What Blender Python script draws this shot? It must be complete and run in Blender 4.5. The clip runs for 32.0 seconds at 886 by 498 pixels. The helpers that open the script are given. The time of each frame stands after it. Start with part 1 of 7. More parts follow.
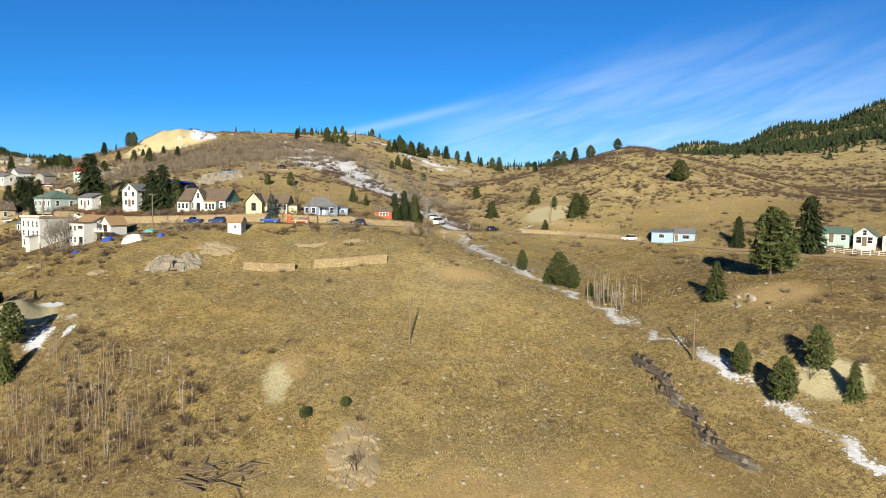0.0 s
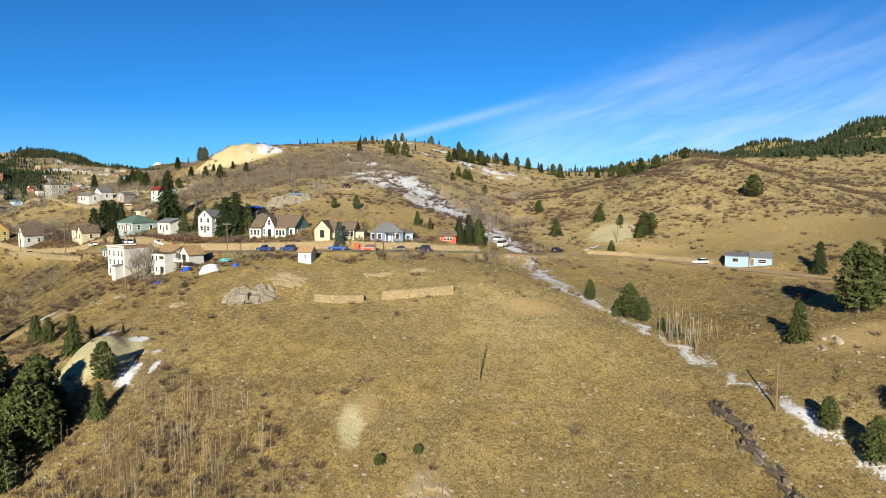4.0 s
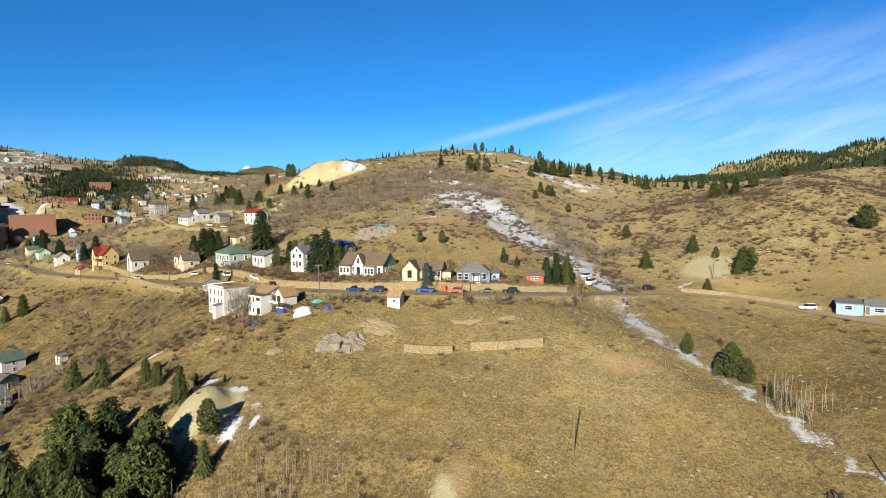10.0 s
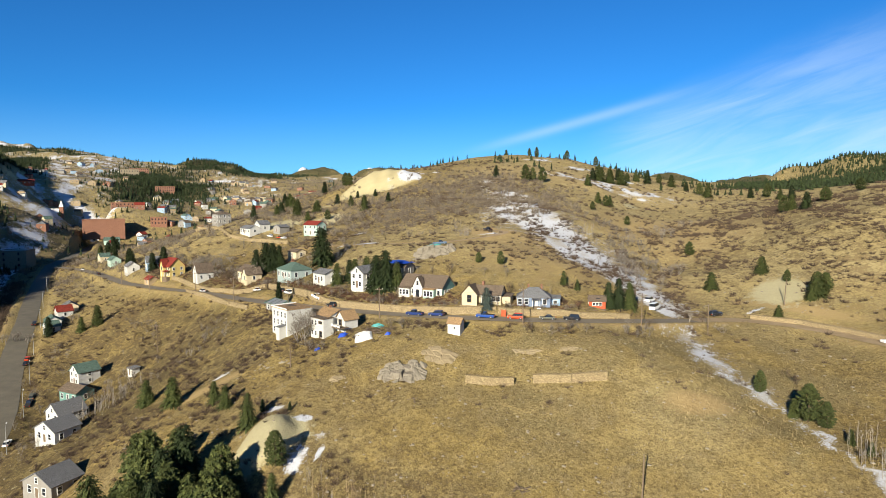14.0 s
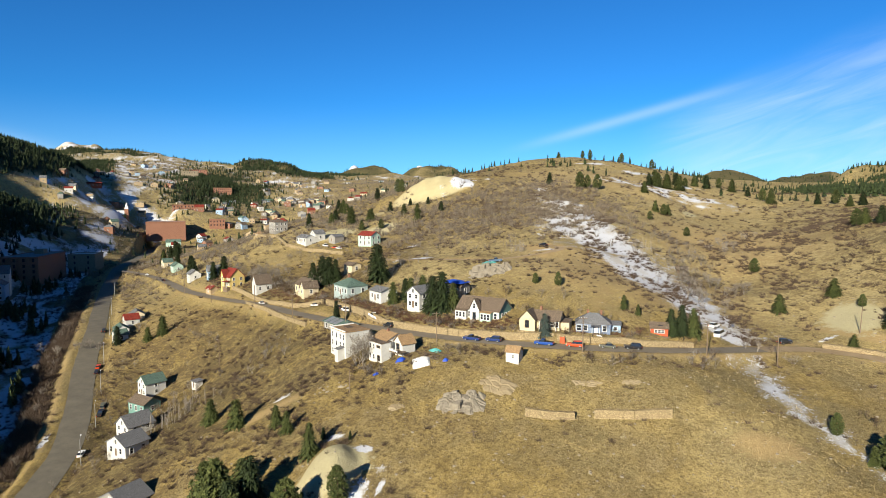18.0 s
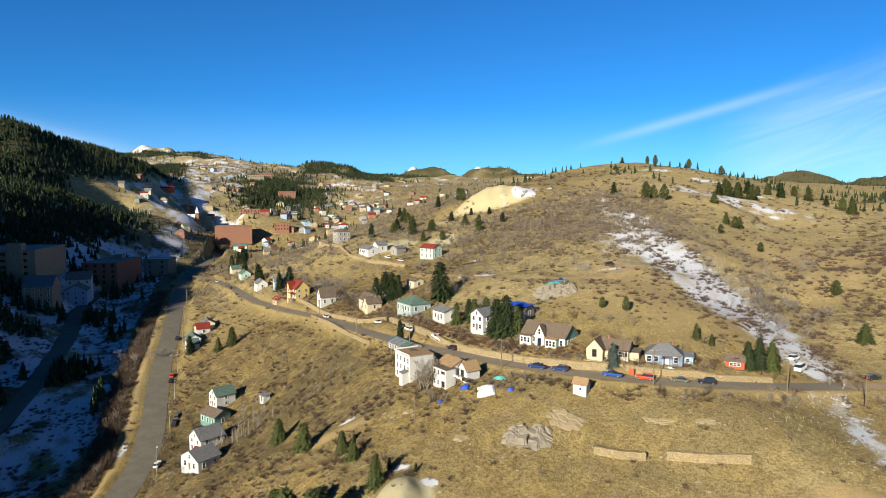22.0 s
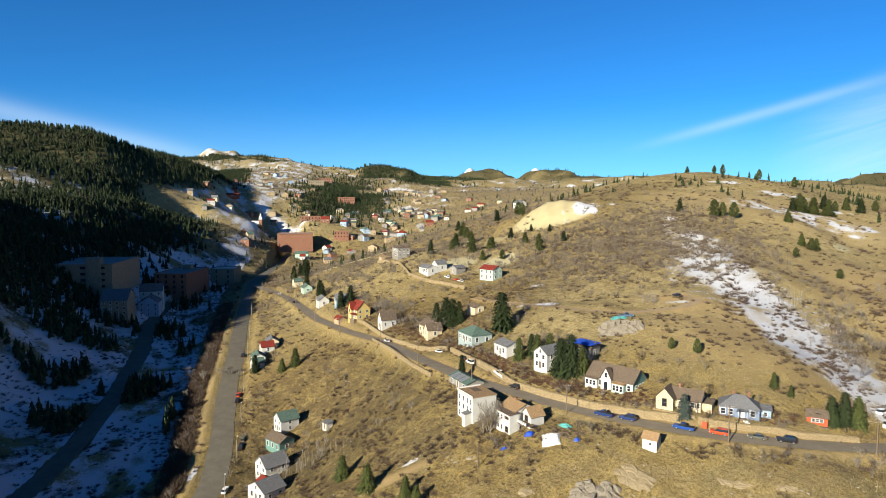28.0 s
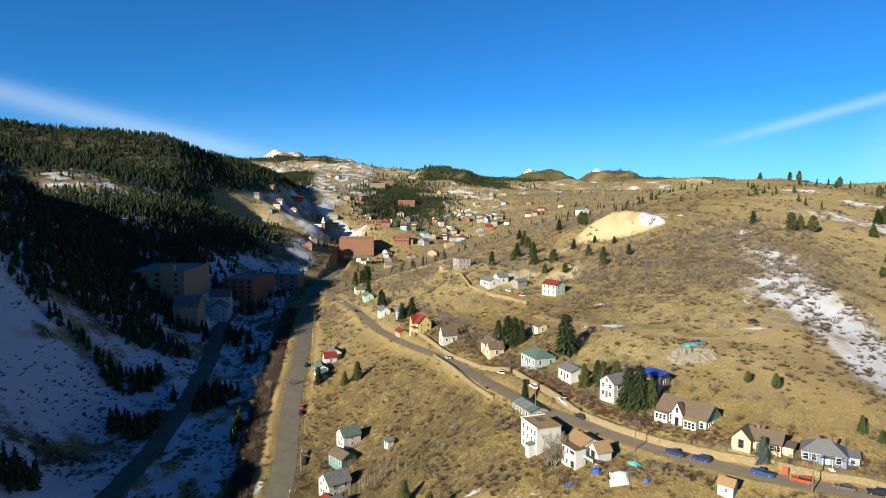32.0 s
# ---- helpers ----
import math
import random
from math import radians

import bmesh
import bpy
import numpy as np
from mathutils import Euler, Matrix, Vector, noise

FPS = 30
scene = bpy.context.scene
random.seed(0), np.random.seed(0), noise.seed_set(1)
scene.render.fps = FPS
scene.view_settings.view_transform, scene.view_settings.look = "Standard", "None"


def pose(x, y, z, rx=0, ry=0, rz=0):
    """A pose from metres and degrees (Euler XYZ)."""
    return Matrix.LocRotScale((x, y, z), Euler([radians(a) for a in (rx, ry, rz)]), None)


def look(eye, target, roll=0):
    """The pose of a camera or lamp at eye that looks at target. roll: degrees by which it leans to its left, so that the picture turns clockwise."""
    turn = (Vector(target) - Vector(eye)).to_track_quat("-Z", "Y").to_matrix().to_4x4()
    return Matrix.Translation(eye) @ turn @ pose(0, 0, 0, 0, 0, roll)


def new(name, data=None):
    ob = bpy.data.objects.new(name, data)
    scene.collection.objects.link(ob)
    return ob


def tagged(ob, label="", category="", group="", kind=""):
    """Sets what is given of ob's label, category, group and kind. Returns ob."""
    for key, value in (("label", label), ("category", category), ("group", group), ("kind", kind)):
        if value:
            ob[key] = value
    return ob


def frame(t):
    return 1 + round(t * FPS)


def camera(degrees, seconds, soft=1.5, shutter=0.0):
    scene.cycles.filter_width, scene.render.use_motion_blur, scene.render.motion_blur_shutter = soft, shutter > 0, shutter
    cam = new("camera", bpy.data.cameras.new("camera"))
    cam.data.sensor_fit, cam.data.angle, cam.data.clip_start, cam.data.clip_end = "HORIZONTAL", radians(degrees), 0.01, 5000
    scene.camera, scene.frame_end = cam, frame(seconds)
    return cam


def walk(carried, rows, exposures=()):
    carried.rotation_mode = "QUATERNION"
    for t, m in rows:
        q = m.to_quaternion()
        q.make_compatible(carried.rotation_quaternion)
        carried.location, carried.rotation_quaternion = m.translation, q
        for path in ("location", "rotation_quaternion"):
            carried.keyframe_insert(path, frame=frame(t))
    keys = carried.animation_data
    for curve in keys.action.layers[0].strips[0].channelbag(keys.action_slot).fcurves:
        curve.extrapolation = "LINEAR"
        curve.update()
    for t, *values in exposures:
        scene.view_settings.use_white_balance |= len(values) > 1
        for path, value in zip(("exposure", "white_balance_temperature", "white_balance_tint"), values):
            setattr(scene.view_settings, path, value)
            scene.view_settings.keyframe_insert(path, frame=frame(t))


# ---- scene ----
# ---- camera and its way: seconds, place, turn to the left, tilt, roll ----
cam = camera(70.25, 32.0, soft=0.5)
FLIGHT = [
    (0.0, 0.00, -0.00, 0.00, 0.000, -4.172, -0.656), (0.5, -0.20, -0.01, 0.84, 0.615, -4.171, -0.580), (1.0, -0.40, -0.04, 1.68, 1.302, -4.199, -0.458),
    (1.5, -0.61, -0.06, 2.48, 2.003, -4.239, -0.390), (2.0, -0.84, -0.05, 3.27, 2.591, -4.220, -0.313), (2.5, -1.08, -0.02, 4.05, 3.259, -4.235, -0.234),
    (3.0, -1.33, 0.04, 4.83, 3.877, -4.220, -0.158), (3.5, -1.59, 0.14, 5.65, 4.636, -4.193, -0.086), (5.5, -2.39, 0.49, 9.80, 6.682, -4.431, 0.292),
    (6.0, -2.64, 0.57, 10.70, 7.269, -4.407, 0.280), (6.5, -2.89, 0.65, 11.56, 8.207, -4.405, 0.288), (7.0, -3.16, 0.77, 12.38, 8.663, -4.409, 0.289),
    (7.5, -3.42, 0.92, 13.19, 8.845, -4.433, 0.247), (8.0, -3.66, 1.07, 13.99, 9.091, -4.398, 0.228), (8.5, -3.88, 1.21, 14.79, 9.914, -4.371, 0.232),
    (9.0, -4.08, 1.33, 15.59, 10.749, -4.329, 0.236), (9.5, -4.30, 1.45, 16.43, 11.531, -4.295, 0.247), (10.0, -4.54, 1.56, 17.30, 12.318, -4.265, 0.248),
    (10.5, -4.81, 1.65, 18.16, 13.041, -4.260, 0.270), (11.0, -5.12, 1.75, 18.99, 13.479, -4.263, 0.256), (11.5, -5.46, 1.85, 19.80, 14.089, -4.263, 0.246),
    (12.0, -5.79, 1.94, 20.55, 14.591, -4.278, 0.243), (12.5, -6.12, 1.99, 21.29, 15.003, -4.258, 0.186), (13.0, -6.43, 2.00, 22.03, 15.483, -4.227, 0.173),
    (13.5, -6.73, 1.98, 22.79, 16.315, -4.236, 0.151), (14.0, -7.02, 1.96, 23.58, 16.964, -4.243, 0.137), (14.5, -7.34, 1.95, 24.40, 17.895, -4.275, 0.100),
    (16.5, -8.75, 2.05, 28.26, 19.935, -4.485, 0.089), (17.0, -9.02, 2.19, 29.10, 20.316, -4.472, 0.080), (17.5, -9.30, 2.34, 29.90, 20.887, -4.466, 0.113),
    (18.0, -9.60, 2.47, 30.66, 21.408, -4.528, 0.151), (18.5, -9.89, 2.59, 31.41, 21.863, -4.557, 0.166), (19.0, -10.19, 2.70, 32.16, 22.451, -4.573, 0.169),
    (19.5, -10.50, 2.80, 32.93, 23.040, -4.582, 0.179), (20.0, -10.83, 2.89, 33.75, 23.588, -4.579, 0.140), (20.5, -11.15, 2.96, 34.61, 24.381, -4.529, 0.102),
    (21.0, -11.46, 2.99, 35.46, 25.572, -4.500, 0.074), (21.5, -11.76, 3.00, 36.32, 26.255, -4.501, 0.035), (22.0, -12.05, 3.00, 37.19, 26.652, -4.516, 0.038),
    (22.5, -12.34, 3.01, 38.08, 27.105, -4.505, 0.051), (23.0, -12.64, 3.05, 39.00, 27.775, -4.464, 0.028), (23.5, -12.93, 3.11, 39.91, 28.047, -4.436, -0.024),
    (24.0, -13.21, 3.16, 40.78, 28.103, -4.427, -0.050), (24.5, -13.48, 3.20, 41.63, 28.276, -4.417, -0.068), (25.0, -13.75, 3.23, 42.46, 28.763, -4.436, -0.076),
    (25.5, -14.03, 3.27, 43.29, 29.105, -4.461, -0.086), (27.5, -14.79, 3.62, 46.88, 31.478, -4.481, -0.096), (28.0, -15.15, 3.79, 47.69, 31.710, -4.510, -0.131),
    (28.5, -15.53, 3.97, 48.48, 31.851, -4.531, -0.133), (29.0, -15.91, 4.14, 49.30, 32.053, -4.541, -0.153), (29.5, -16.25, 4.30, 50.15, 32.654, -4.526, -0.177),
    (30.0, -16.55, 4.41, 51.02, 33.389, -4.527, -0.197), (30.5, -16.84, 4.48, 51.93, 34.339, -4.554, -0.231), (31.0, -17.15, 4.54, 52.85, 35.205, -4.558, -0.266),
    (31.5, -17.54, 4.60, 53.79, 36.143, -4.592, -0.291), (32.0, -17.99, 4.68, 54.76, 37.007, -4.592, -0.370)
]


def aim(x, y, z, yaw, tilt, roll):
    return Matrix.Translation((x, y, z)) @ Euler((0, 0, radians(yaw))).to_matrix().to_4x4() @ Euler((radians(90 + tilt), 0, 0)).to_matrix().to_4x4() @ Euler((0, 0, radians(-roll))).to_matrix().to_4x4()


walk(cam, [(r[0], aim(*r[1:])) for r in FLIGHT], exposures=[(0.0, 0.95), (12.0, 0.95), (32.0, 1.05)])

# ---- light: a low winter sun from behind the first view, and a clear sky with thin cloud ----
SUN_UP, SUN_TO = 20.0, 4.0
sun = new("sun", bpy.data.lights.new("sun", "SUN"))
sun.data.energy, sun.data.angle, sun.data.color = 5.0, radians(0.5), (1.0, 0.925, 0.76)
sun.matrix_world = look((0, 0, 0), (math.sin(radians(SUN_TO)) * math.cos(radians(SUN_UP)), math.cos(radians(SUN_TO)) * math.cos(radians(SUN_UP)), -math.sin(radians(SUN_UP))))
sun.location = (0, 0, 400)
world = bpy.data.worlds.new("sky")
scene.world = world
world.use_nodes = True
wn, wl = world.node_tree.nodes, world.node_tree.links
wn.clear()
sky = wn.new("ShaderNodeTexSky")
sky.sky_type, sky.sun_disc, sky.sun_elevation, sky.sun_rotation = "NISHITA", False, radians(SUN_UP), radians(180 + SUN_TO)
sky.altitude, sky.air_density, sky.dust_density, sky.ozone_density = 2500, 1.0, 0.3, 3.0
tint = wn.new("ShaderNodeMix")
tint.data_type, tint.blend_type = "RGBA", "MULTIPLY"
tint.inputs[0].default_value = 1.0
tint.inputs[7].default_value = (0.19, 0.77, 1.26, 1)


def sky_math(op, a, b=0.0, c=0.0):
    m = wn.new("ShaderNodeMath")
    m.operation = op
    for i, v in enumerate((a, b, c)):
        if isinstance(v, (int, float)):
            m.inputs[i].default_value = v
        else:
            wl.new(v, m.inputs[i])
    return m.outputs[0]


def sky_step(v, lo, hi):
    m = wn.new("ShaderNodeMapRange")
    m.interpolation_type = "SMOOTHSTEP"
    m.inputs[1].default_value, m.inputs[2].default_value = lo, hi
    wl.new(v, m.inputs[0])
    return m.outputs[0]


coord = wn.new("ShaderNodeTexCoord")
sep = wn.new("ShaderNodeSeparateXYZ")
wl.new(coord.outputs["Generated"], sep.inputs[0])
east = sky_math("DEGREES", sky_math("ARCTAN2", sep.outputs[0], sep.outputs[1]))
high = sky_math("DEGREES", sky_math("ARCSINE", sep.outputs[2]))
# fibres of thin cloud, drawn out along a rising line
flat = wn.new("ShaderNodeCombineXYZ")
wl.new(sky_math("MULTIPLY", east, 0.055), flat.inputs[0])
wl.new(sky_math("MULTIPLY", sky_math("SUBTRACT", high, sky_math("MULTIPLY", east, 0.30)), 0.30), flat.inputs[1])
wisp = wn.new("ShaderNodeTexNoise")
wisp.inputs["Scale"].default_value, wisp.inputs["Detail"].default_value, wisp.inputs["Roughness"].default_value, wisp.inputs["Distortion"].default_value = 1.6, 7, 0.6, 0.7
wl.new(flat.outputs[0], wisp.inputs["Vector"])
fibre = sky_step(wisp.outputs[0], 0.26, 0.80)
# a spreading veil to the north-east
edge = sky_math("SUBTRACT", sky_math("ADD", sky_math("MULTIPLY", east, 0.36), 8.6), high)
veil = sky_math("MULTIPLY", sky_math("MULTIPLY", sky_step(edge, -0.8, 3.2), sky_step(east, -6.0, 3.0)), sky_math("MULTIPLY", sky_step(high, 17.0, 7.0), sky_step(east, 60.0, 24.0)))
veil = sky_math("MULTIPLY", veil, sky_math("MULTIPLY_ADD", fibre, 0.30, 0.10))
# its trailing streak, and a low band over the western ridge


def streak(along, width, lo0, lo1, hi0, hi1, most):
    d = sky_math("DIVIDE", sky_math("SUBTRACT", high, along), width)
    g = sky_math("EXPONENT", sky_math("MULTIPLY", sky_math("MULTIPLY", d, d), -1.0))
    return sky_math("MULTIPLY", sky_math("MULTIPLY", g, most), sky_math("MULTIPLY", sky_step(east, lo0, lo1), sky_step(east, hi0, hi1)))


tail = streak(sky_math("MULTIPLY_ADD", east, 0.25, 8.2), 0.42, -17.0, -7.0, 7.0, -3.0, 0.26)
band = streak(sky_math("MULTIPLY_ADD", east, -0.22, -8.2), 0.9, -95.0, -75.0, -46.0, -58.0, 0.24)
haze = sky_math("MULTIPLY", sky_step(high, 9.0, 0.0), 0.17)
thin = sky_math("MINIMUM", sky_math("ADD", sky_math("ADD", sky_math("ADD", veil, tail), band), haze), 0.85)
cloud = wn.new("ShaderNodeMix")
cloud.data_type = "RGBA"
cloud.inputs[7].default_value = (8.2, 9.6, 10.6, 1)
# the thin air of a mountain sky: deeper overhead
deep = wn.new("ShaderNodeMix")
deep.data_type, deep.blend_type = "RGBA", "MULTIPLY"
deep.inputs[7].default_value = (0.38, 0.38, 0.42, 1)
wl.new(sky_step(high, 16.0, 60.0), deep.inputs[0])
back = wn.new("ShaderNodeBackground")
back.inputs[1].default_value = 0.054
out = wn.new("ShaderNodeOutputWorld")
wl.new(sky.outputs[0], tint.inputs[6])
wl.new(tint.outputs[2], cloud.inputs[6])
wl.new(thin, cloud.inputs[0])
wl.new(cloud.outputs[2], deep.inputs[6])
wl.new(deep.outputs[2], back.inputs[0])
wl.new(back.outputs[0], out.inputs[0])


# ---- materials ----
def node_mat(name, rough=0.9, metal=0.0):
    m = bpy.data.materials.new(name)
    m.use_nodes = True
    n = m.node_tree.nodes
    b = n["Principled BSDF"]
    b.inputs["Roughness"].default_value, b.inputs["Metallic"].default_value = rough, metal
    b.inputs["Specular IOR Level"].default_value = 0.25
    return m, n, m.node_tree.links, b


def noise(n, l, vec, scale, detail=4, rough=0.6, dist=0.0):
    t = n.new("ShaderNodeTexNoise")
    t.inputs["Scale"].default_value, t.inputs["Detail"].default_value, t.inputs["Roughness"].default_value, t.inputs["Distortion"].default_value = scale, detail, rough, dist
    if vec is not None:
        l.new(vec, t.inputs["Vector"])
    return t.outputs[0]


def ramped(n, l, fac, a, b):
    r = n.new("ShaderNodeMapRange")
    r.inputs[1].default_value, r.inputs[2].default_value = a, b
    l.new(fac, r.inputs[0])
    return r.outputs[0]


def mix(n, l, fac, a, b, kind="MIX"):
    m = n.new("ShaderNodeMix")
    m.data_type, m.blend_type = "RGBA", kind
    for v, s in ((fac, 0), (a, 6), (b, 7)):
        if isinstance(v, (int, float)):
            m.inputs[s].default_value = v
        elif isinstance(v, tuple):
            m.inputs[s].default_value = (*v, 1)
        else:
            l.new(v, m.inputs[s])
    return m.outputs[2]


def calc(n, l, op, a, b):
    m = n.new("ShaderNodeMath")
    m.operation, m.use_clamp = op, op in ("ADD", "SUBTRACT")
    for i, v in enumerate((a, b)):
        if isinstance(v, (int, float)):
            m.inputs[i].default_value = v
        else:
            l.new(v, m.inputs[i])
    return m.outputs[0]


def bump(n, l, b, height, strength, dist):
    k = n.new("ShaderNodeBump")
    k.inputs["Strength"].default_value, k.inputs["Distance"].default_value = strength, dist
    l.new(height, k.inputs["Height"])
    l.new(k.outputs[0], b.inputs["Normal"])


def place(n):
    return n.new("ShaderNodeTexCoord").outputs["Object"]


def worn(name, colour, rough=0.8, scale=1.5, amount=0.35, metal=0.0, dark=None, grain=9.0, vary=0.0):
    """Paint, stone, bark and the like: two scales of tone, slight relief."""
    m, n, l, b = node_mat(name, rough, metal)
    p = place(n)
    dark = dark or tuple(c * 0.55 for c in colour)
    c = mix(n, l, ramped(n, l, noise(n, l, p, scale, 5, 0.65), 0.42, 0.75), colour, dark)
    c = mix(n, l, amount, c, mix(n, l, noise(n, l, p, grain, 3), tuple(min(v * 1.25, 0.95) for v in colour), dark))
    if vary:
        info = n.new("ShaderNodeObjectInfo")
        c = mix(n, l, calc(n, l, "MULTIPLY", info.outputs["Random"], vary), c, dark)
    l.new(c, b.inputs["Base Color"])
    bump(n, l, b, noise(n, l, p, grain, 4), 0.35, 0.03)
    return m


def lapped(name, colour, pitch=0.16):
    """Painted clapboard: level courses with a shadow edge, weathered."""
    m, n, l, b = node_mat(name, 0.75)
    p = place(n)
    s = n.new("ShaderNodeSeparateXYZ"); l.new(p, s.inputs[0])
    z = calc(n, l, "MULTIPLY", s.outputs[2], 1 / pitch)
    f = calc(n, l, "FRACT", z, 0.0)
    c = mix(n, l, ramped(n, l, noise(n, l, p, 0.9, 6, 0.7), 0.5, 0.85), colour, tuple(v * 0.72 for v in colour))
    c = mix(n, l, ramped(n, l, noise(n, l, p, 14, 3), 0.55, 0.8), c, tuple(v * 0.8 for v in colour))
    l.new(c, b.inputs["Base Color"])
    bump(n, l, b, f, 0.6, 0.03)
    return m


def shingled(name, colour, dark):
    m, n, l, b = node_mat(name, 0.9)
    p = place(n)
    w = n.new("ShaderNodeTexBrick")
    w.inputs["Scale"].default_value, w.inputs["Mortar Size"].default_value = 2.2, 0.03
    w.inputs["Color1"].default_value, w.inputs["Color2"].default_value, w.inputs["Mortar"].default_value = (*colour, 1), (*dark, 1), (*[v * 0.4 for v in dark], 1)
    l.new(p, w.inputs["Vector"])
    c = mix(n, l, ramped(n, l, noise(n, l, p, 0.7, 6, 0.7), 0.45, 0.8), w.outputs[0], dark)
    l.new(c, b.inputs["Base Color"])
    bump(n, l, b, noise(n, l, p, 12, 4), 0.4, 0.03)
    return m


def rubble(name, light, dark, size=2.2):
    """Dry-laid stone."""
    m, n, l, b = node_mat(name, 0.95)
    p = place(n)
    v = n.new("ShaderNodeTexVoronoi"); v.inputs["Scale"].default_value = size
    e = n.new("ShaderNodeTexVoronoi"); e.feature = "DISTANCE_TO_EDGE"; e.inputs["Scale"].default_value = size
    l.new(p, v.inputs["Vector"]); l.new(p, e.inputs["Vector"])
    c = mix(n, l, v.outputs["Color"], light, dark)
    c = mix(n, l, ramped(n, l, e.outputs[0], 0.0, 0.09), tuple(x * 0.35 for x in dark), c)
    c = mix(n, l, ramped(n, l, noise(n, l, p, 9, 4), 0.4, 0.8), c, dark)
    l.new(c, b.inputs["Base Color"])
    bump(n, l, b, ramped(n, l, e.outputs[0], 0.0, 0.2), 0.8, 0.12)
    return m


def land_material():
    m, n, l, b = node_mat("dry_hillside", 0.95)
    b.inputs["Specular IOR Level"].default_value = 0.1
    p = place(n)

    def layer(name):
        a = n.new("ShaderNodeAttribute")
        a.attribute_name = name
        return a.outputs["Fac"]

    big, mid, fine, tiny = noise(n, l, p, 0.03, 5, 0.6), noise(n, l, p, 0.22, 6, 0.68, 0.4), noise(n, l, p, 1.3, 6, 0.72), noise(n, l, p, 6.0, 4, 0.7)
    c = mix(n, l, ramped(n, l, mid, 0.36, 0.66), (0.34, 0.250, 0.086), (0.190, 0.134, 0.047))
    c = mix(n, l, ramped(n, l, big, 0.45, 0.72), c, (0.29, 0.23, 0.11))
    patch = noise(n, l, p, 0.085, 5, 0.7, 0.8)
    c = mix(n, l, ramped(n, l, patch, 0.50, 0.60), c, mix(n, l, fine, (0.30, 0.235, 0.115), (0.18, 0.138, 0.070)))
    zone = noise(n, l, p, 0.045, 4, 0.55, 1.2)
    c = mix(n, l, ramped(n, l, zone, 0.50, 0.64), c, mix(n, l, fine, (0.245, 0.200, 0.098), (0.160, 0.128, 0.062)))
    c = mix(n, l, ramped(n, l, noise(n, l, p, 0.12, 5, 0.7, 1.0), 0.60, 0.72), c, (0.42, 0.315, 0.13))
    blade = noise(n, l, p, 2.6, 5, 0.75, 0.6)
    c = mix(n, l, calc(n, l, "MULTIPLY", ramped(n, l, fine, 0.49, 0.61), 0.8), c, (0.092, 0.062, 0.024))
    c = mix(n, l, ramped(n, l, blade, 0.52, 0.60), c, (0.105, 0.070, 0.028))
    c = mix(n, l, calc(n, l, "MULTIPLY", ramped(n, l, tiny, 0.50, 0.64), 0.75), c, (0.54, 0.42, 0.18))
    # pale straw, also brightening the hills as if they faced the sun more
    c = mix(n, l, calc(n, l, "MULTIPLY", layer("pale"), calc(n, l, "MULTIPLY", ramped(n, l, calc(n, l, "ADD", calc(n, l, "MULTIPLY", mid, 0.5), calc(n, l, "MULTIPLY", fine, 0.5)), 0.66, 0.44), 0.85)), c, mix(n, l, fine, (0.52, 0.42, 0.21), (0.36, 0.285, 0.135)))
    # reddish-brown grass, darkened further for grazing light on the west slope
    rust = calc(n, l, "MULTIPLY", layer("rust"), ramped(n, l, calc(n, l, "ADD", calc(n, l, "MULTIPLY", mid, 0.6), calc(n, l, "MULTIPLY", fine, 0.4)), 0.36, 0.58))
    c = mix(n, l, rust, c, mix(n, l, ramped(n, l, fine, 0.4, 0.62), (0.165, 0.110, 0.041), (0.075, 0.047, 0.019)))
    # darker scrub and old growth
    scrub = calc(n, l, "MULTIPLY", calc(n, l, "MULTIPLY", layer("scrub"), 0.85), ramped(n, l, calc(n, l, "ADD", calc(n, l, "MULTIPLY", mid, 0.5), calc(n, l, "MULTIPLY", fine, 0.5)), 0.465, 0.545))
    c = mix(n, l, scrub, c, mix(n, l, ramped(n, l, tiny, 0.4, 0.65), (0.075, 0.053, 0.030), (0.17, 0.124, 0.060)))
    # bare earth and spoil; bare also lightens the sunward hill
    bare = ramped(n, l, calc(n, l, "ADD", layer("bare"), calc(n, l, "MULTIPLY", calc(n, l, "SUBTRACT", calc(n, l, "ADD", calc(n, l, "MULTIPLY", fine, 0.5), calc(n, l, "MULTIPLY", mid, 0.5)), 0.5), 2.4)), 0.35, 0.75)
    c = mix(n, l, bare, c, mix(n, l, mid, (0.45, 0.325, 0.155), (0.31, 0.22, 0.10)))
    spoil = ramped(n, l, calc(n, l, "ADD", layer("spoil"), calc(n, l, "MULTIPLY", calc(n, l, "SUBTRACT", calc(n, l, "ADD", calc(n, l, "MULTIPLY", fine, 0.4), calc(n, l, "MULTIPLY", mid, 0.6)), 0.5), 3.4)), 0.4, 0.62)
    c = mix(n, l, spoil, c, mix(n, l, fine, (0.50, 0.445, 0.265), (0.37, 0.32, 0.185)))
    gold = ramped(n, l, calc(n, l, "ADD", layer("gold"), calc(n, l, "MULTIPLY", calc(n, l, "SUBTRACT", mid, 0.5), 0.3)), 0.4, 0.55)
    c = mix(n, l, gold, c, mix(n, l, mid, (0.50, 0.43, 0.245), (0.38, 0.32, 0.17)))
    # forest floor; its dark tone also deepens the gulch bank's shade
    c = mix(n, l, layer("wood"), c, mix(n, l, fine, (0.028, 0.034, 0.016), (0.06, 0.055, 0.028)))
    # stony specks
    c = mix(n, l, ramped(n, l, noise(n, l, p, 2.6, 2, 0.5), 0.70, 0.74), c, (0.42, 0.36, 0.27))
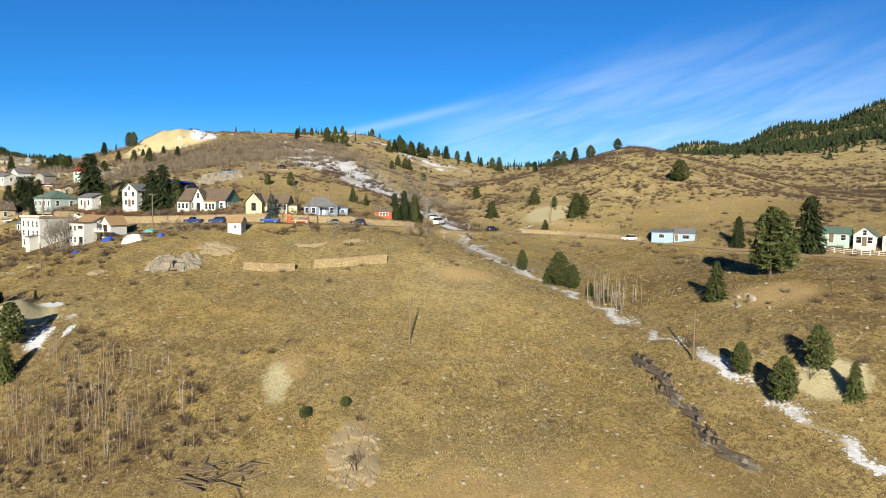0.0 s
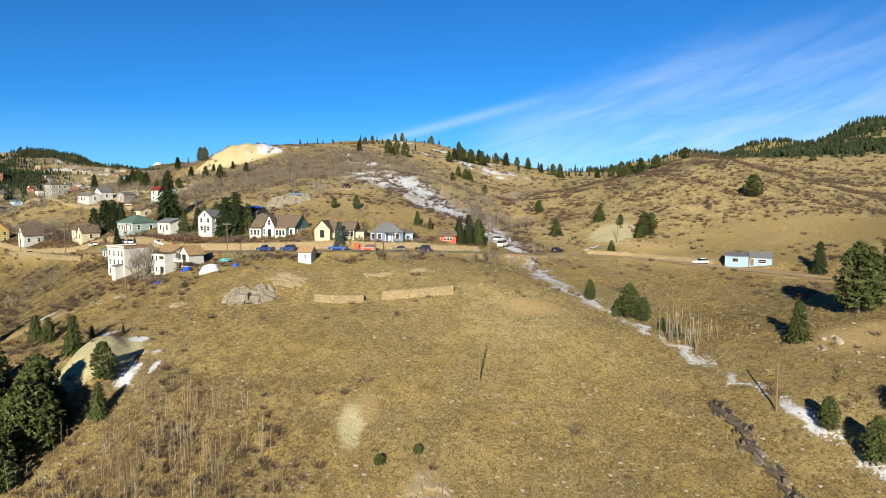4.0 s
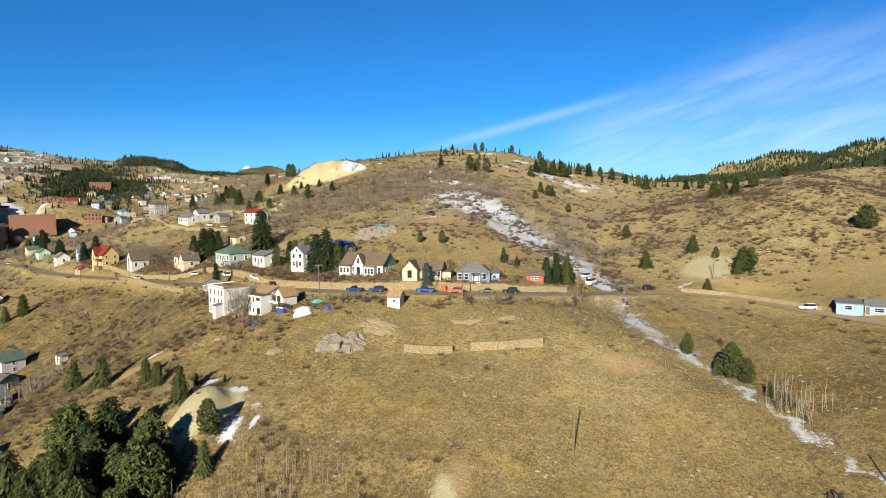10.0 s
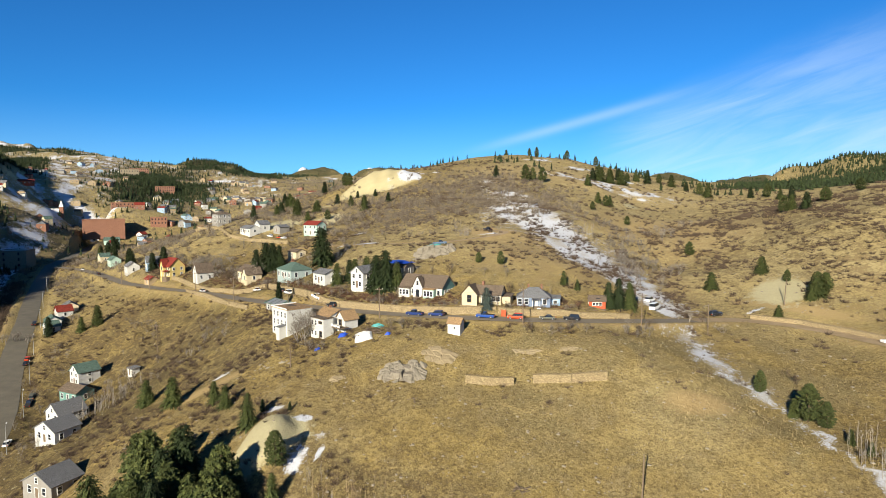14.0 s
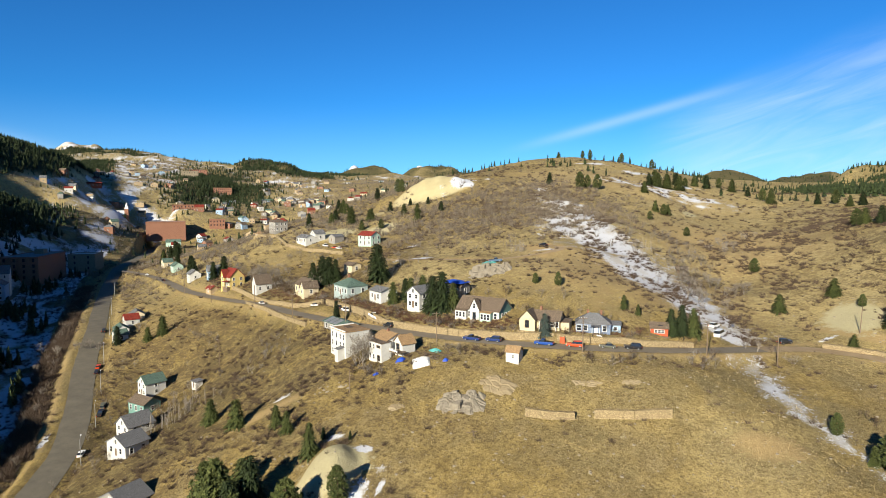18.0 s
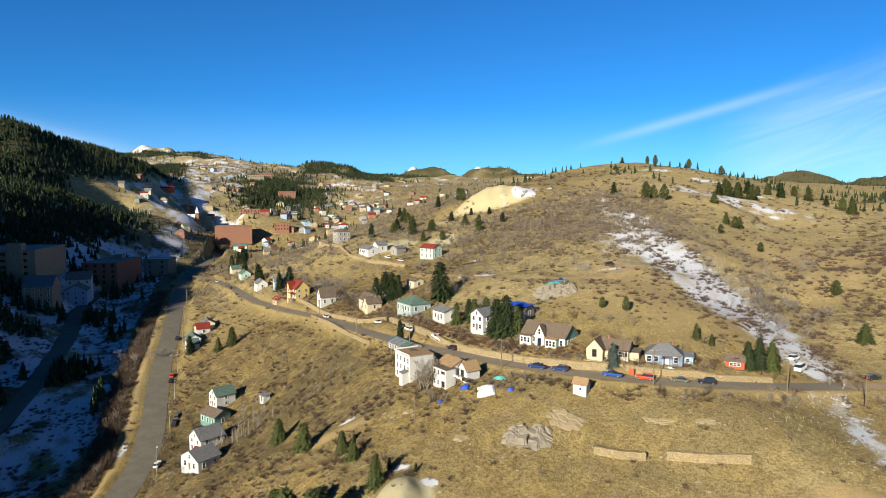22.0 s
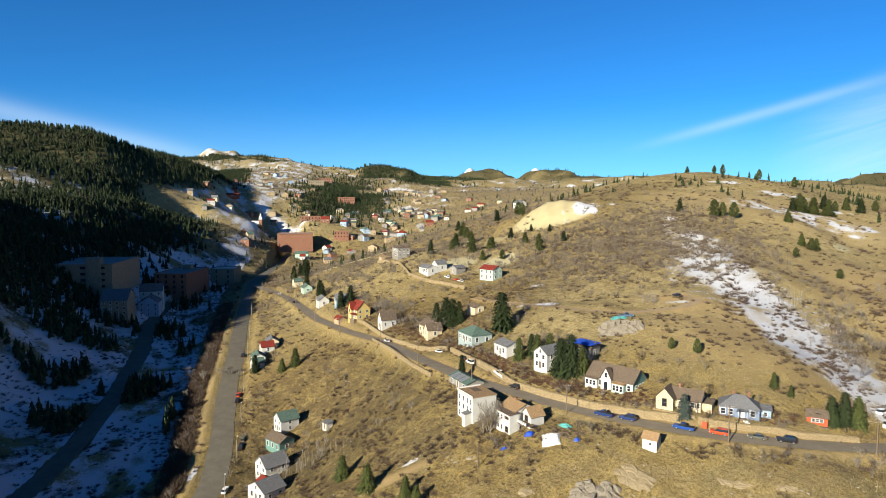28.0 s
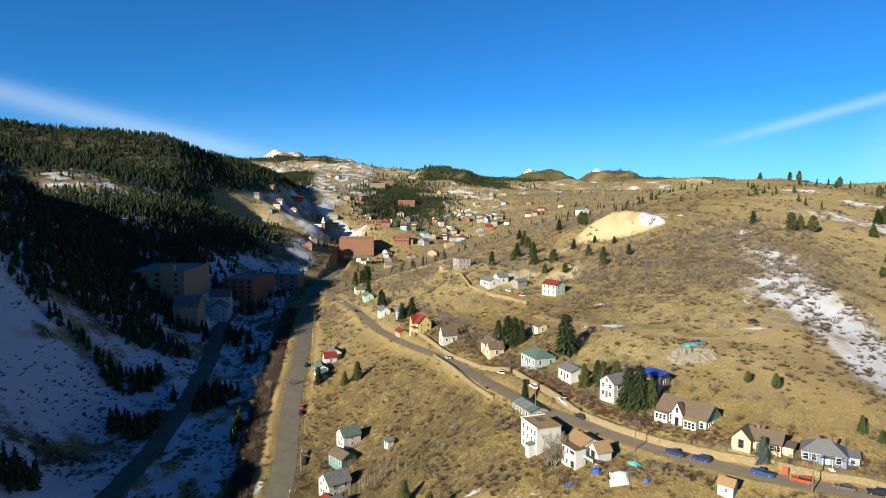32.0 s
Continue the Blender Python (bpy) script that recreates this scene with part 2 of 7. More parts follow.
    # lying snow, broken by grass and stones
    s = calc(n, l, "ADD", layer("snow"), calc(n, l, "MULTIPLY", calc(n, l, "SUBTRACT", calc(n, l, "ADD", calc(n, l, "MULTIPLY", calc(n, l, "ADD", calc(n, l, "MULTIPLY", fine, 0.5), calc(n, l, "MULTIPLY", blade, 0.5)), 0.62), calc(n, l, "MULTIPLY", mid, 0.38)), 0.5), 2.6))
    snow = ramped(n, l, s, 0.48, 0.60)
    c = mix(n, l, snow, c, mix(n, l, tiny, (0.66, 0.67, 0.70), (0.48, 0.49, 0.52)))
    l.new(c, b.inputs["Base Color"])
    bump(n, l, b, calc(n, l, "ADD", calc(n, l, "MULTIPLY", fine, 0.6), calc(n, l, "MULTIPLY", tiny, 0.4)), 0.9, 0.5)
    return m


def leaf_material(name, light, dark):
    m, n, l, b = node_mat(name, 0.8)
    g = n.new("ShaderNodeNewGeometry")
    info = n.new("ShaderNodeObjectInfo")
    c = mix(n, l, g.outputs["Random Per Island"], light, dark)
    c = mix(n, l, calc(n, l, "MULTIPLY", info.outputs["Random"], 0.5), c, tuple(v * 0.6 for v in dark))
    l.new(c, b.inputs["Base Color"])
    b.inputs["Subsurface Weight"].default_value = 0.0
    return m


def glass_material():
    m, n, l, b = node_mat("window_glass", 0.08)
    b.inputs["Base Color"].default_value = (0.018, 0.022, 0.028, 1)
    b.inputs["Specular IOR Level"].default_value = 0.6
    return m


def paint_material(name, colour, rough=0.3):
    m, n, l, b = node_mat(name, rough)
    p = place(n)
    c = mix(n, l, ramped(n, l, noise(n, l, p, 3.0, 4), 0.55, 0.85), colour, tuple(v * 0.7 + 0.03 for v in colour))
    l.new(c, b.inputs["Base Color"])
    b.inputs["Coat Weight"].default_value = 0.4
    return m


def road_material(name, a, bcol):
    m, n, l, b = node_mat(name, 0.9)
    p = place(n)
    c = mix(n, l, ramped(n, l, noise(n, l, p, 0.25, 6, 0.65), 0.35, 0.7), a, bcol)
    c = mix(n, l, ramped(n, l, noise(n, l, p, 3.5, 4), 0.55, 0.8), c, tuple(v * 0.7 for v in a))
    l.new(c, b.inputs["Base Color"])
    bump(n, l, b, noise(n, l, p, 12, 4), 0.3, 0.02)
    return m


LAND = land_material()
ASPHALT = road_material("worn_asphalt", (0.185, 0.155, 0.115), (0.245, 0.205, 0.15))
# the asphalt again, darkened for grazing light on the gulch roads
ROAD_GREY = road_material("gulch_asphalt", (0.118, 0.105, 0.080), (0.158, 0.139, 0.104))
GRAVEL = road_material("dirt_road", (0.30, 0.215, 0.12), (0.40, 0.30, 0.18))
NEEDLE = leaf_material("dark_needles", (0.044, 0.062, 0.019), (0.015, 0.024, 0.009))
PINE = leaf_material("olive_needles", (0.105, 0.118, 0.032), (0.035, 0.048, 0.014))
SPRUCE = leaf_material("blue_needles", (0.10, 0.13, 0.11), (0.05, 0.07, 0.06))
TWIG = leaf_material("bare_twigs", (0.155, 0.108, 0.070), (0.062, 0.042, 0.030))
PALE_TWIG = leaf_material("pale_bark", (0.42, 0.375, 0.31), (0.13, 0.105, 0.085))
GREY_TWIG = leaf_material("grey_twigs", (0.25, 0.205, 0.15), (0.10, 0.078, 0.055))
RED_TWIG = leaf_material("reddish_twigs", (0.20, 0.105, 0.060), (0.070, 0.040, 0.026))
TAN_TWIG = leaf_material("tan_stems", (0.34, 0.25, 0.14), (0.15, 0.105, 0.06))
STRAW = leaf_material("straw", (0.40, 0.30, 0.13), (0.13, 0.092, 0.042))
BARK = worn("bark", (0.11, 0.075, 0.05), 0.95, 3.0)
ROCK = worn("grey_rock", (0.31, 0.265, 0.195), 0.95, 0.9, 0.5, dark=(0.14, 0.115, 0.085), grain=4.0)
PALE_STONE = rubble("buff_stonework", (0.44, 0.345, 0.195), (0.26, 0.195, 0.105), 2.6)
DARK_ROCK = worn("dark_rock", (0.12, 0.095, 0.07), 0.95, 0.9, 0.5, dark=(0.035, 0.028, 0.022), grain=4.0)
TIMBER = worn("weathered_timber", (0.17, 0.125, 0.085), 0.9, 2.0)
CRAG = worn("cracked_rock", (0.245, 0.215, 0.165), 0.95, 0.8, 0.6, dark=(0.075, 0.060, 0.044), grain=3.0)
PALE_ROCK = worn("pale_weathered_rock", (0.285, 0.225, 0.135), 0.95, 1.3, 0.6, dark=(0.125, 0.095, 0.055), grain=5.0)
GLASS = glass_material()
TARP_BLUE = worn('blue_tarpaulin', (0.02, 0.07, 0.42), 0.45, 2.0, 0.2)
TARP_WHITE = worn('white_tarpaulin', (0.72, 0.72, 0.70), 0.5, 2.0, 0.2)
TARP_TEAL = worn('teal_tarpaulin', (0.09, 0.33, 0.31), 0.5, 2.0, 0.2)
STUCCO = worn('tan_stucco', (0.25, 0.205, 0.14), 0.9, 0.8, 0.3)
FLATROOF = worn('grey_gravel_roof', (0.22, 0.22, 0.22), 0.95, 0.5, 0.4)
WHITE = lapped("white_clapboard", (0.51, 0.50, 0.46))
TRIM = worn("white_trim", (0.68, 0.67, 0.63), 0.6, 2.0, 0.15)
CREAM = lapped("cream_clapboard", (0.52, 0.44, 0.29))
BLUE = lapped("blue_grey_clapboard", (0.17, 0.215, 0.30))
MINT = lapped("mint_clapboard", (0.36, 0.49, 0.41))
TEAL = lapped("teal_clapboard", (0.12, 0.23, 0.20))
YELLOW = lapped("yellow_clapboard", (0.53, 0.40, 0.14))
RED = lapped("red_clapboard", (0.40, 0.085, 0.035))
SKYBLUE = lapped("pale_blue_clapboard", (0.26, 0.36, 0.46))
SAGE = lapped("sage_clapboard", (0.30, 0.36, 0.345))
GREY = lapped("grey_clapboard", (0.25, 0.235, 0.21))
TAN = lapped("tan_clapboard", (0.36, 0.27, 0.16))
BRICK = rubble("red_brick", (0.36, 0.185, 0.12), (0.26, 0.125, 0.08), 3.5)
ROOF_BROWN = shingled("brown_shingle", (0.20, 0.15, 0.105), (0.11, 0.082, 0.06))
ROOF_TAN = shingled("tan_shingle", (0.42, 0.28, 0.14), (0.27, 0.17, 0.09))
ROOF_GREY = shingled("grey_shingle", (0.22, 0.22, 0.225), (0.13, 0.13, 0.135))
ROOF_RED = shingled("red_roof", (0.27, 0.040, 0.024), (0.17, 0.027, 0.018))
ROOF_GREEN = shingled("green_roof", (0.13, 0.20, 0.165), (0.08, 0.125, 0.10))
TYRE = worn("tyre", (0.03, 0.03, 0.03), 0.9)
RIM = worn("rim", (0.45, 0.45, 0.46), 0.35, 3.0, 0.1, 0.8)
LAMP = worn("lamp_lens", (0.75, 0.75, 0.72), 0.2, 3.0, 0.1)
STEEL = worn("galvanised_steel", (0.38, 0.38, 0.37), 0.5, 2.0, 0.2, 0.6)


# ---- lie of the land: breaklines (x, y, z), in metres ----
STREET = [(-428, 372, -24.8), (-395, 346, -21.5), (-355, 324, -19.5), (-316, 300, -18), (-280, 275, -17), (-245, 249, -15.5), (-205, 226, -13.5), (-172, 212, -12), (-140, 190, -9.8),
          (-110, 171, -7.6), (-80, 159, -6.2), (-60, 154, -5.6), (-42, 153, -5.3), (-22, 158, -5.7), (-6, 167, -6.6),
          (8, 180, -8), (22, 190, -8.8), (38, 184, -9.2), (55, 164, -9.8), (72, 148, -10.4), (95, 132, -11), (140, 100, -12)]
GULCH_ROAD = [(-120, 25, -54), (-152, 85, -47.5), (-165, 110, -45), (-179, 130, -43), (-198, 149, -40), (-215, 164, -37.5),
              (-239, 186, -33.8), (-264, 211, -30.5), (-304, 248, -27.5), (-371, 311, -25.7), (-445, 383, -25.2), (-520, 480, -25), (-640, 620, -25)]
SHADE_ROAD = [(-195, 45, -48), (-225, 100, -42.4), (-241, 121, -39.8), (-265, 148, -36), (-314, 193, -31), (-365, 231, -28.5), (-408, 271, -27.5), (-449, 336, -26.5), (-462, 376, -26)]
SPUR_ROAD = [(-150, 250, 3.5), (-125, 232, 6), (-100, 222, 8), (-74, 217, 9), (-58, 228, 11), (-52, 241, 12.3), (-64, 246, 12.6)]
GULLY = [(6, 184, -8.6), (8, 165, -10.5), (14, 148, -13.5), (20, 132, -16.5), (28, 112, -20), (33, 95, -22.5), (37, 80, -25.5), (44, 62, -30), (52, 42, -36)]
NEAR_SLOPE = [(-48, 139, -8), (-20, 142, -8.5), (-53, 130, -11.5), (-12, 134, -12.3), (-31, 131, -13.6), (-5, 100, -22.6), (-23, 97, -22.6),
              (-50, 98, -22.4), (-62, 112, -17.5), (36, 88, -22), (-10, 70, -31.5), (20, 66, -29), (-40, 66, -34), (10, 40, -40), (-30, 35, -46), (0, 0, -52),
              (14, 120, -16.5), (5, 140, -11.5), (-60, 75, -33), (-90, 60, -43)]
WEST_SLOPE = [(-74, 108, -19), (-76, 141, -9.8), (-96, 146, -12), (-120, 150, -17), (-90, 120, -20), (-110, 110, -28), (-130, 135, -28), (-162, 164, -32.4), (-165, 181, -26.5),
              (-150, 185, -17), (-185, 200, -19), (-168, 147, -41), (-150, 130, -37), (-140, 100, -42), (-195, 176, -33), (-240, 208, -27.5), (-246, 214, -26.5), (-215, 215, -20),
              (-262, 250, -20), (-290, 266, -23), (-340, 300, -24), (-120, 85, -41)]
BENCHES = [(-48, 163, -2.6), (-63, 170, -1.6), (-33, 166, -3.2), (-15, 172, -4.2), (-80, 175, -2.5), (-110, 187, -4), (-140, 207, -6.5), (-175, 228, -8.5), (-210, 243, -9.5),
           (-62, 190, 4), (-40, 195, 6), (-20, 195, 2), (-72, 213, 9), (-62, 242, 12), (-100, 240, 9), (-110, 205, 1), (-150, 240, 0)]
HILL = [(-165, 290, 7), (-255, 337, 11), (-215, 300, 7), (-178, 400, 30), (-215, 400, 22), (-150, 420, 42), (-190, 430, 43), (-100, 418, 41), (-70, 377, 32), (-60, 310, 22), (-110, 300, 18), (-35, 443, 35), (-28, 400, 22),
        (-8, 454, 21), (-5, 330, 8), (8, 260, -2), (-25, 230, 3), (-40, 300, 19), (12, 215, -6), (20, 400, 12), (-124, 726, 77), (-60, 620, 63), (40, 640, 34), (-200, 700, 70),
        (-150, 560, 58), (-250, 560, 45), (-300, 480, 22)]
EAST_HILL = [(56, 315, 18), (78, 215, 7), (60, 250, 14), (31, 205, -5), (45, 190, -6.5), (60, 172, -7.5), (57, 110, -12.5), (80, 120, -12), (110, 160, -1), (130, 220, 3), (150, 290, 8),
             (100, 330, 30), (90, 270, 23), (200, 330, 10), (260, 430, 26), (180, 480, 40), (100, 500, 26), (350, 300, 34), (45, 90, -19), (70, 70, -20), (100, 60, -16), (180, 120, -4), (90, 90, -13)]
FAR = [(-370, 400, -10), (-330, 350, -8), (-420, 470, -16), (-300, 330, -5), (-350, 540, 14), (-560, 560, -22), (-520, 700, 0), (-700, 650, -22), (-680, 820, -10), (-745, 690, -22), 
       (-800, 1100, 25), (-500, 1000, 50), (-300, 1200, 75), (-100, 1300, 80), (100, 1000, 20), (300, 1000, 30), (600, 800, 95), (500, 500, 88), (-1500, 1150, 40), (-1400, 1500, 35)]
TOWN_HILL = [(-730, 556, 43), (-752, 526, 54), (-691, 602, 15), (-810, 709, 44), (-959, 902, 78), (-1004, 852, 83), (-787, 791, 44), (-627, 626, 15), (-811, 906, 61), (-652, 726, 26), (-623, 801, 25), (-805, 1040, 62), (-739, 1087, 63), (-603, 936, 35), (-1140, 1074, 119), (-1006, 770, 86), (-1009, 1131, 103), (-934, 1255, 101)]
# the spine left of the view is unseen, raised to cast the gulch's shade
SOUTH_WEST = [(-260, 100, -37), (-290, 140, -31), (-345, 190, -24), (-395, 235, -20), (-450, 290, -16), (-520, 370, -8), (-600, 480, 20), (-290, 55, 24), (-350, 100, 40), (-470, 145, 70), (-245, 18, 18), (-480, 225, 22),
              (-545, 280, 40), (-610, 340, 50), (-760, 440, 74), (-535, 190, 50), (-640, 285, 58), (-770, 350, 86), (-690, 230, 62), (-820, 275, 98), (-590, 215, 50), (-900, 330, 120), (-720, 520, 18), (-660, 470, 14), (-800, 150, 130), (-225, -10, 9), (-203, 2, 8), (-168, -12, -42), (-300, -60, 15), (-420, -50, 60), (-260, -160, 35), (-500, -200, 120), (-700, -50, 150),
              (-140, -20, -56), (-120, -150, -40), (0, -200, -45), (150, -150, -20), (200, 0, -5), (300, 100, 30)]
CONTROL = np.array(STREET + GULCH_ROAD + SHADE_ROAD + SPUR_ROAD + GULLY + NEAR_SLOPE + WEST_SLOPE + BENCHES + HILL + EAST_HILL + FAR + TOWN_HILL + SOUTH_WEST, float)
# far skyline: bearing, and its height above eye level in degrees
CREST = [(-90, 2.75), (-60, 2.75), (-54.5, 3.05), (-48, 3.45), (-46.2, 3.4), (-44.2, 2.85), (-42.7, 2.35), (-40.2, 2.15), (-37.7, 2.45), (-35.5, 2.45), (-33.4, 1.85), (-27.5, 1.45), (-22, 1.65), (-15, 1.65), (0, 0.95), (12, 0.75), (40, 1.75), (90, 1.75)]
# nearer and farther ranges: bearing, distance, height in degrees, width in bearing, depth
LEFT_HILL = [(-90, 4.7), (-68, 4.75), (-64.6, 4.9), (-60.8, 4.7), (-58, 3.7), (-55.2, 3.0), (-52, 1.8), (-50.3, 0.6), (-48.8, -1.0), (-47, -3), (-44, -6)]
RANGES = [(-23.6, 4350, 2.55, 1.5, 260), (-29.4, 4350, 2.62, 1.6, 260), (-51.2, 3700, 4.15, 5.2, 600), (-46.5, 3600, 3.3, 5, 420), (-54, 2900, 2.9, 6, 400), (-40, 1900, 1.55, 6.5, 480), (-36.5, 2400, 2.6, 7, 560), (-29, 3800, 2.35, 7, 400),
          (-22, 3000, 2.5, 7, 400), (33, 1050, 4.1, 15, 330), (21, 1300, 3.2, 14, 300), (3, 3300, 1.4, 10, 500), (10, 3600, 1.2, 14, 600)]
BASE = 55.0
_scale = 100.0


def _kernel(a, b):
    d2 = ((a[:, None, :] - b[None, :, :]) / _scale) ** 2
    return np.sqrt(d2.sum(2) + 0.006)


_n = len(CONTROL)
_a = np.zeros((_n + 3, _n + 3))
_a[:_n, :_n] = _kernel(CONTROL[:, :2], CONTROL[:, :2]) - np.eye(_n) * 0.012
_a[:_n, _n:] = np.c_[np.ones(_n), CONTROL[:, :2] / 1000]
_a[_n:, :_n] = _a[:_n, _n:].T
_w = np.linalg.solve(_a, np.r_[CONTROL[:, 2], 0, 0, 0])


def _ripple(x, y, size, seed):
    k = 2 * np.pi / size
    rng = np.random.RandomState(seed)
    s = np.zeros_like(x)
    for i in range(7):
        th, ph, f = rng.uniform(0, 6.283), rng.uniform(0, 6.283), rng.uniform(0.6, 1.7)
        s += np.sin(k * f * (x * np.cos(th) + y * np.sin(th)) + ph + 1.5 * np.sin(k * 0.45 * (x * np.sin(th) - y * np.cos(th)) + i))
    return s / 4


def line_distance(x, y, line):
    """Distance to a polyline and the line's height there."""
    best, zz = np.full_like(x, 1e9), np.zeros_like(x)
    for (x0, y0, z0), (x1, y1, z1) in zip(line, line[1:]):
        dx, dy = x1 - x0, y1 - y0
        u = np.clip(((x - x0) * dx + (y - y0) * dy) / (dx * dx + dy * dy), 0, 1)
        d = np.hypot(x - x0 - u * dx, y - y0 - u * dy)
        m = d < best
        best, zz = np.where(m, d, best), np.where(m, z0 + u * (z1 - z0), zz)
    return best, zz


def smooth(e0, e1, v):
    t = np.clip((v - e0) / (e1 - e0), 0, 1)
    return t * t * (3 - 2 * t)


def ground_array(x, y):
    x, y = np.asarray(x, float), np.asarray(y, float)
    z = np.empty_like(x)
    for i in range(0, len(x), 20000):
        q = np.c_[x[i:i + 20000], y[i:i + 20000]]
        z[i:i + 20000] = _kernel(q, CONTROL[:, :2]) @ _w[:_n] + _w[_n] + q / 1000 @ _w[_n + 1:]
    r = np.hypot(x, y)
    az = np.degrees(np.arctan2(x, y))
    far = smooth(1500, 2300, r)
    crest = np.tan(np.radians(np.interp(az + 0.8 * _ripple(x, y, 900, 6), [c[0] for c in CREST], [c[1] for c in CREST])))
    rise = BASE + np.minimum(r, 3000) * crest * smooth(900, 3000, r) - 70 * (1 - smooth(1200, 2300, r)) + smooth(1500, 2200, r) * (16 * _ripple(x, y, 600, 4) + 7 * _ripple(x, y, 210, 5))
    z = z * (1 - far) + rise * far
    at = np.interp(az, [-90, -60, -50], [1050, 1050, 1180])
    hill = BASE + at * np.tan(np.radians(np.interp(az, [c[0] for c in LEFT_HILL], [c[1] for c in LEFT_HILL])))
    lift = np.where((az < -44) & (az > -120), np.exp(-((r - at) / (0.25 * at)) ** 2), 0)
    z = np.maximum(z, (hill + 60 + 5 * _ripple(x, y, 260, 7)) * lift - 60)
    for b, dist, el, wide, deep in RANGES:
        top = BASE + dist * math.tan(math.radians(el))
        g = np.exp(-((az - b) / wide) ** 2) * np.exp(-((r - dist) / deep) ** 2)
        z = np.maximum(z, (top + 60) * g - 60 + smooth(0, 0.5, g) * (24 * _ripple(x, y, 520, 4) + 14 * _ripple(x, y, 170, 5)))
    c, d = x + 71.5, y - 100.0
    u, v = c * 0.94 + d * 0.34, -c * 0.34 + d * 0.94
    z = z + 3.3 * np.exp(-((u / 4.8) ** 2 + (v / 9.0) ** 2) ** 1.9)
    # the yellow dump: a flat-topped tip with a steep face
    c, d = x + 176, y - 414
    z = z + 5.8 * np.exp(-(((c + 0.3 * d) / 25) ** 2 + (d / 15) ** 2) ** 2.5) * (1 + 0.10 * np.sin(c * 0.55 + 0.2 * d))
    rough = smooth(60, 250, r)
    z = z + 0.22 * _ripple(x, y, 14, 1) * (1 - 0.4 * rough) + 0.5 * _ripple(x, y, 45, 2) * (0.35 + rough) + 2.2 * _ripple(x, y, 160, 3) * smooth(250, 700, r)
    for line, half, soft in ((STREET, 3.2, 3.0), (GULCH_ROAD, 6.0, 4.0), (SHADE_ROAD, 4.5, 5.0), (SPUR_ROAD, 1.8, 2.0)):
        near = r < 900
        d, lz = line_distance(x[near], y[near], line)
        k = smooth(half, half + soft, d)
        z[near] = lz * (1 - k) + z[near] * k
    return z


def ground(x, y):
    return float(ground_array(np.array([float(x)]), np.array([float(y)]))[0])
# ---- end of the land ----

# ---- ground sheet ----
SNOW_BAND = [(-100, 392, 0), (-85, 365, 0), (-72, 337, 0), (-50, 279, 0), (-35, 255, 0), (-18, 228, 0), (-6, 201, 0), (2, 190, 0)]
SNOW_TRACK = [(4, 172, 0), (6, 160, 0), (12, 148, 0), (19, 136, 0), (28, 117, 0), (33.5, 105, 0), (38, 90, 0), (43.2, 76.2, 0), (47.6, 66, 0), (54, 54, 0)]
CENTRE = (-8.0, 2.0)


def blob(x, y, cx, cy, rx, ry=None, turn=0.0):
    c, s = math.cos(radians(turn)), math.sin(radians(turn))
    u, v = (x - cx) * c + (y - cy) * s, -(x - cx) * s + (y - cy) * c
    return np.exp(-((u / rx) ** 2 + (v / (ry or rx)) ** 2) ** 1.5)


def wood_array(x, y, z):
    """How densely conifers stand, 0 to 1."""
    r, az = np.hypot(x, y), np.degrees(np.arctan2(x, y))
    rip = _ripple(x, y, 220, 8)
    left = smooth(-50, -56, az) * smooth(380, 470, r) * smooth(-12, 12, z + 8 * rip) * smooth(-0.9, -0.1, rip + 0.6)
    left = left * (1 - 0.97 * blob(x, y, -700, 285, 150, 105, 67)) * (1 - 0.9 * blob(x, y, -815, 450, 26, 14))
    right = smooth(8, 15, az) * smooth(520, 760, r) * 0.95 * smooth(-0.9, 0.1, rip + 0.35 + 0.7 * _ripple(x, y, 70, 19) + 0.6 * smooth(700, 900, r))
    left = left * np.where(r < 600, 0.6, 1.0)
    ridge = smooth(-6, 2, az) * smooth(560, 700, r) * (1 - smooth(900, 1200, r)) * smooth(-0.3, 0.6, rip)
    gulf = blob(x, y, -790, 915, 250, 82, 128) * smooth(-0.7, 0.2, rip + 0.3)
    flank = smooth(-48.5, -50, az) * smooth(750, 900, r) * smooth(2000, 1800, r) * smooth(-10, 8, z - 51 - 0.020 * r + 7 * rip)
    hump = smooth(1500, 1650, r) * smooth(-40.0, -38.5, az) * smooth(-31, -32.5, az) * smooth(2700, 2300, r) * smooth(-0.8, -0.1, 0.7 * rip + 0.3)
    open_hill = smooth(-56, -53, az) * smooth(-40, -43, az) * np.maximum(smooth(2900, 2500, r), smooth(3000, 3300, r) * smooth(-46, -48, az))
    far = smooth(1600, 1900, r) * (1 - 0.93 * open_hill) * smooth(-0.9, -0.1, 0.6 * rip + 0.6 * _ripple(x, y, 700, 9) + 0.1)
    left = left * (1 - smooth(760, 860, r) * smooth(-58.5, -57, az))
    far = far * (1 - 0.9 * smooth(-33.5, -30.5, az) * smooth(6, 2, az) * smooth(2900, 2700, r)) * (1 - 0.85 * smooth(-48, -46, az) * smooth(-38.5, -40, az))
    far = np.maximum(far * smooth(-36, -38, az) + far * smooth(-36, -33, az) * 0.9, hump)
    return np.clip(left + flank + right + 0.6 * ridge + gulf + far, 0, 1)


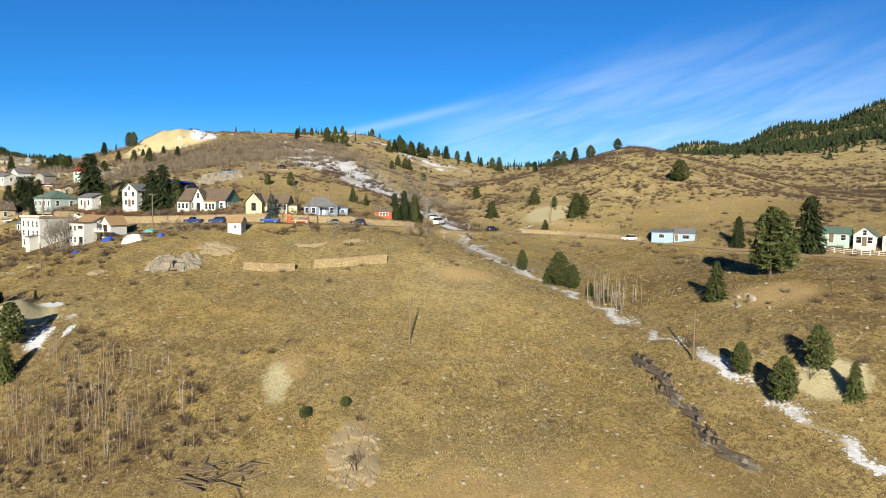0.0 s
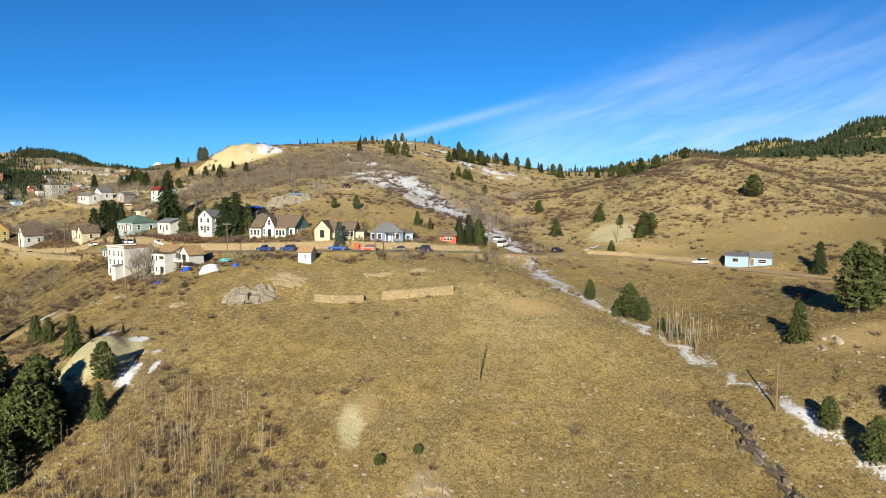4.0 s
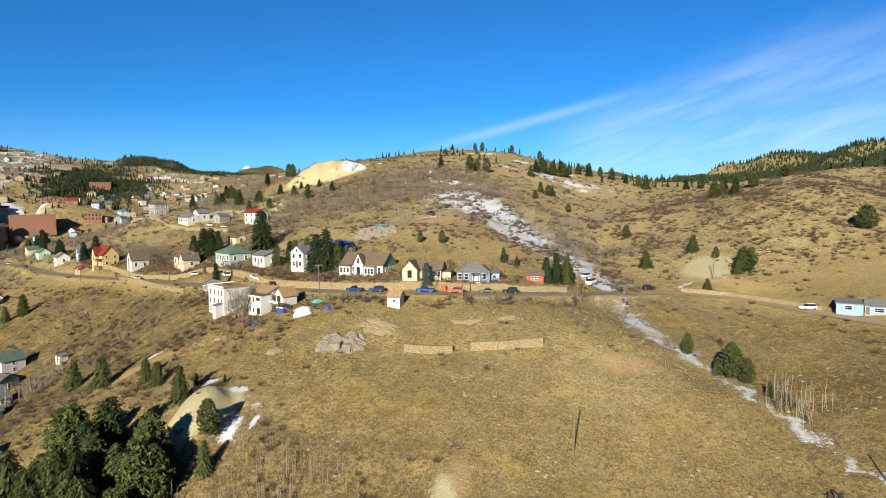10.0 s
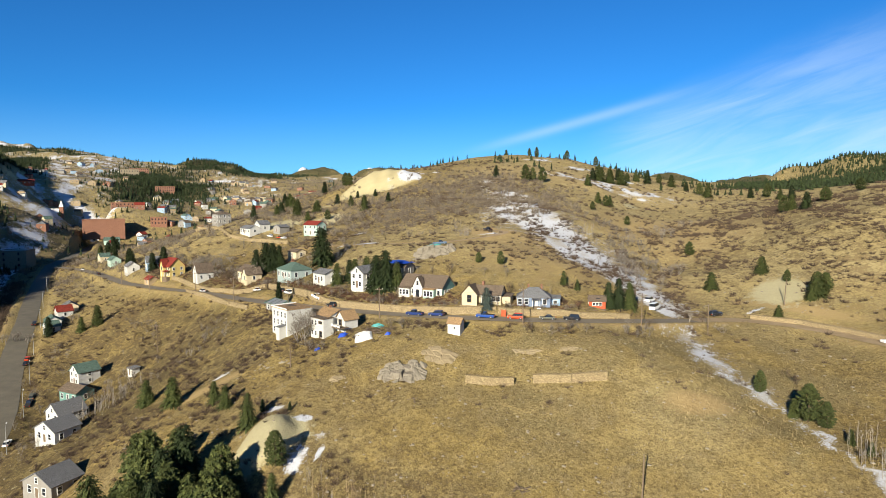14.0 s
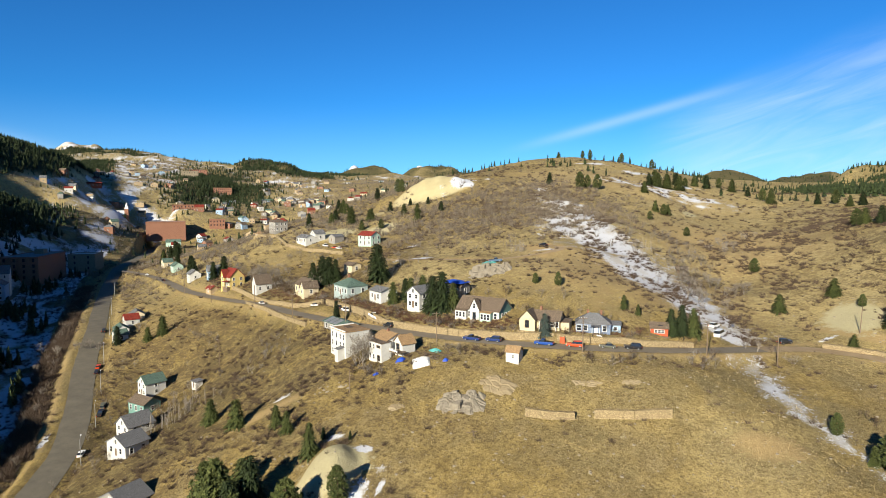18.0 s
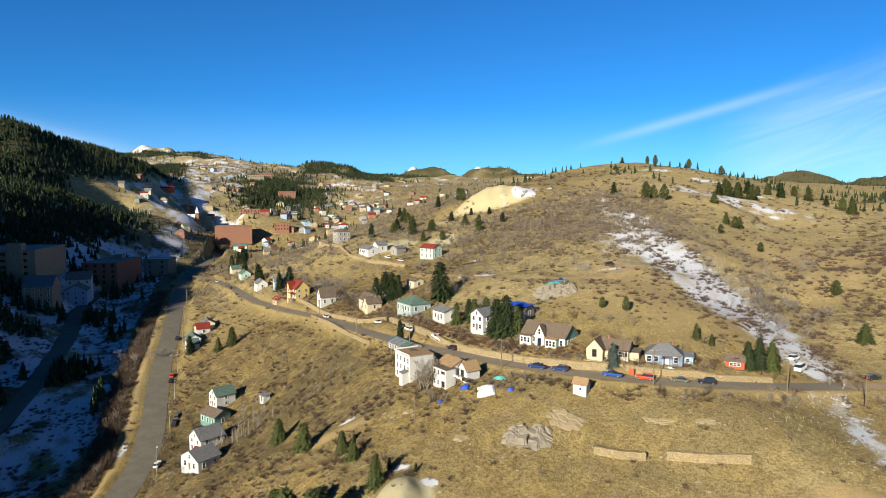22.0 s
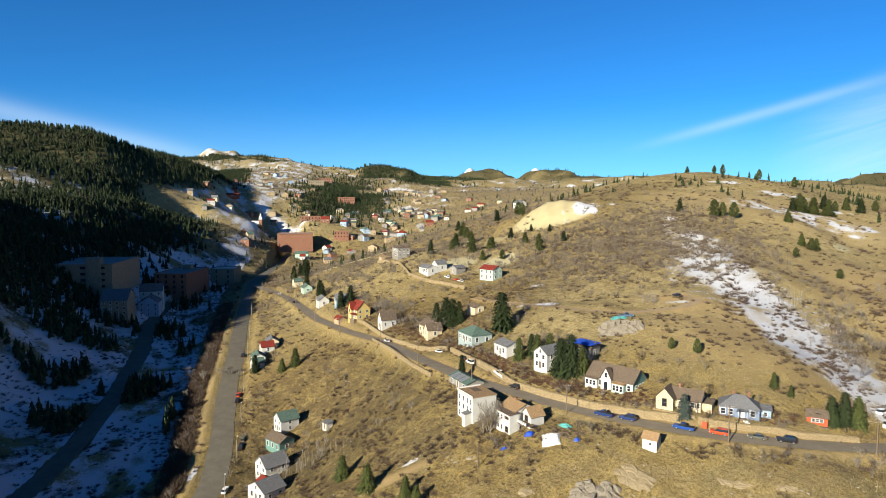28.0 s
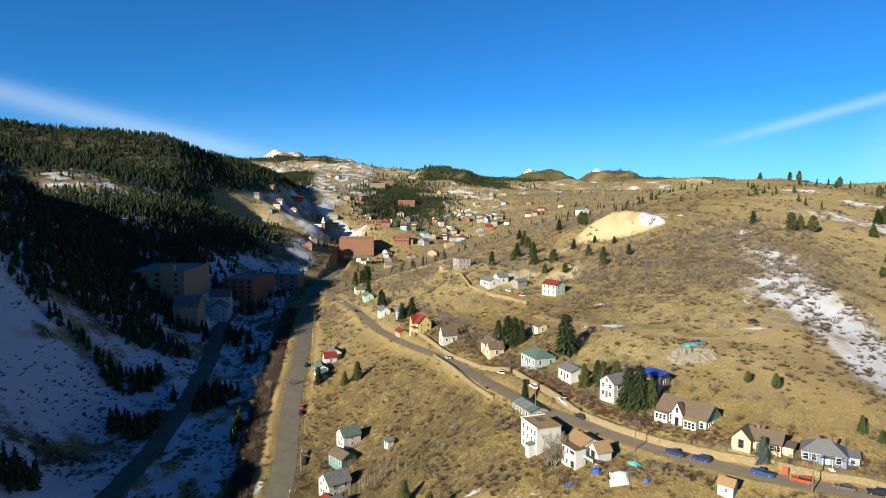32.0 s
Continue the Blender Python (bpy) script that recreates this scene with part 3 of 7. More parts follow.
def layers(x, y, z):
    r, az = np.hypot(x, y), np.degrees(np.arctan2(x, y))
    wood = wood_array(x, y, z)
    db, _ = line_distance(x, y, SNOW_BAND)
    dt, _ = line_distance(x + 1.3 * _ripple(x, y, 9, 26), y + 1.3 * _ripple(x, y, 7, 27), SNOW_TRACK)
    dg, _ = line_distance(x, y, GULCH_ROAD)
    rip, fine = _ripple(x, y, 60, 11), _ripple(x, y, 18, 12)
    wide = np.interp(y, [188, 205, 220, 245, 300, 390], [9, 14, 19, 24, 24, 17])
    snow = 0.92 * np.exp(-(db / (wide * 1.15)) ** 2.2) * (np.interp(y, [200, 330, 390], [0.70, 0.64, 0.50]) + 0.10 * rip + 0.16 * fine)
    snow = np.maximum(snow, 0.86 * np.exp(-(dt / np.interp(y, [60, 100, 130, 145, 168], [1.6, 2.0, 3.2, 8.0, 8.0])) ** 2) * (np.interp(y, [60, 96, 112], [0.74, 0.68, 0.60]) + 0.16 * rip + 0.12 * fine) * (r > 60))
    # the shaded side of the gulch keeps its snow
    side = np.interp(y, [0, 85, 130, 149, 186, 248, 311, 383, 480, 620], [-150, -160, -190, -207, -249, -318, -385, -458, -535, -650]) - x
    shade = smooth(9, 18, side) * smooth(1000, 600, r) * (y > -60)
    snow = np.maximum(snow, shade * (0.60 + 0.24 * rip + 0.14 * fine) * (1 - 0.5 * wood))
    town = smooth(800, 1000, r) * smooth(-28, -34, az) * smooth(2900, 2500, r)
    snow = np.maximum(snow, town * (0.40 + 0.22 * rip + 0.1 * fine))
    snow = np.maximum(snow, 0.75 * smooth(1800, 2300, r) * (0.45 + 0.35 * rip) * (1 - 0.75 * wood) * (az < -30))
    snow = np.maximum(snow, 0.72 * smooth(3000, 3300, r) * smooth(-58, -55, az) * smooth(-42, -45, az) * (0.66 + 0.3 * rip + 0.2 * _ripple(x, y, 150, 29)))
    snow = np.where((az < -49) & (r > 900) & (r < 2300), snow * (1 - wood), snow)
    snow = np.maximum(snow, 0.85 * blob(x, y, -30, 490, 80, 34) * (0.6 + 0.3 * fine))
    for cx, cy, a, b, t in ((-64.2, 99.5, 2.2, 6.0, 10), (-62.5, 104.5, 1.6, 2.0, 0), (-68.5, 109.5, 2.6, 1.6, 0), (-60.5, 101, 0.8, 3.0, 0), (-66, 89, 2.2, 1.4, 0), (-77, 113, 3.0, 1.8, 0), (-157, 424, 9, 12, 10), (-166, 400, 3, 12, 30), (-143, 430, 5, 4, 0), (-50, 577, 26, 12, 0), (-13, 540, 16, 10, 0), (-95, 600, 22, 9, 0), (-20, 141, 4.5, 0.5, -20), (-151, 412, 16, 5, -60), (-190, 131, 1.6, 6.5, 30),
                            (-110, 228, 14, 4, 25), (-125, 262, 6, 3, 40), (-60, 236, 9, 2.5, 20), (26, 197, 5, 1.2, 40), (-80, 132, 4, 0.8, 20), (-104, 132, 4, 1.5, 40)):
        snow = np.maximum(snow, (0.60 + 0.25 * fine) * blob(x, y, cx, cy, a, b, t))
    snow = np.maximum(snow, (0.44 + 0.22 * rip + 0.12 * fine) * blob(x, y, -710, 290, 150, 100, 67))
    snow = np.maximum(snow, (0.46 + 0.22 * rip + 0.12 * fine) * smooth(780, 880, r) * smooth(-56, -53, az) * smooth(-41, -44, az))
    snow = np.maximum(snow, (0.36 + 0.25 * _ripple(x, y, 130, 18) + 0.15 * rip) * smooth(1000, 1500, r) * smooth(-33, -30, az) * smooth(-5, -10, az))
    snow = np.where(r > 900, snow * (1 - 0.9 * wood), snow)
    snow = np.maximum(snow, 0.95 * smooth(4050, 4200, r) * smooth(-20, -22, az) * smooth(-33, -31, az))
    snow = np.maximum(snow, 0.85 * blob(x, y, -157, 412, 9, 13, 20))
    dr, _ = line_distance(x, y, STREET)
    ds, _ = line_distance(x, y, SPUR_ROAD)
    dh, _ = line_distance(x, y, SHADE_ROAD)
    on_road = (dg < 5.6) | (dr < 2.6) | (dh < 4)
    snow = np.where(on_road, 0, snow)
    # the broad hill blobs put extra sun into the ground colour
    bare = np.maximum.reduce([0.55 * np.exp(-((dr - 3.8) / 1.6) ** 2) * (x > -260), 0.9 * smooth(3.2, 1.4, ds), 0.5 * np.exp(-((dg - 8) / 3.0) ** 2) * smooth(-4, 3, side + 4), 0.75 * blob(x, y, 5, 128, 8, 5), 0.75 * blob(x, y, -105, 126, 12, 3, 40),
                              0.7 * blob(x, y, 36, 197, 26, 4, -38), 0.8 * blob(x, y, -62, 240, 12, 7), 0.58 * blob(x, y, -22, 92, 2.6, 6, 10), 0.7 * blob(x, y, 55, 103, 9, 6), 0.55 * smooth(90, 60, r), 0.7 * blob(x, y, -11, 74, 4.5, 7), 0.56 * blob(x, y, -30, 222, 55, 50), 0.56 * blob(x, y, 10, 330, 60, 90), 0.42 * blob(x, y, 80, 200, 50, 60), 0.5 * blob(x, y, -60, 480, 120, 90)])
    spoil = np.maximum.reduce([0.85 * blob(x, y, 35, 211, 9, 12), 0.64 * blob(x, y, -23.5, 88, 2.6, 6.5, 12), 0.98 * blob(x, y, -71.5, 100.5, 6.0, 11, -18), 0.9 * blob(x, y, 50, 79, 5, 4), 0.9 * blob(x, y, -198, 314, 13, 16), 0.9 * blob(x, y, -172, 318, 11, 17), 0.8 * blob(x, y, -10, 428, 5, 14),
                              0.8 * blob(x, y, -300, 120, 14, 10), 0.9 * blob(x, y, -770, 560, 40, 22, 30), 0.8 * blob(x, y, -840, 640, 50, 20, 30), 0.7 * blob(x, y, -900, 760, 60, 40), 0.7 * blob(x, y, -1050, 860, 90, 40), 0.7 * blob(x, y, -350, 400, 60, 20, 40)])
    gold = np.maximum.reduce([0.97 * blob(x, y, -178, 411, 33, 22, -8), 0.5 * blob(x, y, -205, 385, 26, 16, -30), 0.42 * smooth(-60, -57, az) * smooth(-46, -48, az) * smooth(850, 950, r) * smooth(1500, 1300, r) * (0.9 + 0.4 * rip)])
    scrub = np.maximum.reduce([0.98 * blob(x, y, -105, 350, 60, 100), 0.8 * smooth(20, 50, x) * smooth(185, 205, y) * smooth(620, 420, r), 0.85 * blob(x, y, 20, 290, 40, 90, -10), 0.85 * blob(x, y, -58, 82, 40, 24), 0.6 * smooth(40, 60, x) * (y < 170), 0.9 * blob(x, y, -125, 145, 62, 52), 0.98 * smooth(2, 8, -side) * smooth(4, 10, dr) * smooth(-105, -135, x) * smooth(330, 280, r) * (x < -100),
                               0.6 * smooth(500, 700, r) * (az > -40), 0.6 * town, 0.62 * blob(x, y, -40, 215, 70, 34), 0.85 * np.exp(-(db / 26) ** 2), 0.75 * np.exp(-((dr - 7) / 3.5) ** 2) * (y < 155) * (x > -62) * (x < -8), 0.85 * np.exp(-((dr - 11) / 4.5) ** 2) * (y > 155) * (x < -4) * (x > -240), 0.8 * np.exp(-((dg - 16) / 7) ** 2) * (side < -4) * (y > 115), 0.26 + 0.10 * rip + 0.14 * smooth(190, 250, r)])
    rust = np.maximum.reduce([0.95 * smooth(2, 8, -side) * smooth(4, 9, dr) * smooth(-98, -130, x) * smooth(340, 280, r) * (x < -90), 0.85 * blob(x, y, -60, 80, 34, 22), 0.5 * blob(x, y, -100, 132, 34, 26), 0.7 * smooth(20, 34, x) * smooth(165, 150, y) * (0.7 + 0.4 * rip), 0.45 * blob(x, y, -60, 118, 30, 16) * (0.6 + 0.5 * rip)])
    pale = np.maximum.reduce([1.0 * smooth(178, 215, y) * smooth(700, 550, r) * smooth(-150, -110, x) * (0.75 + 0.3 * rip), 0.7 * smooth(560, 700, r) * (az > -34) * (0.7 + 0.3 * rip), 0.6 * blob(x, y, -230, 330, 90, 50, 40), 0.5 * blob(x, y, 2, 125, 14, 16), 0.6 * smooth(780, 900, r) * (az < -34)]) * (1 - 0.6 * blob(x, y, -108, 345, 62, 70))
    # wood also paints shade on the gulch's far bank and darkens the west slope
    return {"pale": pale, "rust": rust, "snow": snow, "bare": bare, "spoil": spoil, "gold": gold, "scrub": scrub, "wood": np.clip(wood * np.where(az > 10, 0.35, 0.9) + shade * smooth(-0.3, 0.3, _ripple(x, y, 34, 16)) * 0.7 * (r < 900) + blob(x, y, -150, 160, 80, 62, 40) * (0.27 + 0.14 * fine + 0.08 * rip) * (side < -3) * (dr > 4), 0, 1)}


def build_land():
    dense = np.radians(np.arange(-80, 46, 0.2))
    rest = np.radians(np.arange(46, 280, 4.0))
    th = np.concatenate([dense, rest])
    rr = 10 * 1.0105 ** np.arange(0, 588)
    T, R = np.meshgrid(th, rr)
    x, y = (CENTRE[0] + R * np.sin(T)).ravel(), (CENTRE[1] + R * np.cos(T)).ravel()
    z = ground_array(x, y)
    near = np.hypot(x, y) < 420
    z[near] += 0.10 * _ripple(x[near], y[near], 4.5, 21) * (1 - smooth(150, 400, np.hypot(x[near], y[near])))
    nt, nr = len(th), len(rr)
    i = np.arange(nr - 1)[:, None] * nt
    j = np.arange(nt)[None, :]
    k = (j + 1) % nt
    quads = np.stack([i + j, i + nt + j, i + nt + k, i + k], -1).reshape(-1, 4)
    # the middle, under the flight, is closed by a fan
    x, y, z = np.r_[x, CENTRE[0]], np.r_[y, CENTRE[1]], np.r_[z, z[:nt].mean()]
    fan = np.stack([j[0], k[0], np.full(nt, len(x) - 1)], -1)
    me = bpy.data.meshes.new("ground")
    me.vertices.add(len(x))
    me.vertices.foreach_set("co", np.c_[x, y, z].ravel())
    loops = np.r_[quads.ravel(), fan.ravel()]
    me.loops.add(len(loops))
    me.loops.foreach_set("vertex_index", loops)
    starts = np.r_[np.arange(len(quads)) * 4, len(quads) * 4 + np.arange(len(fan)) * 3]
    me.polygons.add(len(starts))
    me.polygons.foreach_set("loop_start", starts)
    me.update(calc_edges=True)
    if me.polygons[0].normal.z < 0:
        me.flip_normals()
    me.shade_smooth()
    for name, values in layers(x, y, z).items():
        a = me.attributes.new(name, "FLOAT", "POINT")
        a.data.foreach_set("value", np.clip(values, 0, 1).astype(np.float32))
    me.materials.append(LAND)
    ob = new("ground", me)
    return tagged(ob, "dry grassy mountainside with scrub, spoil heaps and lying snow", "ground", kind="structure")


build_land()


def ribbon(name, line, half, mat, label, lift=0.06):
    pts = []
    for (x0, y0, z0), (x1, y1, z1) in zip(line, line[1:]):
        n = max(2, int(math.hypot(x1 - x0, y1 - y0) / 4))
        pts += [(x0 + (x1 - x0) * i / n, y0 + (y1 - y0) * i / n, z0 + (z1 - z0) * i / n) for i in range(n)]
    pts.append(line[-1])
    p = np.array(pts, float)
    for _ in range(3):
        p[1:-1] = (p[:-2] + 2 * p[1:-1] + p[2:]) / 4
    t = np.gradient(p[:, :2], axis=0)
    t /= np.linalg.norm(t, axis=1)[:, None]
    nrm = np.c_[t[:, 1], -t[:, 0]]
    vs, n = [], len(p)
    cols = (-1, -0.5, 0, 0.5, 1)
    wob = 1 + 0.015 * np.sin(np.arange(n) * 1.7) + 0.03 * np.sin(np.arange(n) * 0.6)
    for c in cols:
        q = p[:, :2] + nrm * (half * c * wob)[:, None]
        g = np.maximum(ground_array(q[:, 0], q[:, 1]), p[:, 2] - 0.3)
        vs.append(np.c_[q, g + lift + 0.05 * (1 - c * c)])
    v = np.concatenate(vs)
    faces = [(c * n + i, c * n + i + 1, (c + 1) * n + i + 1, (c + 1) * n + i) for c in range(len(cols) - 1) for i in range(n - 1)]
    me = bpy.data.meshes.new(name)
    me.from_pydata(v.tolist(), [], faces)
    me.update()
    if me.polygons[0].normal.z < 0:
        me.flip_normals()
    me.materials.append(mat)
    return tagged(new(name, me), label, "road", kind="structure")


_split = STREET.index((8, 180, -8))
ribbon("road", STREET[:_split + 1], 2.9, ASPHALT, "narrow worn asphalt street along the hillside")
ribbon("road", STREET[_split:], 2.9, GRAVEL, "dusty dirt road past the pale blue house", 0.064)
ribbon("road", GULCH_ROAD, 4.1, ROAD_GREY, "two-lane asphalt road along the gulch floor", 0.08)
ribbon("road", SHADE_ROAD, 3.8, ROAD_GREY, "dark asphalt road in the shade below the snowy bank")
ribbon("road", SPUR_ROAD, 1.7, GRAVEL, "dirt track curving up the hill")


# ---- shapes ----
MESHES = {}


class Geo:
    def __init__(self):
        self.v, self.f = [], []

    def poly(self, pts, faces):
        o = len(self.v)
        self.v += [tuple(p) for p in pts]
        self.f += [tuple(o + i for i in f) for f in faces]
        return self

    def box(self, cx, cy, cz, sx, sy, sz, turn=0.0):
        c, s = math.cos(radians(turn)), math.sin(radians(turn))
        pts = []
        for k in (-0.5, 0.5):
            for a, b in ((-0.5, -0.5), (0.5, -0.5), (0.5, 0.5), (-0.5, 0.5)):
                pts.append((cx + a * sx * c - b * sy * s, cy + a * sx * s + b * sy * c, cz + k * sz))
        return self.poly(pts, [(0, 3, 2, 1), (4, 5, 6, 7), (0, 1, 5, 4), (1, 2, 6, 5), (2, 3, 7, 6), (3, 0, 4, 7)])

    def loft(self, a, b, cap=True):
        """Joins two outlines of as many points, b above or beside a."""
        n = len(a)
        f = [(i, (i + 1) % n, n + (i + 1) % n, n + i) for i in range(n)]
        if cap:
            f += [tuple(reversed(range(n))), tuple(range(n, 2 * n))]
        return self.poly(list(a) + list(b), f)

    def tube(self, p, q, r0, r1, n=6):
        p, q = Vector(p), Vector(q)
        d = (q - p).normalized()
        u = d.orthogonal().normalized()
        w = d.cross(u)
        ring = [(math.cos(6.2832 * i / n), math.sin(6.2832 * i / n)) for i in range(n)]
        return self.loft([p + (u * c + w * s) * r0 for c, s in ring], [q + (u * c + w * s) * r1 for c, s in ring])

    def mesh(self, name, mat, smooth_faces=False):
        me = bpy.data.meshes.new(name)
        me.from_pydata(self.v, [], self.f)
        me.update()
        me.materials.append(mat)
        if smooth_faces:
            me.shade_smooth()
        return me


def part(name, geo, mat, parent, at=None, label="", key=None):
    """One mesh object under a thing or a part; key shares the mesh between alike pieces."""
    me = MESHES.get(key) if key else None
    if me is None:
        me = geo.mesh(name, mat) if isinstance(geo, Geo) else geo
        if key:
            MESHES[key] = me
    ob = new(name, me)
    ob.parent = parent
    if at is not None:
        ob.matrix_basis = at
    if label:
        ob["label"] = label
    return ob


def thing(name, m, label, category, group="", kind=""):
    ob = new(name)
    ob.empty_display_size = 0.3
    ob.matrix_basis = m
    return tagged(ob, label, category, group, kind)


def from_arrays(name, v, tris, mat):
    me = bpy.data.meshes.new(name)
    me.vertices.add(len(v))
    me.vertices.foreach_set("co", np.asarray(v, np.float32).ravel())
    tris = np.asarray(tris, np.int32)
    me.loops.add(tris.size)
    me.loops.foreach_set("vertex_index", tris.ravel())
    me.polygons.add(len(tris))
    me.polygons.foreach_set("loop_start", np.arange(len(tris)) * tris.shape[1])
    me.update(calc_edges=True)
    me.materials.append(mat)
    return me


# ---- trees ----
def spruce_crown(seed, h, wide, levels, per, mat, name="crown", low=0.06):
    """Drooping boughs in uneven whorls, each a ragged fan of sprays."""
    rng = np.random.RandomState(seed)
    v, t = [], []
    lean = rng.uniform(-0.03, 0.03, 2) * h
    for k in range(levels):
        u = (k + rng.uniform(0, 0.8)) / levels
        z = h * (low + (1 - low) * u)
        reach = wide * (1 - u) ** 0.82 * rng.uniform(0.75, 1.12) + 0.10
        for b in range(max(4, int(per * (1 - 0.55 * u)))):
            th = rng.uniform(0, 6.283)
            L = reach * rng.uniform(0.6, 1.15)
            c, s = math.cos(th), math.sin(th)
            droop = L * rng.uniform(0.15, 0.5)
            o = np.array([lean[0] * u, lean[1] * u, z])
            for q in range(4):
                d0 = L * (0.08 + 0.22 * q)
                d1 = L * (0.36 + 0.22 * q) * rng.uniform(0.85, 1.1)
                w = L * (0.125 - 0.014 * q) * rng.uniform(0.6, 1.3)
                p0 = o + (c * d0, s * d0, -droop * (d0 / L) ** 1.4 + rng.uniform(-0.02, 0.02) * h)
                p1 = o + (c * d1, s * d1, -droop * (d1 / L) ** 1.4 - 0.03 * h * rng.uniform(0, 1))
                side = np.array([-s, c, rng.uniform(-0.35, 0.35)]) * w
                n = len(v)
                m = (p0 + p1) / 2 + (0, 0, 0.03 * h * rng.uniform(0.2, 1))
                v += [p0, m + side, p1, m - side]
                t += [(n, n + 1, n + 2), (n, n + 2, n + 3)]
    n = len(v)
    v += [(lean[0], lean[1], h * 1.04), (lean[0] + 0.05 * wide, lean[1], h * 0.9), (lean[0] - 0.04 * wide, lean[1] + 0.05 * wide, h * 0.9), (lean[0], lean[1] - 0.05 * wide, h * 0.9)]
    t += [(n, n + 1, n + 2), (n, n + 2, n + 3), (n, n + 3, n + 1)]
    return from_arrays(name, np.array(v), t, mat)


def pine_crown(seed, h, wide, clumps, mat, name="crown"):
    """A rounder, open crown of needle clumps."""
    rng = np.random.RandomState(seed)
    v, t = [], []
    for _ in range(clumps):
        u = rng.uniform(0.10, 1.0)
        rad = wide * math.sin(math.pi * min(0.97, 0.16 + 0.80 * u)) ** 0.8 * rng.uniform(0.35, 1.0)
        th = rng.uniform(0, 6.283)
        o = np.array([rad * math.cos(th), rad * math.sin(th), h * u])
        size = wide * rng.uniform(0.055, 0.13)
        for _k in range(9):
            d = rng.normal(size=(3, 3)) * size * 0.75
            n = len(v)
            v += [o + d[0], o + d[1], o + d[2]]
            t.append((n, n + 1, n + 2))
    return from_arrays(name, np.array(v), t, mat)


def trunk_mesh(h, r, key):
    if key not in MESHES:
        g = Geo()
        g.tube((0, 0, -0.6), (0.02 * h, 0, h * 0.5), r, r * 0.6, 7)
        g.tube((0.02 * h, 0, h * 0.5), (0, 0.01 * h, h * 0.95), r * 0.6, r * 0.15, 6)
        for i in range(5):
            a, z = i * 2.4, h * (0.25 + 0.12 * i)
            g.tube((0.01 * h, 0, z), (math.cos(a) * h * 0.13, math.sin(a) * h * 0.13, z + 0.03 * h), r * 0.3, r * 0.08, 4)
        MESHES[key] = g.mesh("trunk", BARK)
    return MESHES[key]


def bare_mesh(seed, h, mat, spread=0.5, depth=4, thick=0.015, name="crown"):
    """Leafless limbs that fork into fine twigs."""
    rng = np.random.RandomState(seed)
    v, t = [], []

    def limb(p, d, L, r, k):
        q = p + d * L
        u = np.cross(d, (0.3, 0.5, 0.8))
        u /= np.linalg.norm(u)
        w = np.cross(d, u)
        n = len(v)
        for base, rad in ((p, r), (q, r * 0.6)):
            for a in (0, 2.094, 4.189):
                v.append(base + (u * math.cos(a) + w * math.sin(a)) * rad)
        for a in range(3):
            b = (a + 1) % 3
            t.extend([(n + a, n + b, n + 3 + b), (n + a, n + 3 + b, n + 3 + a)])
        if k == 0:
            return
        for _ in range(3 if k > 1 else 8):
            e = d + rng.normal(size=3) * spread + (0, 0, 0.28)
            e /= np.linalg.norm(e)
            limb(p + d * L * rng.uniform(0.55, 1.0), e, L * rng.uniform(0.55, 0.8), r * 0.56, k - 1)

    limb(np.array([0.0, 0.0, -0.3]), np.array([rng.uniform(-0.1, 0.1), rng.uniform(-0.1, 0.1), 1.0]), h * 0.36, h * thick, depth)
    return from_arrays(name, np.array(v), t, mat)


def aspen_clump(seed, mat, name="crown"):
    """A few slim upright stems with short rising twigs."""
    rng = np.random.RandomState(seed)
    g = Geo()
    for _ in range(5):
        a, r, h = rng.uniform(0, 6.283), rng.uniform(0, 0.55), rng.uniform(0.5, 1.0)
        b = Vector((math.cos(a) * r, math.sin(a) * r, -0.05))
        t = b + Vector((rng.uniform(-0.06, 0.06), rng.uniform(-0.06, 0.06), h))
        g.tube(b, t, 0.0065, 0.003, 4)
        for _k in range(8):
            u, c = rng.uniform(0.35, 0.95), rng.uniform(0, 6.283)
            p = b.lerp(t, u)
            g.tube(p, p + Vector((math.cos(c) * 0.05, math.sin(c) * 0.05, 0.13)) * rng.uniform(0.6, 1.2), 0.003, 0.002, 3)
    return g.mesh(name, mat)


CROWNS = {"spruce": [spruce_crown(s, 1.0, 0.19, 36, 29, NEEDLE) for s in range(5)], "pine": [pine_crown(40 + s, 1.0, 0.26, 560, PINE) for s in range(4)],
          "blue": [spruce_crown(60 + s, 1.0, 0.25, 30, 20, SPRUCE) for s in range(2)], "fir": [spruce_crown(80 + s, 1.0, 0.25, 32, 28, PINE) for s in range(3)]}
BARE = {"grey": [bare_mesh(100 + s, 1.0, PALE_TWIG, 0.42) for s in range(4)], "brown": [bare_mesh(120 + s, 1.0, TWIG, 0.55) for s in range(3)], "pole": [aspen_clump(140 + s, PALE_TWIG) for s in range(4)], "sapling": [aspen_clump(150 + s, TAN_TWIG) for s in range(4)]}
TREE_LABELS = {"spruce": "tall dark green spruce", "pine": "rounded olive green pine", "blue": "blue-green young spruce", "fir": "broad olive green conifer",
               "grey": "leafless pale-barked tree", "brown": "leafless brown spreading tree", "pole": "slender leafless aspen", "sapling": "thin tan leafless sapling"}
_tree_rng = random.Random(5)


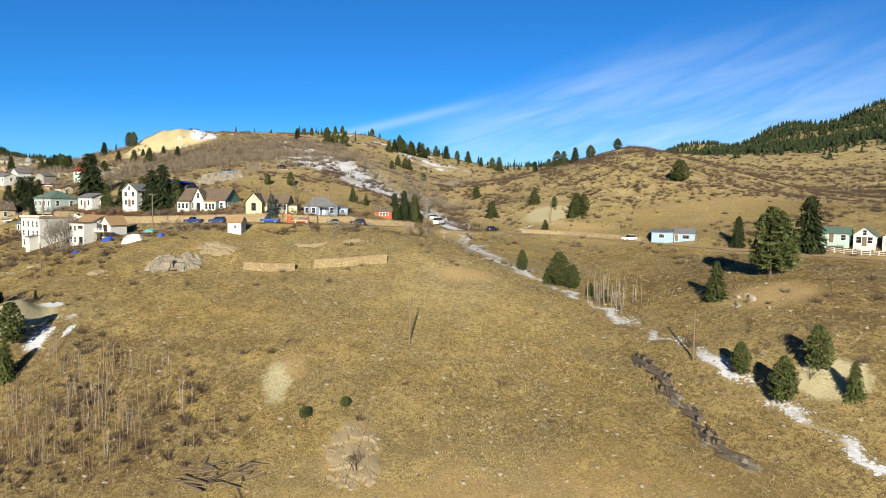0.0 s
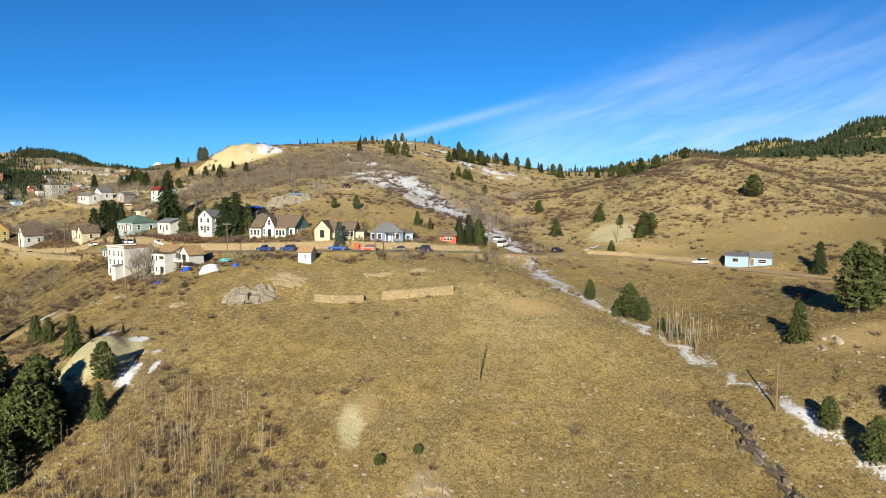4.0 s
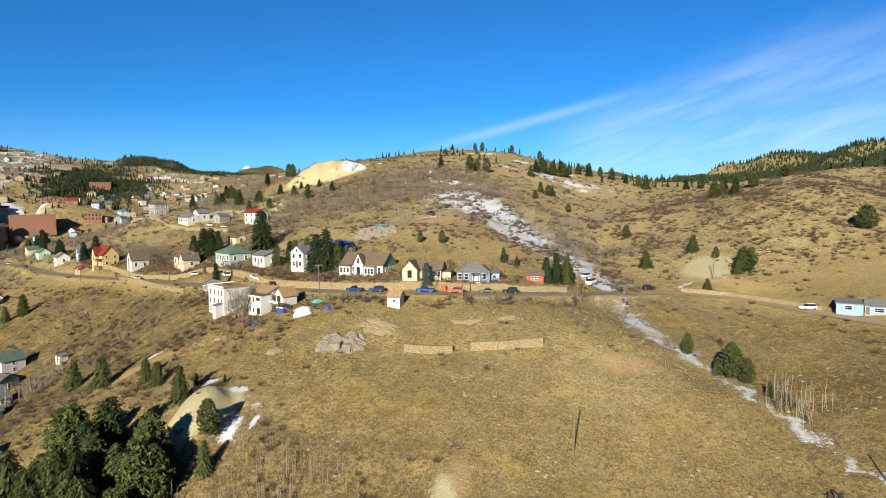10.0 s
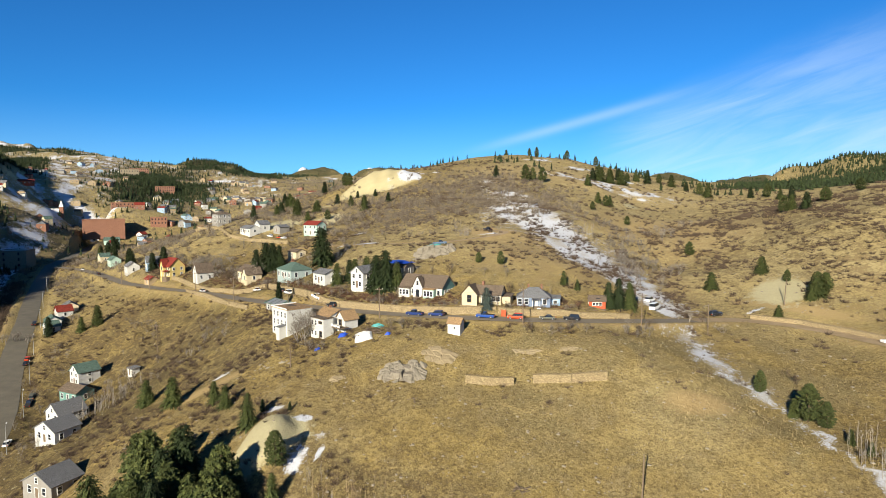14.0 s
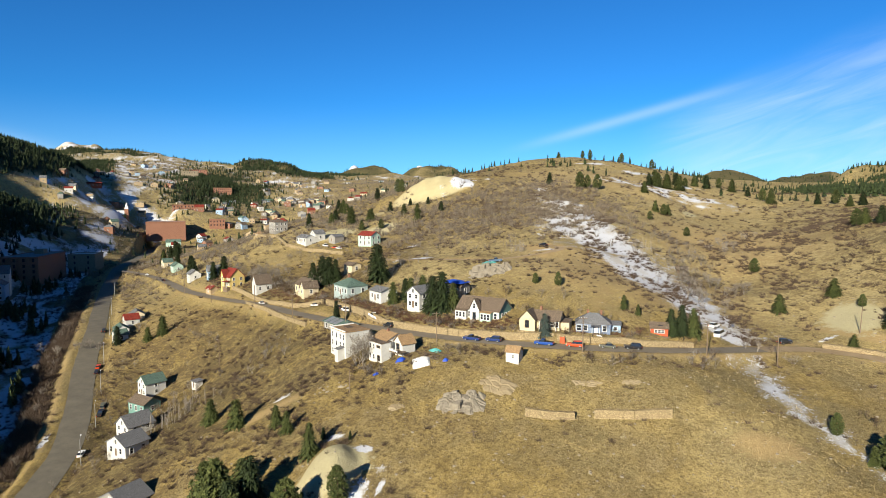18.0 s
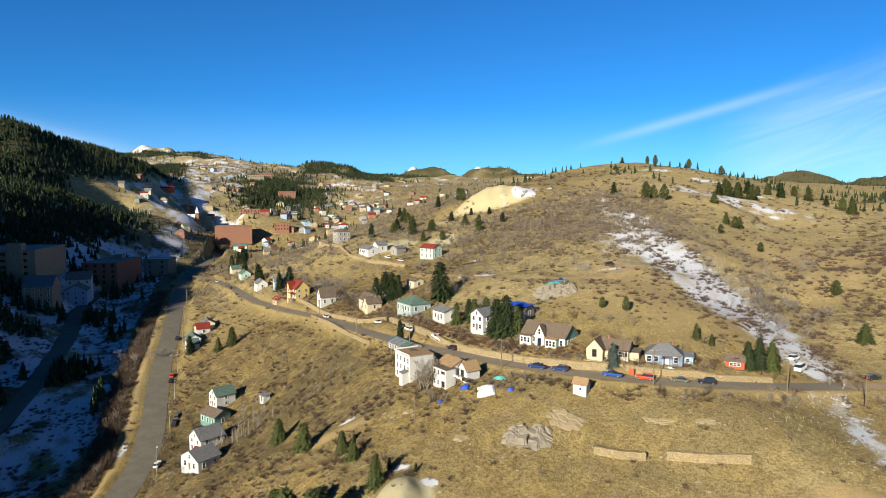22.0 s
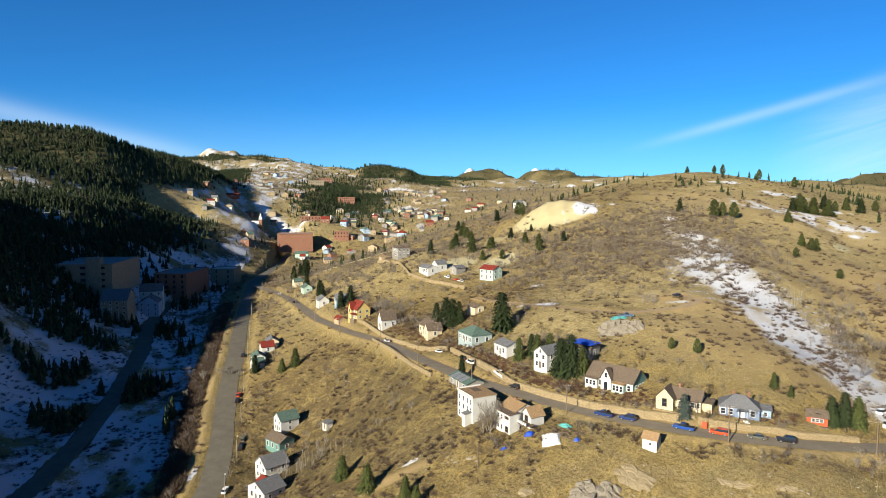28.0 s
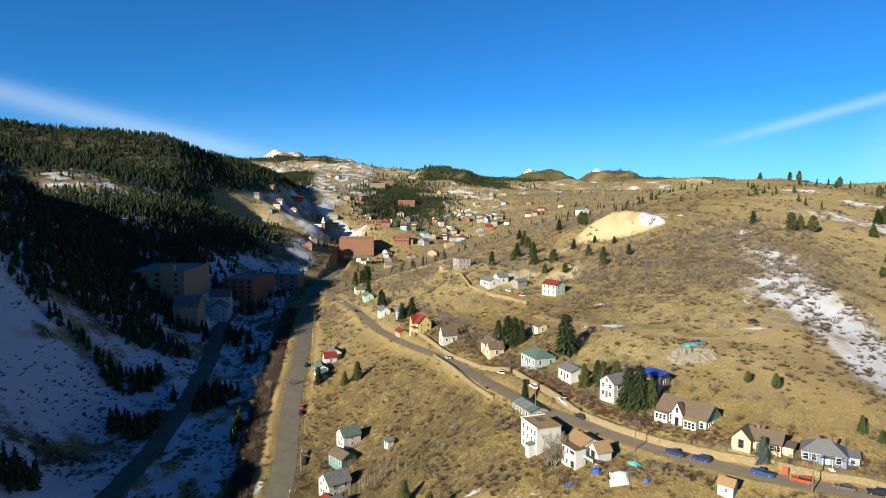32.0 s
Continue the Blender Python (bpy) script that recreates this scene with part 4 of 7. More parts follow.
def tree(kind, x, y, h, wide=1.0, group="", where=""):
    z = ground(x, y)
    label = TREE_LABELS[kind] + (" " + where if where else "")
    if kind in CROWNS:
        ob = thing("conifer_tree", pose(x, y, z, 0, 0, _tree_rng.uniform(0, 360)), label, "tree", group)
        s = Matrix.Diagonal((h * wide, h * wide, h, 1))
        part("trunk", trunk_mesh(1.0, 0.022, "trunk"), BARK, ob, s)
        part("crown", _tree_rng.choice(CROWNS[kind]), None, ob, s)
    else:
        ob = thing("bare_tree", pose(x, y, z, 0, 0, _tree_rng.uniform(0, 360)), label, "tree", group)
        part("crown", _tree_rng.choice(BARE[kind]), None, ob, Matrix.Diagonal((h * wide, h * wide, h, 1)))
    return ob


# ---- houses ----
def wall_block(parent, cx, cy, w, d, h, rh, ridge, wall, roof, low=-2.5, over=0.35):
    """Walls down into the slope, and a roof of slabs with eaves, under a house."""
    x0, x1, y0, y1 = cx - w / 2, cx + w / 2, cy - d / 2, cy + d / 2
    g = Geo()
    base = [(x0, y0), (x1, y0), (x1, y1), (x0, y1)]
    pts = [(x, y, low) for x, y in base] + [(x, y, h) for x, y in base]
    faces = [(0, 1, 5, 4), (1, 2, 6, 5), (2, 3, 7, 6), (3, 0, 4, 7), (4, 5, 6, 7)]
    if ridge == "x" and rh:
        pts += [(x0, cy, h + rh), (x1, cy, h + rh)]
        faces += [(7, 4, 8), (5, 6, 9)]
    elif ridge == "y" and rh:
        pts += [(cx, y0, h + rh), (cx, y1, h + rh)]
        faces += [(4, 5, 8), (6, 7, 9)]
    g.poly(pts, faces)
    part("wall", g, wall, parent)
    th = 0.16

    def slab(a, b, c, e, name="roof"):
        lo = [Vector(p) for p in (a, b, c, e)]
        n = (lo[1] - lo[0]).cross(lo[3] - lo[0]).normalized()
        if n.z < 0:
            n = -n
            lo = lo[::-1]
        return part(name, Geo().loft([p + n * 0.02 for p in lo], [p + n * th for p in lo]), roof, parent)

    if ridge == "x":
        k = rh / (d / 2)
        slab((x0 - over, y0 - over, h - k * over), (x1 + over, y0 - over, h - k * over), (x1 + over, cy, h + rh), (x0 - over, cy, h + rh))
        slab((x0 - over, y1 + over, h - k * over), (x0 - over, cy, h + rh), (x1 + over, cy, h + rh), (x1 + over, y1 + over, h - k * over))
    elif ridge == "y":
        k = rh / (w / 2)
        slab((x0 - over, y0 - over, h - k * over), (cx, y0 - over, h + rh), (cx, y1 + over, h + rh), (x0 - over, y1 + over, h - k * over))
        slab((x1 + over, y0 - over, h - k * over), (x1 + over, y1 + over, h - k * over), (cx, y1 + over, h + rh), (cx, y0 - over, h + rh))
    elif ridge == "hip":
        o, r = over, max(0.0, (w - d) / 2)
        X0, X1, Y0, Y1, e = x0 - o, x1 + o, y0 - o, y1 + o, h - 0.1
        A, B = (cx - r, cy, h + rh), (cx + r + 0.01, cy, h + rh)
        g = Geo().poly([(X0, Y0, e), (X1, Y0, e), (X1, Y1, e), (X0, Y1, e), A, B, (X0, Y0, e - th), (X1, Y0, e - th), (X1, Y1, e - th), (X0, Y1, e - th)],
                       [(0, 1, 5, 4), (1, 2, 5), (2, 3, 4, 5), (3, 0, 4), (0, 6, 7, 1), (1, 7, 8, 2), (2, 8, 9, 3), (3, 9, 6, 0), (9, 8, 7, 6)])
        part("roof", g, roof, parent)
    elif ridge == "shed":
        slab((x0 - over, y0 - over, h - 0.02), (x1 + over, y0 - over, h - 0.02), (x1 + over, y1 + over, h + rh), (x0 - over, y1 + over, h + rh))
        part("wall", Geo().poly([(x0, y0, h), (x0, y1, h), (x0, y1, h + rh), (x1, y0, h), (x1, y1, h), (x1, y1, h + rh)], [(0, 2, 1), (3, 4, 5), (1, 2, 5, 4)]), wall, parent)
    else:
        part("roof", Geo().box(cx, cy, h + 0.10, w + 2 * over, d + 2 * over, 0.2), roof, parent)


def window(parent, face, u, z, block, ww=0.95, wh=1.5, trim=None, name="window"):
    """A framed sash on a face of a block (cx, cy, w, d): f front, b back, l and r sides."""
    cx, cy, w, d = block
    at = {"f": pose(cx + u, cy - d / 2, z), "b": pose(cx + u, cy + d / 2, z, 0, 0, 180), "l": pose(cx - w / 2, cy + u, z, 0, 0, -90), "r": pose(cx + w / 2, cy + u, z, 0, 0, 90)}[face]
    trim = trim or TRIM
    g = Geo()
    t = 0.13
    for dx, dz, sx, sz in ((-ww / 2 - t / 2, 0, t, wh + 2 * t), (ww / 2 + t / 2, 0, t, wh + 2 * t), (0, wh / 2 + t / 2, ww, t), (0, -wh / 2 - t / 2, ww, t), (0, 0, ww, 0.06)):
        g.box(dx, -0.05, dz, sx, 0.12, sz)
    fr = part(name, g, trim, parent, at, key=("window", ww, wh, trim.name))
    part("pane", Geo().box(0, -0.015, 0, ww, 0.03, wh), GLASS, fr, key=("pane", ww, wh))
    return fr


def door(parent, face, u, z0, block, mat=None, dw=0.95, dh=2.05):
    cx, cy, w, d = block
    at = {"f": pose(cx + u, cy - d / 2, z0), "l": pose(cx - w / 2, cy + u, z0, 0, 0, -90), "r": pose(cx + w / 2, cy + u, z0, 0, 0, 90)}[face]
    mat = mat or TIMBER
    g = Geo().box(-dw / 2 - 0.06, -0.05, dh / 2, 0.12, 0.12, dh + 0.1).box(dw / 2 + 0.06, -0.05, dh / 2, 0.12, 0.12, dh + 0.1).box(0, -0.05, dh + 0.06, dw + 0.24, 0.12, 0.12)
    fr = part("door", g, TRIM, parent, at, key=("door", dw, dh))
    part("door_leaf", Geo().box(0, -0.02, dh / 2, dw, 0.05, dh), mat, fr, key=("leaf", dw, dh, mat.name))


def chimney(parent, x, y, z0, z1, mat=None):
    part("chimney", Geo().box(x, y, (z0 + z1) / 2, 0.6, 0.6, z1 - z0).box(x, y, z1, 0.75, 0.75, 0.15), mat or BRICK, parent, label="brick chimney")


def porch(parent, cx, y, w, depth, h, roof, posts=4):
    part("porch_deck", Geo().box(cx, y - depth / 2, 0.12, w, depth, 0.24).box(cx, y - depth / 2, -1.0, w - 0.3, depth - 0.3, 2.0), TIMBER, parent)
    for i in range(posts):
        part("porch_post", Geo().box(0, 0, h / 2, 0.12, 0.12, h), TRIM, parent, pose(cx - w / 2 + 0.1 + (w - 0.2) * i / (posts - 1), y - depth + 0.1, 0.2), key=("post", h))
    part("porch_roof", Geo().loft([(cx - w / 2 - 0.2, y - depth - 0.2, h + 0.2), (cx + w / 2 + 0.2, y - depth - 0.2, h + 0.2), (cx + w / 2 + 0.2, y, h + 0.55), (cx - w / 2 - 0.2, y, h + 0.55)],
                                  [(cx - w / 2 - 0.2, y - depth - 0.2, h + 0.3), (cx + w / 2 + 0.2, y - depth - 0.2, h + 0.3), (cx + w / 2 + 0.2, y, h + 0.67), (cx - w / 2 - 0.2, y, h + 0.67)]), roof, parent)


def house(x, y, turn, w, d, h, rh, wall, roof, label, ridge="x", front=3, storeys=1, side=2, group="", z=None, name="house", door_at=0.0, low=-3.0, stack=0, lift=0.0):
    z = (ground(x, y) if z is None else z) + lift
    ob = thing(name, pose(x, y, z, 0, 0, turn), label, "house", group)
    b = (0, 0, w, d)
    wall_block(ob, 0, 0, w, d, h, rh, ridge, wall, roof, low)
    step = h / storeys
    for s in range(storeys):
        zz = step * s + min(1.65, step * 0.56)
        for i in range(front):
            u = -w / 2 + w * (i + 0.5) / front
            if not (s == 0 and door_at is not None and abs(u - door_at) < 0.9):
                window(ob, "f", u, zz, b, 0.95, min(1.45, step * 0.52))
        for i in range(side):
            u = -d / 2 + d * (i + 0.5) / side
            window(ob, "l", u, zz, b, 0.9, min(1.4, step * 0.5))
            window(ob, "r", u, zz, b, 0.9, min(1.4, step * 0.5))
    if ridge == "y" and rh > 1.6:
        window(ob, "f", 0, h + rh * 0.30, b, 0.7, 1.1)
    if door_at is not None:
        door(ob, "f", door_at, 0.1, b)
    for i in range(stack):
        chimney(ob, -w * 0.2 + i * w * 0.45, 0.4, h, h + rh + 0.9)
    return ob


# ---- vehicles ----
PAINTS = {k: paint_material(k + "_car_paint", c) for k, c in {"blue": (0.012, 0.055, 0.235), "navy": (0.016, 0.034, 0.125), "red": (0.55, 0.06, 0.015), "white": (0.75, 0.75, 0.73), "black": (0.015, 0.015, 0.017), "olive": (0.10, 0.10, 0.07), "teal": (0.10, 0.30, 0.30), "steel": (0.06, 0.10, 0.15)}.items()}


def vehicle(x, y, turn, kind, colour, label, z=None, group=""):
    """kind: sedan, suv or pickup; turn: the way its nose points."""
    L, W, H = {"sedan": (4.6, 1.78, 1.45), "suv": (4.7, 1.86, 1.75), "pickup": (5.5, 1.95, 1.80), "van": (5.6, 2.0, 2.3)}[kind]
    z = ground(x, y) + 0.08 if z is None else z
    ax = ground(x + math.cos(radians(turn)) * 1.4, y + math.sin(radians(turn)) * 1.4) - ground(x - math.cos(radians(turn)) * 1.4, y - math.sin(radians(turn)) * 1.4)
    ob = thing(kind if kind != "suv" else "sport_utility_car", pose(x, y, z, 0, -math.degrees(math.atan2(ax, 2.8)), turn) @ Matrix.Scale(0.87, 4), label, "car", group)
    belt = H * 0.58

    def outline(zz, l0, l1, half):
        c = 0.18
        return [(l0, -half + c, zz), (l0 + c, -half, zz), (l1 - c, -half, zz), (l1, -half + c, zz), (l1, half - c, zz), (l1 - c, half, zz), (l0 + c, half, zz), (l0, half - c, zz)]

    g = Geo()
    g.loft(outline(0.30, -L / 2 + 0.10, L / 2 - 0.08, W / 2 - 0.05), outline(0.62, -L / 2, L / 2, W / 2))
    g.loft(outline(0.621, -L / 2, L / 2, W / 2), outline(belt, -L / 2 + 0.06, L / 2 - 0.12, W / 2 - 0.05))
    part("body", g, PAINTS[colour], ob, key=("body", kind, colour))
    c0, c1, t0, t1 = {"sedan": (-L * 0.36, L * 0.22, -L * 0.22, L * 0.05), "suv": (-L * 0.47, L * 0.20, -L * 0.42, L * 0.06), "pickup": (-L * 0.10, L * 0.24, -L * 0.05, L * 0.12), "van": (-L * 0.48, L * 0.36, -L * 0.46, L * 0.22)}[kind]
    cab = part("cabin", Geo().loft(outline(belt - 0.02, c0, c1, W / 2 - 0.08), outline(H - 0.07, t0, t1, W / 2 - 0.22)), GLASS, ob, label="dark glazed cabin", key=("cabin", kind))
    part("roof_panel", Geo().loft(outline(H - 0.08, t0 - 0.03, t1 + 0.03, W / 2 - 0.2), outline(H, t0 + 0.08, t1 - 0.10, W / 2 - 0.28)), PAINTS[colour], cab, key=("top", kind, colour))
    if kind == "pickup":
        part("bed", Geo().box(-L * 0.30, 0, belt + 0.015, L * 0.36, W - 0.36, 0.03), TYRE, ob, key="pickup_bed")
    for sx in (-1, 1):
        for sy in (-1, 1):
            wx, wy = sx * L * 0.31, sy * (W / 2 - 0.10)
            wheel = part("wheel", Geo().tube((0, -0.11, 0), (0, 0.11, 0), 0.35, 0.35, 14), TYRE, ob, pose(wx, wy, 0.35), key="tyre")
            part("rim", Geo().tube((0, -0.125, 0), (0, 0.125, 0), 0.20, 0.20, 10), RIM, wheel, key="rim")
    for sy in (-1, 1):
        part("headlight", Geo().box(0, 0, 0, 0.08, 0.32, 0.16), LAMP, ob, pose(L / 2 - 0.02, sy * (W / 2 - 0.28), 0.68), key="headlight")
        part("tail_light", Geo().box(0, 0, 0, 0.06, 0.24, 0.2), PAINTS["red"], ob, pose(-L / 2 + 0.01, sy * (W / 2 - 0.24), 0.78), key="tail_light")
    return ob


def utility_pole(x, y, h, label="weathered timber utility pole", arm=True, turn=0.0, lean=0.0):
    ob = thing("utility_pole", pose(x, y, ground(x, y), 0, lean, turn), label, "pole", "utility poles")
    part("pole", Geo().tube((0, 0, -0.8), (0, 0, h), 0.15, 0.10, 8), TIMBER, ob, key=("pole", h))
    if arm:
        part("crossarm", Geo().box(0, 0, h - 0.5, 2.0, 0.11, 0.13), TIMBER, ob, key=("arm", h))
        for i in (-0.85, -0.4, 0.4, 0.85):
            part("insulator", Geo().tube((0, 0, 0), (0, 0, 0.16), 0.05, 0.03, 6), LAMP, ob, pose(i, 0, h - 0.43), key="insulator")
    return ob


def street_lamp(x, y, turn):
    ob = thing("street_lamp", pose(x, y, ground(x, y), 0, 0, turn), "grey steel street lamp reaching over the gulch road", "lamp", "street lamps")
    part("pole", Geo().tube((0, 0, -0.4), (0, 0, 7.5), 0.11, 0.07, 8), STEEL, ob, key="lamp_pole")
    part("arm", Geo().tube((0, 0, 7.4), (2.2, 0, 8.0), 0.05, 0.04, 6), STEEL, ob, key="lamp_arm")
    part("head", Geo().box(2.5, 0, 8.0, 0.9, 0.3, 0.16), LAMP, ob, key="lamp_head")


def stone_wall(line, h, thick, label, name="stone_wall", mat=None, course=0.45, seed=3):
    """A dry-laid retaining wall: a rough core with coping stones along its top."""
    rng = random.Random(seed)
    x0, y0 = line[0]
    ob = thing(name, pose(x0, y0, ground(x0, y0)), label, "wall")
    z00 = ground(x0, y0)
    g = Geo()
    pts = []
    for (ax, ay), (bx, by) in zip(line, line[1:]):
        n = max(1, int(math.hypot(bx - ax, by - ay) / 2.0))
        pts += [(ax + (bx - ax) * i / n, ay + (by - ay) * i / n) for i in range(n)]
    pts.append(line[-1])
    zs = ground_array(np.array([p[0] for p in pts]), np.array([p[1] for p in pts]))
    for i in range(len(pts) - 1):
        (ax, ay), (bx, by) = pts[i], pts[i + 1]
        L = math.hypot(bx - ax, by - ay)
        nx, ny = (by - ay) / L * thick / 2, -(bx - ax) / L * thick / 2
        za, zb = zs[i] - z00, zs[i + 1] - z00
        ha, hb = h * rng.uniform(0.92, 1.05), h * rng.uniform(0.92, 1.05)
        ring = lambda e, f: [(ax + nx - x0, ay + ny - y0, za + e), (bx + nx - x0, by + ny - y0, zb + f), (bx - nx - x0, by - ny - y0, zb + f), (ax - nx - x0, ay - ny - y0, za + e)]
        g.loft(ring(-1.5, -1.5), ring(ha, hb))
    part("core", g, mat or PALE_STONE, ob)
    for i in range(len(pts) - 1):
        for k in range(3):
            u = (i + (k + rng.uniform(0.1, 0.9)) / 3)
            j = int(u)
            f = u - j
            px, py = pts[j][0] + (pts[j + 1][0] - pts[j][0]) * f, pts[j][1] + (pts[j + 1][1] - pts[j][1]) * f
            pz = zs[j] + (zs[j + 1] - zs[j]) * f - z00
            s = rng.uniform(0.7, 1.3)
            part("coping_stone", STONES[rng.randrange(len(STONES))], None, ob, pose(px - x0, py - y0, pz + h, 0, 0, rng.uniform(0, 360)) @ Matrix.Diagonal((0.42 * s, 0.34 * s, 0.22 * s, 1)))
    return ob


def rock_mesh(seed, mat, name="stone"):
    """An angular broken block."""
    rng = np.random.RandomState(seed)
    bm = bmesh.new()
    for _ in range(22):
        q = rng.uniform(-1, 1, 3)
        q = q / max(abs(q)) * rng.uniform(0.75, 1.0)
        q[2] *= 0.8
        bm.verts.new(q * (1 - 0.25 * (q[2] > 0.4)))
    out = bmesh.ops.convex_hull(bm, input=bm.verts)
    bmesh.ops.delete(bm, geom=[v for v in bm.verts if not v.link_faces], context="VERTS")
    bmesh.ops.triangulate(bm, faces=bm.faces)
    me = bpy.data.meshes.new(name)
    bm.to_mesh(me)
    bm.free()
    me.materials.append(mat)
    return me


def block_mesh(seed, mat, name="rock"):
    """A split, sharp-edged block: a skewed box with one corner broken off."""
    rng = np.random.RandomState(seed)
    bm = bmesh.new()
    for a in (-1, 1):
        for b in (-1, 1):
            for c in (-1, 1):
                q = np.array([a, b, c]) * rng.uniform(0.72, 1.0, 3)
                if (a, b, c) == (1, -1, 1):
                    for k in range(3):
                        e = q.copy()
                        e[k] *= rng.uniform(-0.1, 0.5)
                        bm.verts.new(e)
                else:
                    bm.verts.new(q)
    bmesh.ops.convex_hull(bm, input=bm.verts)
    bmesh.ops.delete(bm, geom=[v for v in bm.verts if not v.link_faces], context="VERTS")
    me = bpy.data.meshes.new(name)
    bm.to_mesh(me)
    bm.free()
    me.materials.append(mat)
    return me


STONES = [rock_mesh(s, PALE_STONE) for s in range(4)]
ROCKS = [rock_mesh(20 + s, ROCK, "rock") for s in range(5)]
CRAGS = [rock_mesh(50 + s, CRAG, "rock") for s in range(6)]
DARK_ROCKS = [block_mesh(70 + s, DARK_ROCK) for s in range(4)]



def crag(name, x, y, rx, ry, h, turn, label, seed, mat, cells=60, relief=0.5):
    """Fractured bedrock standing out of the slope: tilted facets parted by cracks, ragged at the rim."""
    rng = np.random.RandomState(seed)
    n, m = 78, 56
    u, v = np.meshgrid(np.linspace(-1, 1, n), np.linspace(-1, 1, m))
    u, v = (u + rng.uniform(-0.4, 0.4, u.shape) / n).ravel(), (v + rng.uniform(-0.4, 0.4, v.shape) / m).ravel()
    c, s = math.cos(radians(turn)), math.sin(radians(turn))
    lx, ly = u * rx * c - v * ry * s, u * rx * s + v * ry * c
    seeds = rng.uniform(-1, 1, (cells, 2))
    a, b = u * rx + 0.25 * np.sin(3 * v * ry), v * ry + 0.2 * np.sin(2 * u * rx)
    d = np.hypot((a[:, None] - seeds[None, :, 0] * rx) * 0.8, (b[:, None] - seeds[None, :, 1] * ry) * 1.3 + 0.5 * (a[:, None] - seeds[None, :, 0] * rx))
    k = d.argmin(1)
    near = np.partition(d, 1, axis=1)
    crack = np.clip((near[:, 1] - near[:, 0]) / 0.16, 0, 1)
    tops, tilt = rng.uniform(1 - relief, 1.0, cells), rng.normal(size=(cells, 2)) * 0.16
    lift = tops[k] + (u - seeds[k, 0]) * tilt[k, 0] * rx * 0.5 + (v - seeds[k, 1]) * tilt[k, 1] * ry * 0.5 + rng.normal(size=len(u)) * 0.02
    rim = np.clip(1.12 - np.hypot(u, v) + 0.10 * np.sin(5 * np.arctan2(v, u) + seed) + 0.07 * np.sin(11 * np.arctan2(v, u)) + 0.10 * (tops[k] - 0.7), 0, 0.45) / 0.45
    z0 = ground(x, y)
    z = ground_array(x + lx, y + ly) - z0 - 0.22 + h * np.sqrt(rim) * lift - (1 - crack) * 0.32 * (rim > 0.05)
    g = Geo().poly(np.c_[lx, ly, z].tolist(), [(q * n + i, q * n + i + 1, (q + 1) * n + i + 1, (q + 1) * n + i) for q in range(m - 1) for i in range(n - 1)])
    ob = new(name, g.mesh(name, mat))
    ob.matrix_basis = pose(x, y, z0)
    return tagged(ob, label, "rock")


def ledge(name, line, thick, label, seed):
    """A cleft in the slope: a ragged row of dark split blocks with pale slabs on the upper side."""
    rng = random.Random(seed)
    x0, y0 = line[0]
    z0 = ground(x0, y0)
    ob = thing(name, pose(x0, y0, z0), label, "rock")
    for (ax, ay), (bx, by) in zip(line, line[1:]):
        L, way = math.hypot(bx - ax, by - ay), math.degrees(math.atan2(by - ay, bx - ax))
        for i in range(int(L / 0.15)):
            u, off = rng.random(), rng.gauss(0, 0.5) * thick
            px, py = ax + (bx - ax) * u - (by - ay) / L * off, ay + (by - ay) * u + (bx - ax) / L * off
            k = rng.uniform(0.18, 0.80) * (1.2 - 0.4 * abs(off) / thick)
            part("block", rng.choice(DARK_ROCKS if rng.random() < 0.7 else CRAGS), None, ob, pose(px - x0, py - y0, ground(px, py) - z0 - 0.1 * k + 0.25 * rng.random(), rng.uniform(10, 40), rng.uniform(-12, 12), way + rng.uniform(-14, 14)) @ Matrix.Diagonal((k * rng.uniform(1.2, 2.6), k * 0.42, k * rng.uniform(0.35, 0.7), 1)))
    return ob


